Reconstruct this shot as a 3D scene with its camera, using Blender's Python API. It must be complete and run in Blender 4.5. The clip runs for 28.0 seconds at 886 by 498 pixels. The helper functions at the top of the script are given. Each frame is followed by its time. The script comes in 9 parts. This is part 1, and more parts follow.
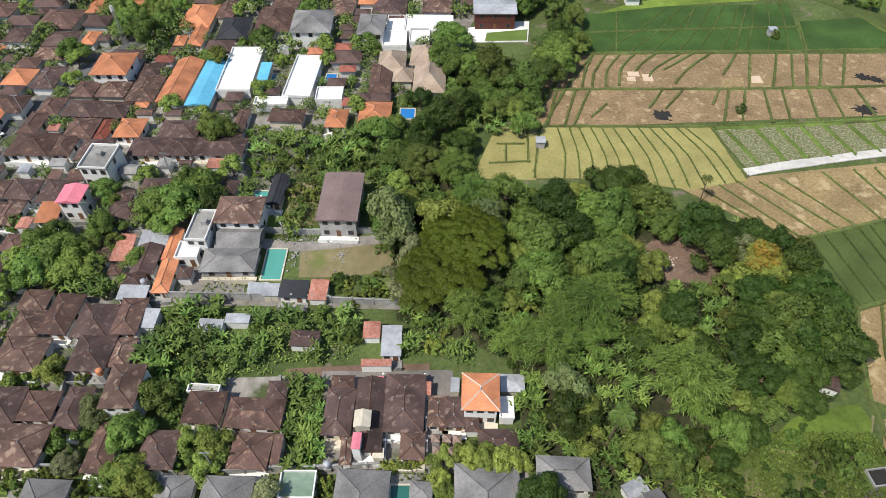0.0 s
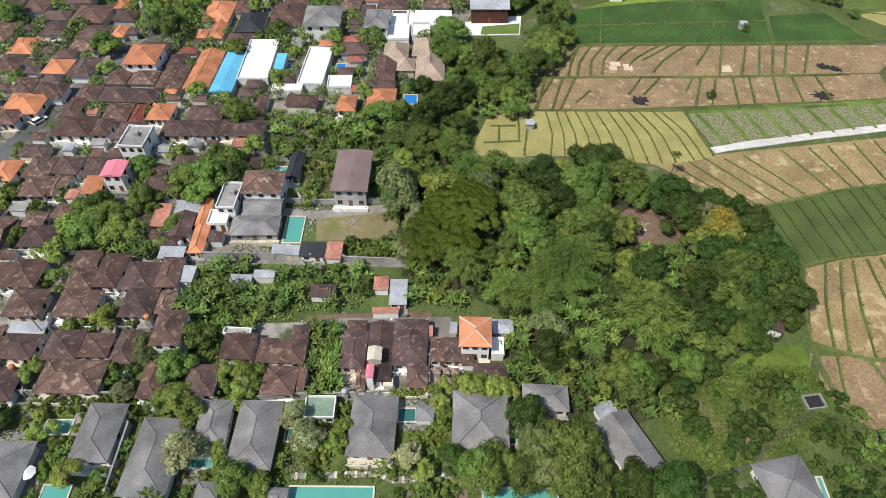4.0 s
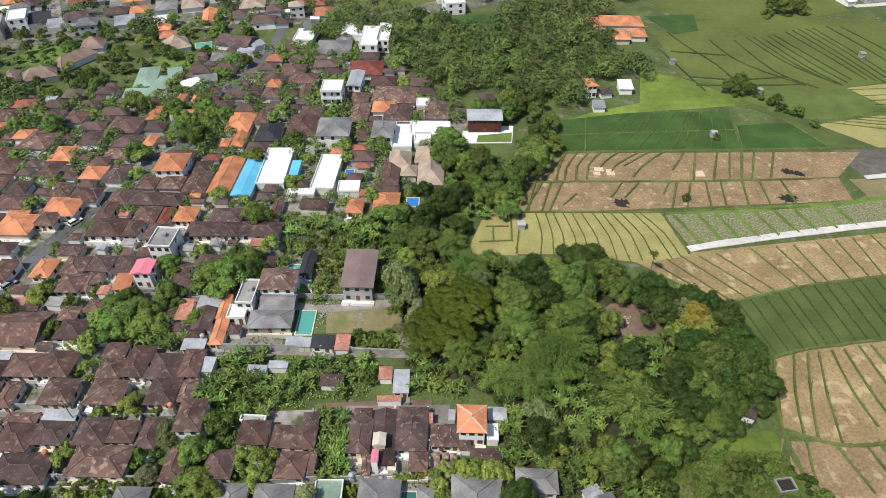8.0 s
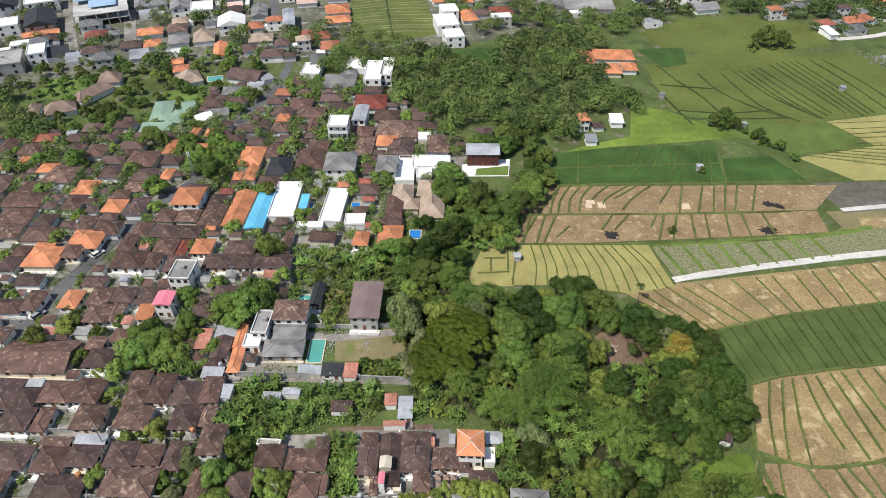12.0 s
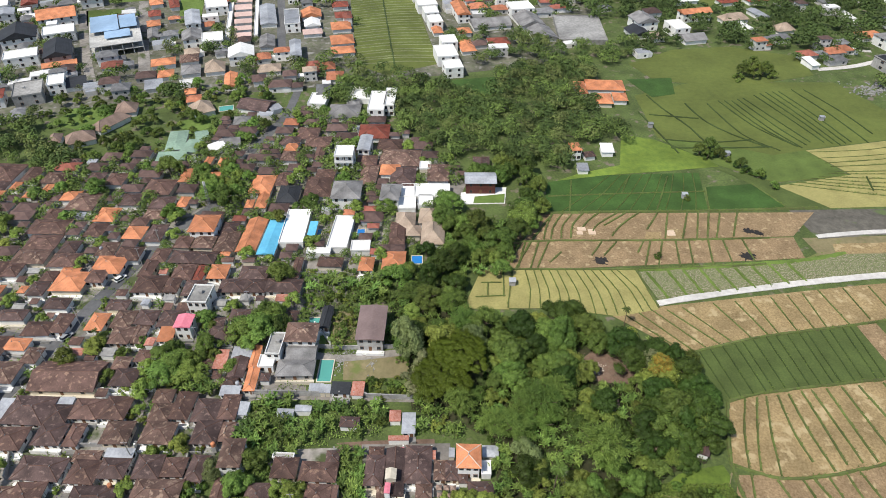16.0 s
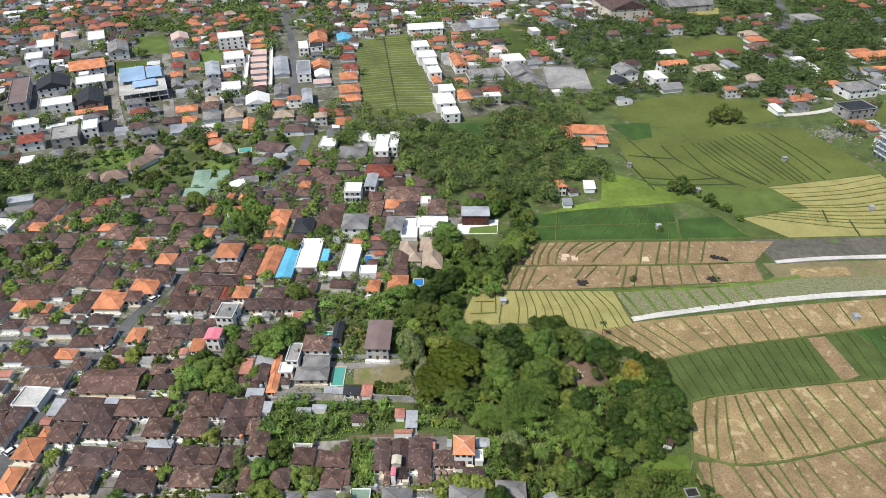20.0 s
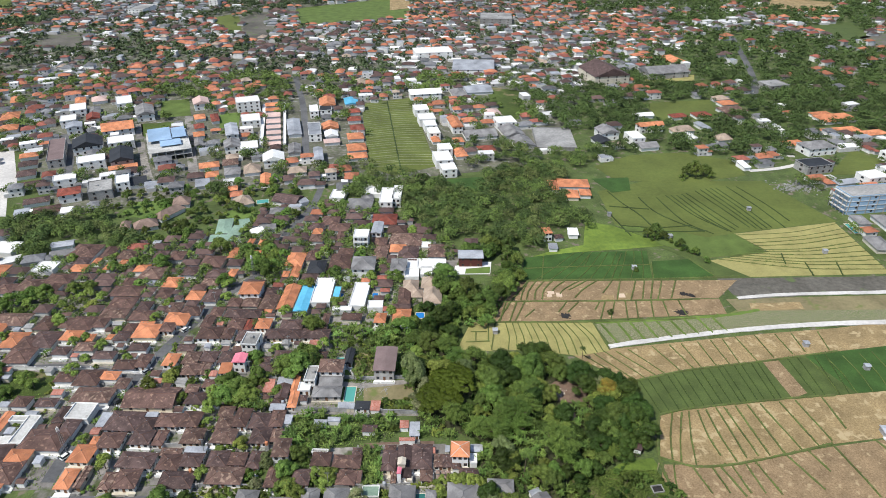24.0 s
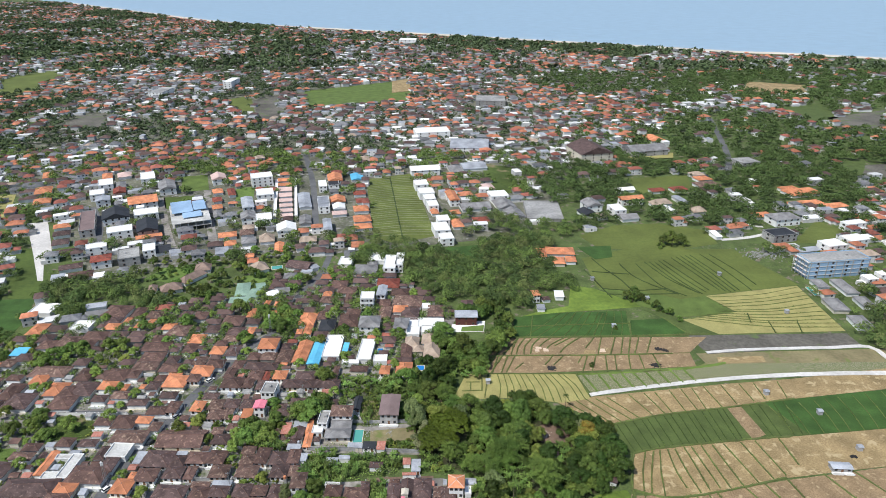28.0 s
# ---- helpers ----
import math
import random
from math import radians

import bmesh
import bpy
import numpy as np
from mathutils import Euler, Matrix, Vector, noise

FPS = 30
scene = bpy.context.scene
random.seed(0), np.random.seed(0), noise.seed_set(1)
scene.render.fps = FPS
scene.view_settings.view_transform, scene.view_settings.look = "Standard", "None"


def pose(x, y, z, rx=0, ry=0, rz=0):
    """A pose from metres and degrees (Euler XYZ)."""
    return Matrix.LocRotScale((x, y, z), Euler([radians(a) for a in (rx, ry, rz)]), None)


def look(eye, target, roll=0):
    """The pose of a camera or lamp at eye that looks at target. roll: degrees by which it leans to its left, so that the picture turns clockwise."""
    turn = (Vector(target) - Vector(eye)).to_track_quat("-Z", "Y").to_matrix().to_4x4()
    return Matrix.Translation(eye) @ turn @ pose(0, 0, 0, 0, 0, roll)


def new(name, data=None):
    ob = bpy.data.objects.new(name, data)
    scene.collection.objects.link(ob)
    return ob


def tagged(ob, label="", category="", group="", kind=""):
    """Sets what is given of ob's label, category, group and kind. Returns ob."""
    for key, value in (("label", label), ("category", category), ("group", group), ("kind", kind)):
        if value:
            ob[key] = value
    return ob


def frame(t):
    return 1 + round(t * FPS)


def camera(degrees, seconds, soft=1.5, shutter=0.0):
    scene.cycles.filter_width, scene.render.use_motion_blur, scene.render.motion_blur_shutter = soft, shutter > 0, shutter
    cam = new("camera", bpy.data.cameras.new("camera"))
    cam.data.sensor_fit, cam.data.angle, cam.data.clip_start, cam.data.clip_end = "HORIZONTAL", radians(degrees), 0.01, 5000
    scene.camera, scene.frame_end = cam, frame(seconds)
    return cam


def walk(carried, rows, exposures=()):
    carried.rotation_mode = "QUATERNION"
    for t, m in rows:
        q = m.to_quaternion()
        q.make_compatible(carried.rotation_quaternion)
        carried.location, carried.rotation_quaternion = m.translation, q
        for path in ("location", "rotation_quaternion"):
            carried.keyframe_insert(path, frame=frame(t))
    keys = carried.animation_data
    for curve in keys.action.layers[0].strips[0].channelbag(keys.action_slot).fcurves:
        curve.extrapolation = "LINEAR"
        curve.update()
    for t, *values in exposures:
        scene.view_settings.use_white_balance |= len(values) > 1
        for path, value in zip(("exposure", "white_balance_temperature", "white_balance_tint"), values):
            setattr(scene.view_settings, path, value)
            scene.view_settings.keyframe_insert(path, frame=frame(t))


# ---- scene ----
cam = camera(68.82, 28.0, soft=0.85)
walk(cam, [
    (0, pose(-0.46, 130.87, 98.69, 41.54, 0, 0.66) @ pose(0, 0, 0, 0, 0, -0.08)),
    (0.5, pose(-0.49, 128.61, 98.92, 41.54, 0, 0.60) @ pose(0, 0, 0, 0, 0, -0.03)),
    (1, pose(-0.54, 126.37, 99.61, 41.44, 0, 0.57) @ pose(0, 0, 0, 0, 0, -0.01)),
    (1.5, pose(-0.43, 124.00, 100.62, 41.40, 0, 0.63) @ pose(0, 0, 0, 0, 0, -0.08)),
    (2, pose(-0.52, 121.84, 101.86, 41.27, 0, 0.56) @ pose(0, 0, 0, 0, 0, -0.02)),
    (2.5, pose(-0.66, 119.60, 103.00, 41.25, 0, 0.47) @ pose(0, 0, 0, 0, 0, 0.04)),
    (4.5, pose(-0.51, 112.56, 108.90, 41.36, 0, 0.46) @ pose(0, 0, 0, 0, 0, 0.01)),
    (5, pose(-0.45, 111.25, 110.41, 42.31, 0, 0.46) @ pose(0, 0, 0, 0, 0, 0.01)),
    (5.5, pose(-0.48, 110.10, 111.93, 43.36, 0, 0.45) @ pose(0, 0, 0, 0, 0, 0.01)),
    (6, pose(-0.30, 109.10, 113.33, 44.44, 0, 0.50) @ pose(0, 0, 0, 0, 0, -0.05)),
    (6.5, pose(-0.40, 108.16, 114.64, 45.55, 0, 0.45) @ pose(0, 0, 0, 0, 0, -0.02)),
    (7, pose(-0.27, 107.30, 116.15, 46.62, 0, 0.49) @ pose(0, 0, 0, 0, 0, -0.06)),
    (7.5, pose(-0.30, 106.49, 117.72, 47.69, 0, 0.48) @ pose(0, 0, 0, 0, 0, -0.05)),
    (8, pose(-0.23, 105.92, 119.30, 48.72, 0, 0.51) @ pose(0, 0, 0, 0, 0, -0.07)),
    (8.5, pose(-0.16, 105.35, 120.91, 49.62, 0, 0.53) @ pose(0, 0, 0, 0, 0, -0.09)),
    (9, pose(-0.25, 104.71, 122.43, 49.71, 0, 0.52) @ pose(0, 0, 0, 0, 0, -0.05)),
    (9.5, pose(-0.21, 104.06, 123.90, 49.73, 0, 0.54) @ pose(0, 0, 0, 0, 0, -0.08)),
    (10, pose(-0.15, 103.39, 125.61, 49.69, 0, 0.57) @ pose(0, 0, 0, 0, 0, -0.11)),
    (10.5, pose(-0.26, 102.62, 127.09, 49.71, 0, 0.54) @ pose(0, 0, 0, 0, 0, -0.10)),
    (11, pose(-0.19, 101.80, 128.52, 49.77, 0, 0.57) @ pose(0, 0, 0, 0, 0, -0.15)),
    (11.5, pose(-0.30, 101.17, 130.20, 49.73, 0, 0.52) @ pose(0, 0, 0, 0, 0, -0.11)),
    (13.5, pose(-0.60, 98.69, 136.76, 49.67, 0, 0.46) @ pose(0, 0, 0, 0, 0, -0.05)),
    (14, pose(-0.56, 97.95, 138.25, 50.21, 0, 0.46) @ pose(0, 0, 0, 0, 0, -0.07)),
    (14.5, pose(-0.42, 97.13, 139.59, 50.74, 0, 0.50) @ pose(0, 0, 0, 0, 0, -0.08)),
    (15, pose(-0.69, 96.13, 141.15, 50.78, 0, 0.41) @ pose(0, 0, 0, 0, 0, -0.05)),
    (15.5, pose(-0.64, 94.47, 142.72, 50.80, 0, 0.41) @ pose(0, 0, 0, 0, 0, -0.02)),
    (16, pose(-0.61, 92.41, 144.12, 50.84, 0, 0.41) @ pose(0, 0, 0, 0, 0, -0.03)),
    (16.5, pose(-0.70, 89.96, 145.65, 50.85, 0, 0.40) @ pose(0, 0, 0, 0, 0, -0.03)),
    (17, pose(-0.54, 87.00, 146.97, 50.90, 0, 0.43) @ pose(0, 0, 0, 0, 0, -0.08)),
    (17.5, pose(-0.59, 84.01, 148.57, 50.88, 0, 0.39) @ pose(0, 0, 0, 0, 0, -0.06)),
    (18, pose(-0.52, 80.75, 150.21, 51.25, 0, 0.38) @ pose(0, 0, 0, 0, 0, -0.04)),
    (18.5, pose(-0.71, 77.29, 151.43, 51.73, 0, 0.31) @ pose(0, 0, 0, 0, 0, -0.02)),
    (19, pose(-0.55, 73.89, 152.97, 52.13, 0, 0.32) @ pose(0, 0, 0, 0, 0, 0.01)),
    (19.5, pose(-0.46, 70.07, 154.29, 53.26, 0, 0.29) @ pose(0, 0, 0, 0, 0, 0.03)),
    (20, pose(-0.28, 66.26, 155.61, 54.67, 0, 0.30) @ pose(0, 0, 0, 0, 0, 0.01)),
    (20.5, pose(-0.29, 62.21, 156.68, 55.34, 0, 0.27) @ pose(0, 0, 0, 0, 0, 0.01)),
    (21, pose(-0.29, 58.32, 158.06, 55.34, 0, 0.23) @ pose(0, 0, 0, 0, 0, 0.02)),
    (21.5, pose(-0.35, 54.27, 159.48, 55.35, 0, 0.19) @ pose(0, 0, 0, 0, 0, 0.05)),
    (23.5, pose(-0.00, 37.91, 165.55, 59.00, 0, 0.17) @ pose(0, 0, 0, 0, 0, 0.05)),
    (24, pose(-0.29, 34.06, 167.20, 59.78, 0, 0.13) @ pose(0, 0, 0, 0, 0, 0.05)),
    (24.5, pose(-0.08, 29.81, 169.24, 60.50, 0, 0.12) @ pose(0, 0, 0, 0, 0, 0.04)),
    (25, pose(0.15, 25.54, 170.86, 61.30, 0, 0.13) @ pose(0, 0, 0, 0, 0, 0.06)),
    (25.5, pose(-0.16, 21.29, 172.22, 62.11, 0, 0.09) @ pose(0, 0, 0, 0, 0, 0.07)),
    (26, pose(-0.10, 16.85, 173.60, 62.92, 0, 0.07) @ pose(0, 0, 0, 0, 0, 0.08)),
    (26.5, pose(-0.20, 12.51, 175.23, 63.71, 0, 0.06) @ pose(0, 0, 0, 0, 0, 0.06)),
    (27, pose(0.05, 8.01, 176.43, 64.55, 0, 0.05) @ pose(0, 0, 0, 0, 0, 0.08)),
    (27.5, pose(0.46, 3.73, 178.00, 65.35, 0, 0.07) @ pose(0, 0, 0, 0, 0, 0.04)),
    (28, pose(0.00, 0.00, 180.00, 66.08, 0, -0.00) @ pose(0, 0, 0, 0, 0, 0.08)),
], exposures=[(0, 0.03, 6500, 10), (18, 0.03, 6480, 10), (28, 0.03, 6120, 10)]
)

# The world: bright tropical day with a high sun behind the viewer
SUN_ELEVATION, SUN_AZIMUTH = 57.0, 228.0      # degrees; azimuth clockwise from +y
world = bpy.data.worlds.new("world")
scene.world = world
world.use_nodes = True
wn = world.node_tree.nodes
sky = wn.new("ShaderNodeTexSky")
sky.sky_type = "NISHITA"
sky.sun_disc = False
sky.sun_elevation, sky.sun_rotation = radians(SUN_ELEVATION), radians(SUN_AZIMUTH)
wn["Background"].inputs["Strength"].default_value = 0.145
world.node_tree.links.new(sky.outputs[0], wn["Background"].inputs["Color"])
sun_data = bpy.data.lights.new("sun", "SUN")
sun_data.energy, sun_data.angle, sun_data.color = 4.75, radians(0.55), (1.0, 0.955, 0.86)
sun = new("sun", sun_data)
se, sa = radians(SUN_ELEVATION), radians(SUN_AZIMUTH)
sun.matrix_world = look((math.sin(sa) * math.cos(se) * 400, math.cos(sa) * math.cos(se) * 400 + 200, math.sin(se) * 400), (0, 200, 0))

# ---- materials ----
def material(name, base, other=None, scale=3.0, rough=0.85, bump=0.0, bump_scale=None, rows=0.0, stain=0.35,
             island=0.0, per_object=0.0, metallic=0.0, spot=None, spot_at=0.62, big=0.25):
    """Procedural surface: two colours mixed by fine grain, large stains, optional tile rows and bump."""
    m = bpy.data.materials.new(name)
    m.use_nodes = True
    nt = m.node_tree
    n, l = nt.nodes, nt.links
    bsdf = n["Principled BSDF"]
    bsdf.inputs["Roughness"].default_value = rough
    bsdf.inputs["Metallic"].default_value = metallic
    bsdf.inputs["Specular IOR Level"].default_value = 0.25
    other = other or tuple(c * 0.6 for c in base)
    geo = n.new("ShaderNodeNewGeometry")
    fine = n.new("ShaderNodeTexNoise")
    fine.inputs["Scale"].default_value, fine.inputs["Detail"].default_value = scale, 5.0
    fine.inputs["Roughness"].default_value = 0.65
    l.new(geo.outputs["Position"], fine.inputs["Vector"])
    large = n.new("ShaderNodeTexNoise")
    large.inputs["Scale"].default_value, large.inputs["Detail"].default_value = scale * big * 0.35, 3.0
    l.new(geo.outputs["Position"], large.inputs["Vector"])
    ramp = n.new("ShaderNodeValToRGB")
    ramp.color_ramp.elements[0].position, ramp.color_ramp.elements[1].position = 0.34, 0.66
    ramp.color_ramp.elements[0].color, ramp.color_ramp.elements[1].color = (*base, 1), (*other, 1)
    l.new(fine.outputs["Fac"], ramp.inputs["Fac"])
    col = ramp.outputs["Color"]

    def scaled(col, value_socket, low, high):
        mr = n.new("ShaderNodeMapRange")
        mr.inputs["To Min"].default_value, mr.inputs["To Max"].default_value = low, high
        l.new(value_socket, mr.inputs["Value"])
        mul = n.new("ShaderNodeVectorMath")
        mul.operation = "SCALE"
        l.new(col, mul.inputs[0])
        l.new(mr.outputs[0], mul.inputs["Scale"])
        return mul.outputs[0]

    if stain:
        mr_in = n.new("ShaderNodeMapRange")
        mr_in.inputs["From Min"].default_value, mr_in.inputs["From Max"].default_value = 0.3, 0.7
        l.new(large.outputs["Fac"], mr_in.inputs["Value"])
        col = scaled(col, mr_in.outputs[0], 1 - stain, 1 + stain * 0.5)
    if spot:
        mr2 = n.new("ShaderNodeMapRange")
        mr2.inputs["From Min"].default_value, mr2.inputs["From Max"].default_value = spot_at, spot_at + 0.1
        n2 = n.new("ShaderNodeTexNoise")
        n2.inputs["Scale"].default_value, n2.inputs["Detail"].default_value = scale * big, 4.0
        off = n.new("ShaderNodeVectorMath")
        off.inputs[1].default_value = (37.0, 11.0, 5.0)
        l.new(geo.outputs["Position"], off.inputs[0])
        l.new(off.outputs[0], n2.inputs["Vector"])
        l.new(n2.outputs["Fac"], mr2.inputs["Value"])
        mix = n.new("ShaderNodeMix")
        mix.data_type = "RGBA"
        l.new(mr2.outputs[0], mix.inputs["Factor"])
        l.new(col, mix.inputs["A"])
        mix.inputs["B"].default_value = (*spot, 1)
        col = mix.outputs["Result"]
    if island:
        col = scaled(col, geo.outputs["Random Per Island"], 1 - island, 1 + island)
    if per_object:
        info = n.new("ShaderNodeObjectInfo")
        col = scaled(col, info.outputs["Random"], 1 - per_object, 1 + per_object)
    height = None
    if rows:
        tc = n.new("ShaderNodeTexCoord")
        wave = n.new("ShaderNodeTexWave")
        wave.wave_type, wave.bands_direction = "BANDS", "Z"
        wave.inputs["Scale"].default_value, wave.inputs["Distortion"].default_value = rows, 0.4
        l.new(tc.outputs["Object"], wave.inputs["Vector"])
        col = scaled(col, wave.outputs["Fac"], 0.95, 1.03)
        height = wave.outputs["Fac"]
    l.new(col, bsdf.inputs["Base Color"])
    if bump:
        bn = n.new("ShaderNodeBump")
        bn.inputs["Strength"].default_value, bn.inputs["Distance"].default_value = bump, 0.12
        if height is None:
            bt = n.new("ShaderNodeTexNoise")
            bt.inputs["Scale"].default_value, bt.inputs["Detail"].default_value = bump_scale or scale * 2, 4.0
            l.new(geo.outputs["Position"], bt.inputs["Vector"])
            height = bt.outputs["Fac"]
        l.new(height, bn.inputs["Height"])
        l.new(bn.outputs[0], bsdf.inputs["Normal"])
    return m


def leaf_material(name, base, other, per_object=0.42):
    m = material(name, base, other, scale=0.9, rough=0.55, stain=0.3, island=0.3, per_object=per_object)
    bsdf = m.node_tree.nodes["Principled BSDF"]
    bsdf.inputs["Specular IOR Level"].default_value = 0.16
    n, l = m.node_tree.nodes, m.node_tree.links
    info = n.new("ShaderNodeObjectInfo")
    spread = n.new("ShaderNodeMath")
    spread.operation = "FRACT"
    wide = n.new("ShaderNodeMath")
    wide.operation = "MULTIPLY"
    wide.inputs[1].default_value = 7.31
    l.new(info.outputs["Random"], wide.inputs[0])
    l.new(wide.outputs[0], spread.inputs[0])
    hue = n.new("ShaderNodeMapRange")
    hue.inputs["To Min"].default_value, hue.inputs["To Max"].default_value = 0.482, 0.516
    l.new(spread.outputs[0], hue.inputs["Value"])
    turn = n.new("ShaderNodeHueSaturation")
    l.new(hue.outputs[0], turn.inputs["Hue"])
    source = bsdf.inputs["Base Color"].links[0].from_socket
    l.new(source, turn.inputs["Color"])
    l.new(turn.outputs[0], bsdf.inputs["Base Color"])
    thin = n.new("ShaderNodeBsdfTranslucent")
    l.new(turn.outputs[0], thin.inputs["Color"])
    both = n.new("ShaderNodeMixShader")
    both.inputs[0].default_value = 0.16
    out = n["Material Output"]
    l.new(bsdf.outputs[0], both.inputs[1])
    l.new(thin.outputs[0], both.inputs[2])
    l.new(both.outputs[0], out.inputs["Surface"])
    return m


M = {}
M["brown"] = material("brown_tile_roof", (0.132, 0.078, 0.063), (0.076, 0.045, 0.038), 5.5, 0.8, 0.35, 9.0, stain=0.45, per_object=0.28, spot=(0.20, 0.125, 0.09), spot_at=0.57, big=0.16)
M["brownb"] = material("purple_brown_tile_roof", (0.104, 0.067, 0.06), (0.06, 0.04, 0.037), 5.5, 0.8, 0.35, 9.0, stain=0.45, per_object=0.25, spot=(0.16, 0.11, 0.095), spot_at=0.57, big=0.16)
M["brownc"] = material("weathered_brown_tile_roof", (0.166, 0.102, 0.08), (0.098, 0.061, 0.05), 5.0, 0.82, 0.35, 9.0, stain=0.5, per_object=0.25, spot=(0.25, 0.175, 0.13), spot_at=0.54, big=0.16)
M["orange"] = material("orange_tile_roof", (0.58, 0.238, 0.115), (0.43, 0.16, 0.078), 5.0, 0.75, 0.3, 9.0, stain=0.38, per_object=0.2, spot=(0.40, 0.19, 0.12), spot_at=0.6, big=0.16)
M["red"] = material("red_tile_roof", (0.28, 0.075, 0.048), (0.18, 0.052, 0.036), 5.0, 0.75, 0.3, 9.0, stain=0.38, per_object=0.2)
M["grey"] = material("grey_shingle_roof", (0.24, 0.232, 0.228), (0.17, 0.165, 0.162), 2.6, 0.85, 0.25, 6.0, stain=0.4, per_object=0.15)
M["black"] = material("black_roof", (0.04, 0.042, 0.048), (0.025, 0.027, 0.03), 2.0, 0.7, 0.3, rows=1.2, stain=0.3)
M["thatch"] = material("grass_thatch_roof", (0.42, 0.33, 0.255), (0.30, 0.23, 0.175), 2.5, 0.95, 0.4, 7.0, stain=0.35)
M["darkthatch"] = material("dark_thatch_roof", (0.30, 0.215, 0.17), (0.22, 0.155, 0.125), 2.5, 0.95, 0.4, 7.0, stain=0.35)
M["metal"] = material("grey_sheet_metal", (0.42, 0.43, 0.45), (0.30, 0.31, 0.33), 1.2, 0.55, 0.15, stain=0.4, per_object=0.2, metallic=0.2)
M["rust"] = material("rusted_sheet_metal", (0.32, 0.10, 0.06), (0.45, 0.24, 0.19), 1.8, 0.8, 0.3, stain=0.4)
M["blue"] = material("blue_sheet_metal", (0.13, 0.44, 0.62), (0.10, 0.36, 0.54), 0.8, 0.5, 0.1, stain=0.2)
M["green"] = material("green_canopy_roof", (0.24, 0.33, 0.25), (0.17, 0.25, 0.19), 1.0, 0.8, 0.1, stain=0.3)
M["white"] = material("white_plaster", (0.78, 0.77, 0.74), (0.66, 0.65, 0.62), 0.8, 0.75, 0.1, stain=0.14)
M["cream"] = material("cream_plaster", (0.62, 0.56, 0.45), (0.5, 0.45, 0.36), 0.9, 0.8, 0.1, stain=0.2)
M["pink"] = material("pink_sheet", (0.72, 0.22, 0.28), (0.6, 0.17, 0.22), 1.0, 0.6, 0.1, stain=0.2)
M["wallgrey"] = material("grey_wall", (0.40, 0.39, 0.37), (0.28, 0.27, 0.26), 0.9, 0.85, 0.2, stain=0.35)
M["concrete"] = material("raw_concrete", (0.34, 0.33, 0.31), (0.22, 0.215, 0.205), 0.7, 0.9, 0.25, stain=0.4)
M["glass"] = material("dark_window_glass", (0.035, 0.045, 0.05), (0.025, 0.03, 0.035), 0.5, 0.12, 0.0, stain=0.1)
M["redwood"] = material("dark_red_boards", (0.13, 0.045, 0.035), (0.09, 0.03, 0.025), 2.0, 0.7, 0.2, stain=0.25)
M["bluewall"] = material("blue_grey_panels", (0.30, 0.42, 0.55), (0.24, 0.35, 0.48), 0.4, 0.6, 0.1, stain=0.25)
M["wood"] = material("brown_wood", (0.19, 0.10, 0.055), (0.13, 0.065, 0.035), 4.0, 0.7, 0.2, stain=0.2)
M["mauve"] = material("mauve_shingle_roof", (0.21, 0.155, 0.145), (0.17, 0.12, 0.115), 2.0, 0.85, 0.3, stain=0.2)
M["orangeridge"] = material("orange_ridge_tile", (0.60, 0.27, 0.14), (0.5, 0.2, 0.1), 2.0, 0.85, 0.2, stain=0.2)
M["ridge"] = material("clay_ridge_tile", (0.15, 0.085, 0.065), (0.10, 0.055, 0.042), 2.0, 0.85, 0.2, stain=0.3)
M["paleridge"] = material("pale_ridge_tile", (0.66, 0.52, 0.42), (0.55, 0.42, 0.33), 2.0, 0.85, 0.2, stain=0.2)
M["ground"] = material("mixed_soil_and_grass", (0.105, 0.14, 0.04), (0.06, 0.085, 0.028), 1.1, 0.95, 0.4, 3.0, stain=0.35, spot=(0.16, 0.135, 0.10), spot_at=0.58)
M["yard"] = material("courtyard_paving", (0.30, 0.275, 0.25), (0.19, 0.175, 0.155), 0.5, 0.95, 0.3, 3.0, stain=0.45, spot=(0.07, 0.085, 0.035), spot_at=0.55)
M["lawn"] = material("short_lawn", (0.13, 0.19, 0.045), (0.10, 0.155, 0.035), 0.5, 0.95, 0.5, 5.0, stain=0.35)
M["meadow"] = material("rough_meadow", (0.088, 0.122, 0.027), (0.062, 0.092, 0.021), 0.3, 0.95, 0.6, 4.0, stain=0.4, spot=(0.20, 0.16, 0.09), spot_at=0.57)
M["stubble"] = material("dry_rice_stubble", (0.345, 0.255, 0.128), (0.21, 0.148, 0.07), 1.5, 0.95, 0.5, 5.0, stain=0.3, spot=(0.40, 0.31, 0.17), spot_at=0.56, big=0.2)
M["stubbledark"] = material("brown_ploughed_stubble", (0.315, 0.222, 0.125), (0.18, 0.122, 0.065), 1.7, 0.95, 0.5, 5.0, stain=0.25, spot=(0.37, 0.28, 0.16), spot_at=0.58, big=0.25)
M["drygrass"] = material("dry_lot_grass", (0.25, 0.205, 0.11), (0.18, 0.16, 0.08), 0.6, 0.95, 0.5, 5.0, stain=0.3, spot=(0.14, 0.16, 0.05), spot_at=0.58)
M["rosy"] = material("pale_pink_roof", (0.58, 0.42, 0.37), (0.48, 0.34, 0.30), 0.8, 0.8, 0.1, stain=0.2)
M["ripe"] = material("ripening_rice", (0.335, 0.3, 0.115), (0.255, 0.232, 0.082), 1.6, 0.9, 0.5, 6.0, stain=0.2)
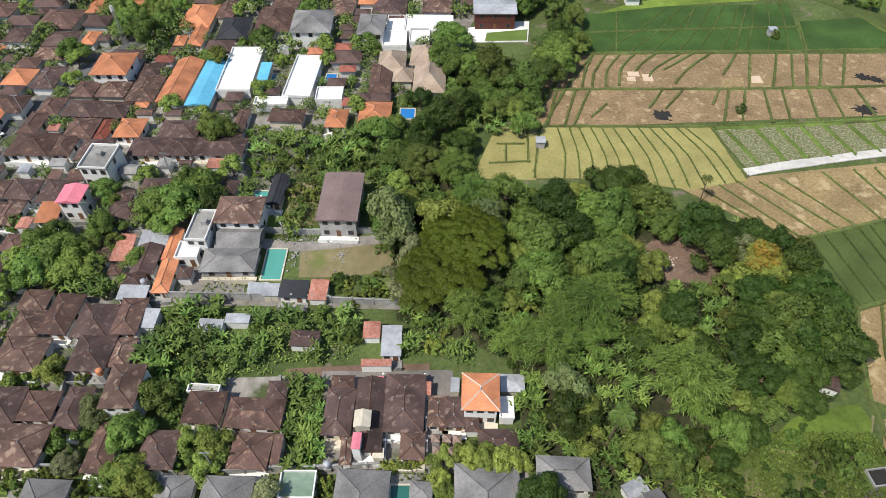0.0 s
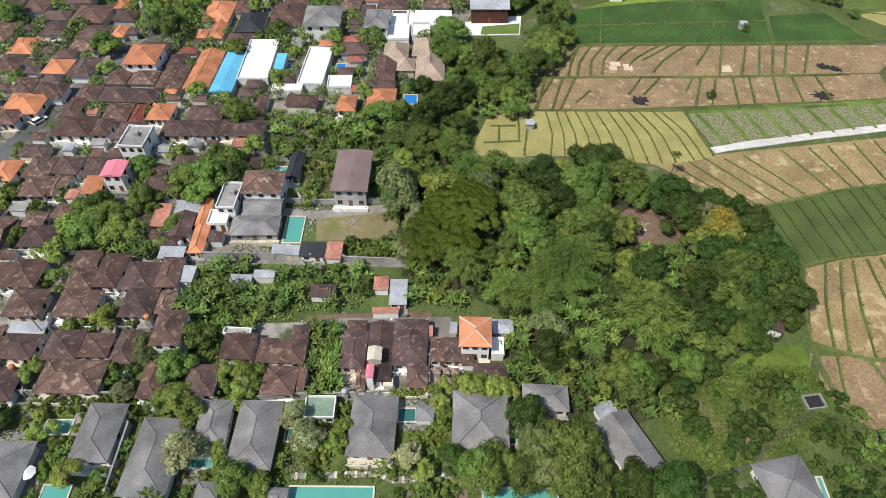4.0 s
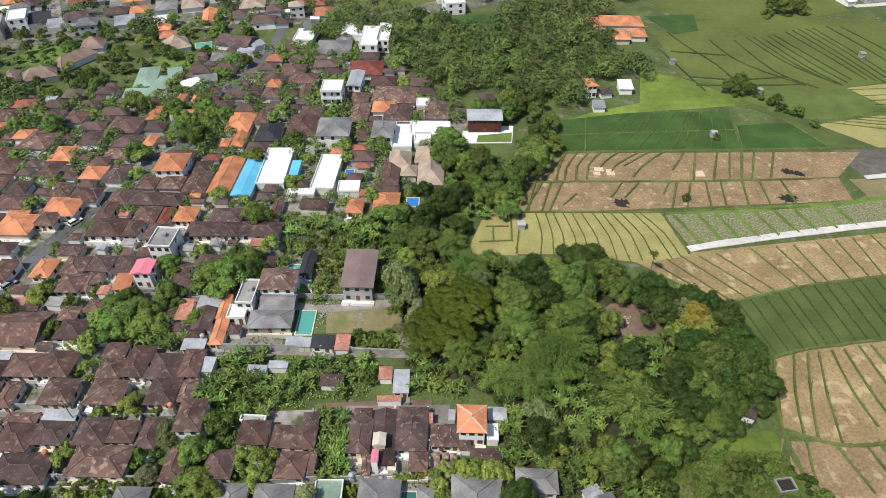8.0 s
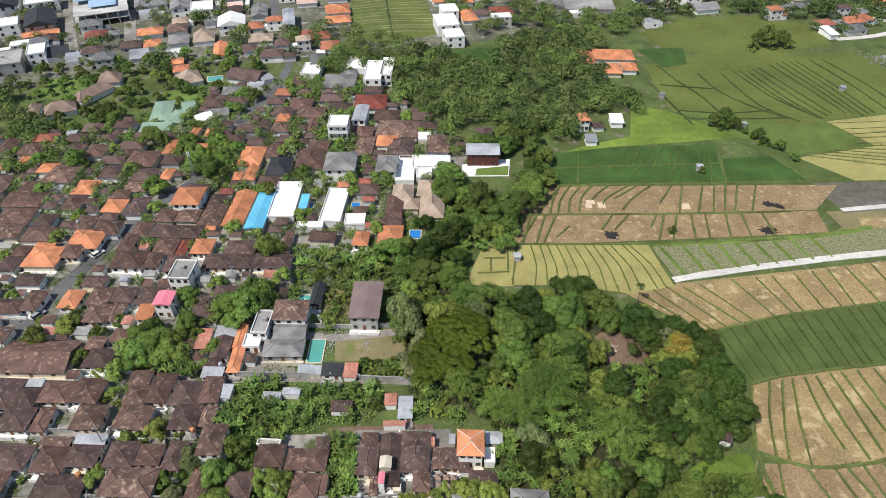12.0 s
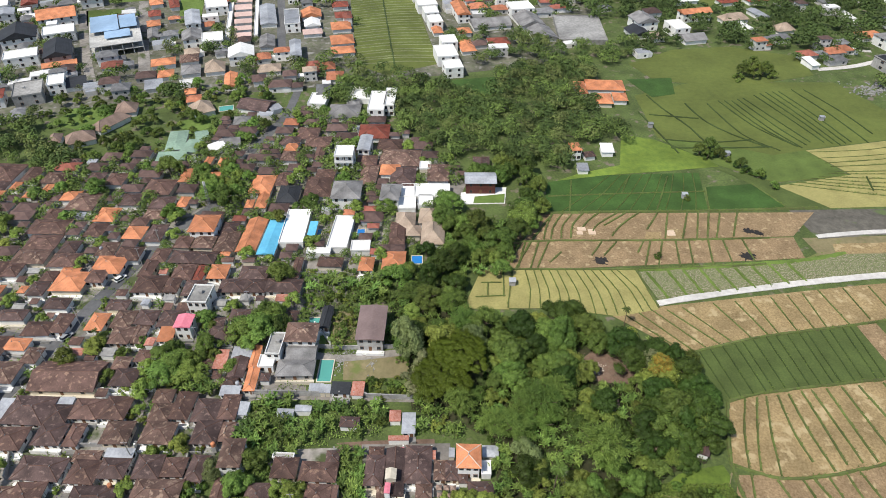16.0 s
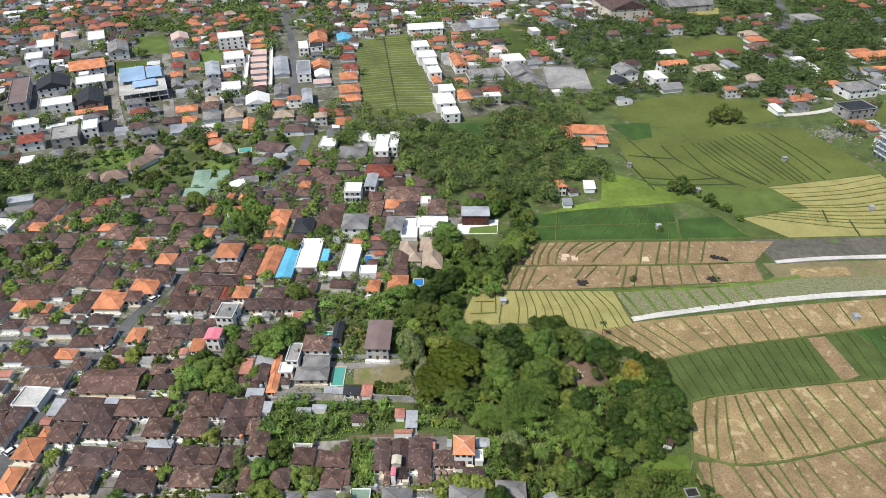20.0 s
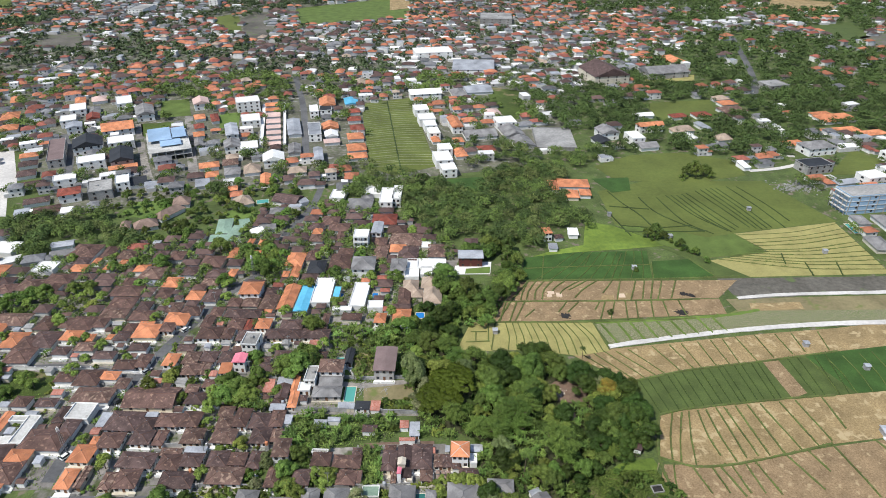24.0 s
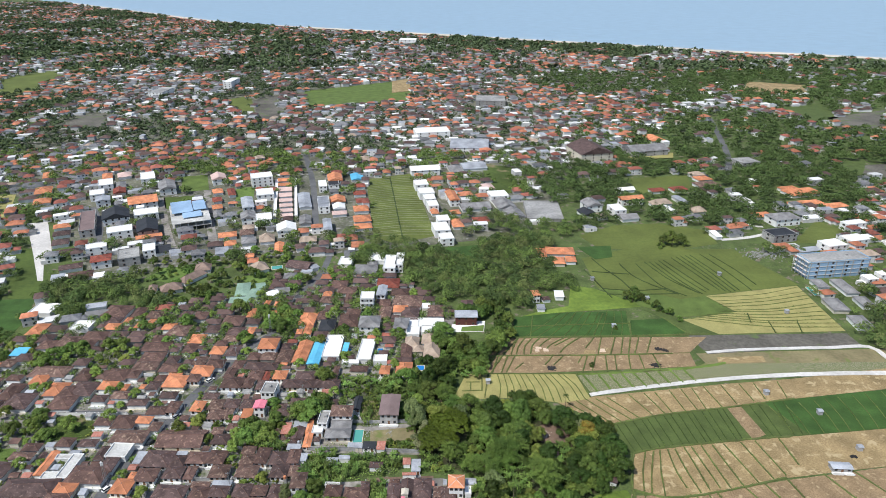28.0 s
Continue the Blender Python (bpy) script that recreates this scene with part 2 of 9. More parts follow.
M["rice"] = material("young_green_rice", (0.086, 0.114, 0.031), (0.064, 0.09, 0.025), 1.6, 0.9, 0.5, 6.0, stain=0.25)
# forest floor: shade beneath the plants is put into this dark colour
M["litter"] = material("shade_darkened_litter", (0.06, 0.058, 0.028), (0.036, 0.04, 0.018), 0.8, 0.95, 0.5, 5.0, stain=0.4, spot=(0.06, 0.085, 0.025), spot_at=0.55)
M["tallgrass"] = material("tall_meadow_grass", (0.135, 0.195, 0.03), (0.085, 0.13, 0.022), 0.7, 0.95, 0.7, 5.0, stain=0.45)
M["ricedark"] = material("dense_dark_green_rice", (0.052, 0.105, 0.022), (0.040, 0.082, 0.018), 1.2, 0.9, 0.5, 6.0, stain=0.35, big=0.25)
M["ricelight"] = material("bright_green_weeds", (0.175, 0.24, 0.038), (0.115, 0.175, 0.03), 0.4, 0.9, 0.5, 6.0, stain=0.45)
M["ricemid"] = material("mid_green_rice", (0.118, 0.14, 0.033), (0.092, 0.114, 0.027), 0.4, 0.9, 0.5, 6.0, stain=0.25)
M["seedbed"] = material("patchy_seedbed", (0.115, 0.15, 0.045), (0.19, 0.185, 0.10), 2.2, 0.95, 0.5, 5.0, stain=0.3, spot=(0.29, 0.25, 0.185), spot_at=0.51, big=0.9)
M["bundfresh"] = material("fresh_grassy_bund", (0.15, 0.215, 0.045), (0.105, 0.16, 0.035), 1.1, 0.95, 0.5, 5.0, stain=0.35)
M["palecrete"] = material("stained_pale_concrete", (0.56, 0.55, 0.52), (0.40, 0.39, 0.36), 1.2, 0.85, 0.2, stain=0.35, spot=(0.30, 0.29, 0.27), spot_at=0.6)
M["blacksoil"] = material("dark_tilled_soil", (0.155, 0.14, 0.115), (0.09, 0.085, 0.07), 0.4, 0.95, 0.5, 4.0, stain=0.4, spot=(0.10, 0.13, 0.05), spot_at=0.56)
M["ash"] = material("black_ash", (0.02, 0.019, 0.018), (0.035, 0.032, 0.03), 1.5, 0.95, 0.4, stain=0.3)
M["bundpale"] = material("pale_terrace_edge", (0.24, 0.26, 0.14), (0.17, 0.19, 0.09), 0.8, 0.95, 0.3, stain=0.3)
M["ricefresh"] = material("fresh_green_rice", (0.112, 0.155, 0.036), (0.088, 0.126, 0.03), 1.2, 0.9, 0.5, 6.0, stain=0.3)
M["bunddark"] = material("dark_grassy_bund", (0.055, 0.082, 0.024), (0.042, 0.062, 0.019), 0.8, 0.95, 0.5, 5.0, stain=0.4)
M["paper"] = material("pale_drying_mat", (0.62, 0.47, 0.34), (0.52, 0.40, 0.29), 0.9, 0.9, 0.1, stain=0.15)
M["steel"] = material("galvanised_steel", (0.45, 0.45, 0.46), (0.36, 0.36, 0.37), 2.0, 0.5, 0.0, metallic=0.6)
M["tyre"] = material("black_rubber", (0.02, 0.02, 0.02), (0.015, 0.015, 0.015), 3.0, 0.8)
M["bund"] = material("grassy_bund", (0.12, 0.165, 0.04), (0.10, 0.105, 0.045), 1.1, 0.95, 0.5, 5.0, stain=0.4)
M["lime"] = material("crushed_white_limestone", (0.62, 0.59, 0.55), (0.48, 0.455, 0.42), 0.6, 0.95, 0.4, 4.0, stain=0.2)
M["asphalt"] = material("worn_asphalt", (0.13, 0.13, 0.132), (0.10, 0.10, 0.102), 0.8, 0.9, 0.3, 6.0, stain=0.3)
M["soil"] = material("reddish_bare_soil", (0.20, 0.135, 0.10), (0.14, 0.09, 0.065), 0.6, 0.95, 0.5, 4.0, stain=0.35, spot=(0.26, 0.21, 0.18), spot_at=0.62)
M["sand"] = material("beach_sand", (0.62, 0.55, 0.45), (0.52, 0.46, 0.38), 0.1, 0.95, 0.2, stain=0.2)
M["leaf"] = leaf_material("broad_leaves", (0.158, 0.232, 0.048), (0.086, 0.136, 0.029))
M["leafdark"] = leaf_material("dark_dense_leaves", (0.062, 0.104, 0.02), (0.034, 0.06, 0.012), 0.25)
M["leafrain"] = leaf_material("rain_tree_leaves", (0.072, 0.103, 0.011), (0.054, 0.082, 0.008), 0.1)
M["leafbamboo"] = leaf_material("bamboo_leaves", (0.165, 0.24, 0.048), (0.092, 0.145, 0.028), 0.3)
M["leafdull"] = leaf_material("dull_green_leaves", (0.2, 0.24, 0.09), (0.115, 0.148, 0.055), 0.25)
M["leafmeadow"] = leaf_material("tall_grass_blades", (0.115, 0.16, 0.028), (0.07, 0.105, 0.018), 0.1)
M["brush"] = leaf_material("dry_brush", (0.16, 0.115, 0.08), (0.075, 0.052, 0.04), 0.1)
M["bladegreen"] = leaf_material("bund_grass_blades", (0.125, 0.175, 0.035), (0.075, 0.105, 0.022), 0.1)
M["leaflight"] = leaf_material("yellow_green_leaves", (0.215, 0.265, 0.056), (0.138, 0.18, 0.038))
M["leafolive"] = leaf_material("olive_leaves", (0.146, 0.196, 0.042), (0.082, 0.12, 0.027))
M["leaffar"] = material("distant_leaves", (0.088, 0.122, 0.05), (0.052, 0.076, 0.032), 0.12, 0.9, stain=0.4, island=0.22)
M["leafwood"] = material("matt_wood_leaves", (0.15, 0.212, 0.05), (0.088, 0.132, 0.032), 0.25, 0.85, stain=0.45, island=0.22, big=0.6)
M["leafwooddark"] = material("dark_wood_leaves", (0.085, 0.128, 0.034), (0.05, 0.08, 0.022), 0.25, 0.85, stain=0.45, island=0.22, big=0.5)
M["leafwoodolive"] = material("olive_wood_leaves", (0.15, 0.18, 0.055), (0.088, 0.11, 0.034), 0.25, 0.85, stain=0.45, island=0.22, big=0.5)
M["leafgrey"] = leaf_material("cream_blossom_leaves", (0.357, 0.357, 0.187), (0.170, 0.217, 0.085))
M["leafbanana"] = leaf_material("banana_leaves", (0.165, 0.25, 0.056), (0.095, 0.152, 0.034))
M["leafgold"] = leaf_material("golden_blossom", (0.33, 0.235, 0.035), (0.22, 0.18, 0.03), 0.1)
M["stone"] = material("grey_paving_stone", (0.28, 0.27, 0.255), (0.19, 0.185, 0.175), 0.9, 0.9, 0.3, stain=0.35)
M["deck"] = material("weathered_deck_boards", (0.22, 0.165, 0.12), (0.15, 0.11, 0.08), 1.2, 0.85, 0.3, stain=0.3)
M["bark"] = material("grey_brown_bark", (0.16, 0.12, 0.085), (0.10, 0.075, 0.055), 3.0, 0.95, 0.5, stain=0.3)


def liquid(name, base, rough=0.06, bump=0.15, scale=1.5):
    m = material(name, base, tuple(c * 0.9 for c in base), 0.3, rough, bump, scale, stain=0.1)
    m.node_tree.nodes["Principled BSDF"].inputs["Specular IOR Level"].default_value = 0.5
    return m


M["pool"] = liquid("turquoise_pool_water", (0.095, 0.33, 0.28))
M["poolblue"] = liquid("blue_pool_water", (0.03, 0.20, 0.55))
M["pooldark"] = liquid("dark_green_pool_water", (0.035, 0.14, 0.12))
M["stream"] = liquid("murky_stream_water", (0.10, 0.095, 0.075))
M["sea"] = liquid("sea_water", (0.27, 0.37, 0.45), 0.4, 0.5, 0.05)

# ---- mesh helpers ----
RNG = random.Random(7)


def mesh_part(name, me, mat, parent=None, label=""):
    if not me.materials:
        for one in (mat if isinstance(mat, (list, tuple)) else [mat]):
            me.materials.append(M[one])
    ob = new(name, me)
    ob.parent = parent
    if label:
        ob["label"] = label
    return ob


def raw(name, verts, faces, mat, parent=None, label="", indices=None, smooth=False):
    """A mesh object from computed vertices and faces."""
    me = bpy.data.meshes.new(name)
    me.from_pydata(verts, [], faces)
    for one in (mat if isinstance(mat, (list, tuple)) else [mat]):
        me.materials.append(M[one])
    if indices is not None:
        me.polygons.foreach_set("material_index", indices)
    if smooth:
        me.polygons.foreach_set("use_smooth", [True] * len(me.polygons))
    me.update()
    return mesh_part(name, me, mat, parent, label)


def empty(name, x, y, z=0.0, rot=0.0):
    ob = new(name)
    ob.matrix_basis = pose(x, y, z, 0, 0, rot)
    return ob


def add_box(V, F, x0, y0, z0, x1, y1, z1):
    b = len(V)
    V += [(x0, y0, z0), (x1, y0, z0), (x1, y1, z0), (x0, y1, z0), (x0, y0, z1), (x1, y0, z1), (x1, y1, z1), (x0, y1, z1)]
    F += [(b, b + 3, b + 2, b + 1), (b + 4, b + 5, b + 6, b + 7), (b, b + 1, b + 5, b + 4), (b + 1, b + 2, b + 6, b + 5),
          (b + 2, b + 3, b + 7, b + 6), (b + 3, b, b + 4, b + 7)]


def box(name, dims, mat, parent, label=""):
    V, F = [], []
    add_box(V, F, *dims)
    return raw(name, V, F, mat, parent, label)


TAKEN = []          # (x, y, half w, half d) of what stands on the ground


GRID = {}


def take(x, y, w, d):
    a, b = w / 2, d / 2
    TAKEN.append((x, y, a, b))
    for i in range(int((x - a - 5) // 10), int((x + a + 5) // 10) + 1):
        for j in range(int((y - b - 5) // 10), int((y + b + 5) // 10) + 1):
            GRID.setdefault((i, j), []).append((x, y, a, b))


def is_free_rect(x, y, w, d):
    return not any(abs(x - u) < a + w / 2 and abs(y - v) < b + d / 2 for u, v, a, b in GRID.get((int(x // 10), int(y // 10)), ()))


def is_free(x, y, r):
    return not any(abs(x - u) < a + r and abs(y - v) < b + r for u, v, a, b in GRID.get((int(x // 10), int(y // 10)), ()))


def inside(x, y, poly):
    hit, j = False, len(poly) - 1
    for i in range(len(poly)):
        (xa, ya), (xb, yb) = poly[i], poly[j]
        if (ya > y) != (yb > y) and x < (xb - xa) * (y - ya) / (yb - ya) + xa:
            hit = not hit
        j = i
    return hit


FIELDS = []


# ---- the setting ----
def sheet(name, pts, z, mat, label, depth=0.3, category="ground", kind="structure"):
    """A flat patch of ground with its own thickness."""
    n = len(pts)
    if category == "field":
        FIELDS.append(pts)
    V = [(x, y, z) for x, y in pts] + [(x, y, z - depth) for x, y in pts]
    F = [tuple(range(n))] + [(i, n + i, n + (i + 1) % n, (i + 1) % n) for i in range(n)]
    area = sum(pts[i][0] * pts[(i + 1) % n][1] - pts[(i + 1) % n][0] * pts[i][1] for i in range(n))
    if area < 0:
        F = [tuple(reversed(f)) for f in F]
    return tagged(raw(name, V, F, mat), label, category, "", kind)


def ribbon(name, pts, width, z, mat, label, height=0.0, category="ground", kind="structure", parent=None, wob=0.0, ends=None):
    """A strip along a line; with height it is a low rounded ridge."""
    P = [Vector((x, y, 0)) for x, y in pts]
    fine = []
    for i in range(len(P) - 1):
        steps = max(1, int((P[i + 1] - P[i]).length / (1.6 if height else 4.0)))
        p0, p3 = P[max(i - 1, 0)], P[min(i + 2, len(P) - 1)]
        for s in range(steps):
            t = s / steps
            fine.append(0.5 * (2 * P[i] + (P[i + 1] - p0) * t + (2 * p0 - 5 * P[i] + 4 * P[i + 1] - p3) * t * t + (3 * P[i] - p0 - 3 * P[i + 1] + p3) * t ** 3))
    fine.append(P[-1])
    if category in ("road", "alley") and len(fine) < 200:
        for p in fine:
            take(p.x, p.y, max(width, 3.6), 4.0)
    V, F = [], []
    for i, p in enumerate(fine):
        d = (fine[min(i + 1, len(fine) - 1)] - fine[max(i - 1, 0)]).normalized()
        side = Vector((-d.y, d.x, 0))
        k = i / max(1, len(fine) - 1)
        w = (width if ends is None else width + (ends - width) * k) * (1 + RNG.uniform(-wob, wob)) / 2
        o = side * RNG.uniform(-wob, wob) * width * 0.4
        prof = ((-1, -0.25), (-0.55, 0.9), (0.55, 0.9), (1, -0.25)) if height else ((-1, -0.25), (-1, 0), (1, 0), (1, -0.25))
        for u, v in prof:
            q = p + o + side * (u * w)
            V.append((q.x, q.y, z + v * (height or 1.0) * (1 + RNG.uniform(-wob, wob) * 0.5)))
    for i in range(len(fine) - 1):
        for j in range(3):
            a = 4 * i + j
            F.append((a, a + 4, a + 5, a + 1))
    F = [tuple(reversed(f)) for f in F]
    ob = raw(name, V, F, mat, parent)
    if parent is None:
        tagged(ob, label, category, "", kind)
    elif label:
        ob["label"] = label
    return ob

# ---- houses ----
ROOF_WORDS = {"brown": "brown clay tile", "orange": "orange clay tile", "red": "red clay tile", "grey": "grey shingle", "black": "black tile",
              "thatch": "pale grass thatch", "darkthatch": "dark brown thatch", "metal": "grey sheet metal", "rust": "rusted sheet metal",
              "blue": "bright blue sheet metal", "green": "faded green sheet", "white": "white flat", "concrete": "bare concrete", "pink": "pink sheet", "mauve": "mauve shingle", "rosy": "pale pink", "cream": "cream sheet", "palecrete": "stained pale concrete"}


def hip_roof(w, d, h, z, over, thick=0.14, gable=False):
    """Vertices and faces of a hip or gable roof with eave thickness; and its ridge lines."""
    a, b = w / 2 + over, d / 2 + over
    if gable:
        r = a if w >= d else b
    else:
        r = max(abs(a - b), 0.02)
    top = z + h
    if w >= d:
        e0, e1 = (-r, 0, top), (r, 0, top)
    else:
        e0, e1 = (0, -r, top), (0, r, top)
    if w < d and not gable:
        e0, e1 = (0, -max(b - a, 0.02), top), (0, max(b - a, 0.02), top)
    if w >= d and not gable:
        e0, e1 = (-max(a - b, 0.02), 0, top), (max(a - b, 0.02), 0, top)
    low = [(-a, -b, z), (a, -b, z), (a, b, z), (-a, b, z)]
    V = low + [e0, e1] + [(x, y, q - thick) for x, y, q in low]
    if w >= d:
        F = [(0, 1, 5, 4), (2, 3, 4, 5), (1, 2, 5), (3, 0, 4)]
    else:
        F = [(1, 2, 5, 4), (3, 0, 4, 5), (0, 1, 4), (2, 3, 5)]
    F += [(6, 7, 1, 0), (7, 8, 2, 1), (8, 9, 3, 2), (9, 6, 0, 3), (9, 8, 7, 6)]
    lines = [(e0, e1)]
    if not gable:
        lines += [(low[0], e0), (low[3], e0 if w >= d else e1), (low[1], e1 if w >= d else e0), (low[2], e1)]
    return V, F, lines


def caps(lines, size):
    V, F = [], []
    for p, q in lines:
        p, q = Vector(p), Vector(q)
        d = q - p
        if d.length < 0.3:
            continue
        side = Vector((-d.y, d.x, 0)).normalized() * size if abs(d.x) + abs(d.y) > 1e-4 else Vector((size, 0, 0))
        up = Vector((0, 0, size * 0.9))
        b = len(V)
        for c in (p, q):
            V += [tuple(c - side - up * 0.4), tuple(c + up), tuple(c + side - up * 0.4)]
        F += [(b, b + 3, b + 4, b + 1), (b + 1, b + 4, b + 5, b + 2), (b, b + 1, b + 2), (b + 3, b + 5, b + 4)]
    return V, F


def openings(parent, w, d, z0, storey, wall, n_front, n_side, door=True):
    """A door and windows with frames on the sides of a body."""
    for k in range(n_front):
        x = -w / 2 + (k + 0.5) * w / n_front
        if door and k == n_front // 2:
            ob = box("door", (x - 0.45, -d / 2 - 0.06, z0 + 0.02, x + 0.45, -d / 2 + 0.03, z0 + 2.05), "wood", parent)
            continue
        ob = box("window", (x - 0.55, -d / 2 - 0.07, z0 + 0.85, x + 0.55, -d / 2 + 0.02, z0 + 2.05), "wood", parent)
        box("pane", (x - 0.46, -d / 2 - 0.09, z0 + 0.94, x + 0.46, -d / 2 - 0.05, z0 + 1.96), "glass", ob)
    for k in range(n_side):
        y = -d / 2 + (k + 0.5) * d / n_side
        ob = box("window", (w / 2 - 0.02, y - 0.5, z0 + 0.85, w / 2 + 0.07, y + 0.5, z0 + 2.05), "wood", parent)
        box("pane", (w / 2 + 0.05, y - 0.42, z0 + 0.94, w / 2 + 0.09, y + 0.42, z0 + 1.96), "glass", ob)


def far_openings(parent, w, d, z0, side):
    """Framed windows along the front and one side of a storey that stays far off."""
    spots = [(-w / 2 + (k + 0.5) * w / n, -d / 2, 1.3, 0.1) for n in (max(2, min(4, int(w / 4.5))),) for k in range(n)]
    spots.append((side * w / 2, 0.0, 0.1, 2.0))
    for x, y, a, b in spots:
        V, F = [], []
        add_box(V, F, x - a / 2 - 0.02, y - b / 2 - 0.02, z0 + 0.8, x + a / 2 + 0.02, y + b / 2 + 0.02, z0 + 2.2)
        a, b = (a - 0.2, b + 0.1) if a > b else (a + 0.1, b - 0.2)
        add_box(V, F, x - a / 2, y - b / 2, z0 + 0.9, x + a / 2, y + b / 2, z0 + 2.1)
        raw("window", V, F, ("wood", "glass"), parent, indices=[0] * 6 + [1] * 6)


def house(x, y, w, d, roof="brown", storeys=1, kind="hip", rot=None, wall=None, detail=None, ridge="orangeridge"):
    """A house of eave size w x d: walls, tiled roof, ridge tiles, door and windows."""
    rot = RNG.uniform(-3.5, 1.5) if rot is None else rot
    wall = wall or RNG.choice(("white", "white", "white", "cream"))
    over = 0.0 if kind == "flat" else min(0.55, 0.08 * min(w, d))
    w, d = max(w - 2 * over, 1.2), max(d - 2 * over, 1.2)
    eave = (2.5 if min(w, d) > 4 else 2.1) + 2.9 * (storeys - 1)
    size = "large" if w * d > 70 else "small" if w * d < 24 else "mid-sized"
    name = "house" if w * d > 14 else "shed"
    ob = empty(name, x, y, 0, rot)
    take(x, y, w + 2 * over, d + 2 * over)
    storey_word = {1: "single-storey", 2: "two-storey", 3: "three-storey", 4: "four-storey"}[storeys]
    wall_word = {"white": "white", "cream": "cream", "wallgrey": "grey", "concrete": "concrete", "redwood": "dark red", "bluewall": "blue-grey"}.get(wall, wall)
    shape = {"hip": "hipped", "gable": "gabled", "flat": "flat", "lean": "lean-to"}[kind]
    tagged(ob, f"{size} {storey_word} {wall_word} {name} with {shape} {ROOF_WORDS[roof]} roof", name, "houses of the village")
    V, F = [], []
    t = 0.2
    add_box(V, F, -w / 2, -d / 2, -0.2, w / 2, -d / 2 + t, eave)
    add_box(V, F, -w / 2, d / 2 - t, -0.2, w / 2, d / 2, eave)
    add_box(V, F, -w / 2, -d / 2 + t, -0.2, -w / 2 + t, d / 2 - t, eave)
    add_box(V, F, w / 2 - t, -d / 2 + t, -0.2, w / 2, d / 2 - t, eave)
    raw("wall", V, F, wall, ob)
    if name == "house" and kind != "flat" and y < 262:
        V, F = [], []
        deep, gap = RNG.uniform(1.2, 1.9), RNG.uniform(-0.3, 0.3) * w
        add_box(V, F, -w / 2 - 0.4, -d / 2 - deep, -0.2, w / 2 + 0.4, -d / 2 - 0.01, 0.3)
        add_box(V, F, -w / 2 - 0.4, -d / 2 - deep - 0.18, -0.2, gap - 0.5, -d / 2 - deep, RNG.uniform(0.8, 1.5))
        add_box(V, F, gap + 0.5, -d / 2 - deep - 0.18, -0.2, w / 2 + 0.4, -d / 2 - deep, RNG.uniform(0.8, 1.5))
        raw("terrace", V, F, RNG.choice(("white", "white", "cream", "concrete")), ob)
    if kind == "flat":
        V, F = [], []
        add_box(V, F, -w / 2 - 0.12, -d / 2 - 0.12, eave - 0.25, w / 2 + 0.12, d / 2 + 0.12, eave + 0.02)
        raw("roof", V, F, roof, ob)
        V, F = [], []
        add_box(V, F, -w / 2 - 0.12, -d / 2 - 0.12, eave + 0.02, w / 2 + 0.12, -d / 2 + 0.08, eave + 0.5)
        add_box(V, F, -w / 2 - 0.12, d / 2 - 0.08, eave + 0.02, w / 2 + 0.12, d / 2 + 0.12, eave + 0.5)
        add_box(V, F, -w / 2 - 0.12, -d / 2 + 0.08, eave + 0.02, -w / 2 + 0.08, d / 2 - 0.08, eave + 0.5)
        add_box(V, F, w / 2 - 0.08, -d / 2 + 0.08, eave + 0.02, w / 2 + 0.12, d / 2 - 0.08, eave + 0.5)
        raw("parapet", V, F, "white" if roof == "white" else wall, ob)
        if roof == "concrete" and storeys > 1:
            bx = RNG.uniform(-w / 4, w / 4)
            box("roof_tank_box", (bx, 0, eave + 0.02, bx + 1.1, 1.1, eave + 1.0), "wallgrey", ob)
    elif kind == "lean":
        a, b = w / 2 + over, d / 2 + over
        V = [(-a, -b, eave), (a, -b, eave), (a, b, eave + 0.12 * d), (-a, b, eave + 0.12 * d)]
        V += [(p, q, r - 0.08) for p, q, r in V]
        F = [(0, 1, 2, 3), (7, 6, 5, 4), (0, 4, 5, 1), (1, 5, 6, 2), (2, 6, 7, 3), (3, 7, 4, 0)]
        raw("roof", V, F, roof, ob)
    else:
        rise = (min(w, d) / 2 + over) * (0.39 if roof not in ("thatch", "darkthatch") else 0.75)
        if roof in ("metal", "rust", "blue", "green", "pink"):
            rise *= 0.55
        if roof == "mauve":
            rise *= 0.25
        V, F, lines = hip_roof(w, d, rise, eave, over, gable=kind == "gable")
        raw("roof", V, F, RNG.choice(("brown", "brown", "brownb", "brownb", "brownc")) if roof == "brown" else roof, ob)
        if kind == "gable":
            a, b = w / 2 - 0.02, d / 2 - 0.02
            if w >= d:
                V = [(s * a, e * b, eave - 0.15) for s in (-1, 1) for e in (-1, 1)] + [(s * a, 0, eave - 0.1 + rise * b / (b + over)) for s in (-1, 1)]
                F = [(0, 4, 1), (2, 3, 5)]
            else:
                V = [(e * a, s * b, eave - 0.15) for s in (-1, 1) for e in (-1, 1)] + [(0, s * b, eave - 0.1 + rise * a / (a + over)) for s in (-1, 1)]
                F = [(0, 1, 4), (2, 5, 3)]
            for f in F:
                raw("gable_wall", [V[i] for i in f], [(0, 1, 2)], wall, ob)
        if roof in ("brown", "orange", "red", "grey", "black", "thatch", "darkthatch"):
            if y >= 262 and roof in ("brown", "orange") and kind == "hip":
                lines = lines + [((e[0], e[1] - 0.2, e[2] + 0.1), (e[0], e[1] + 0.25, e[2] + 0.1)) for e in lines[0]]
            V, F = caps(lines, 0.13 if roof != "orange" else 0.15)
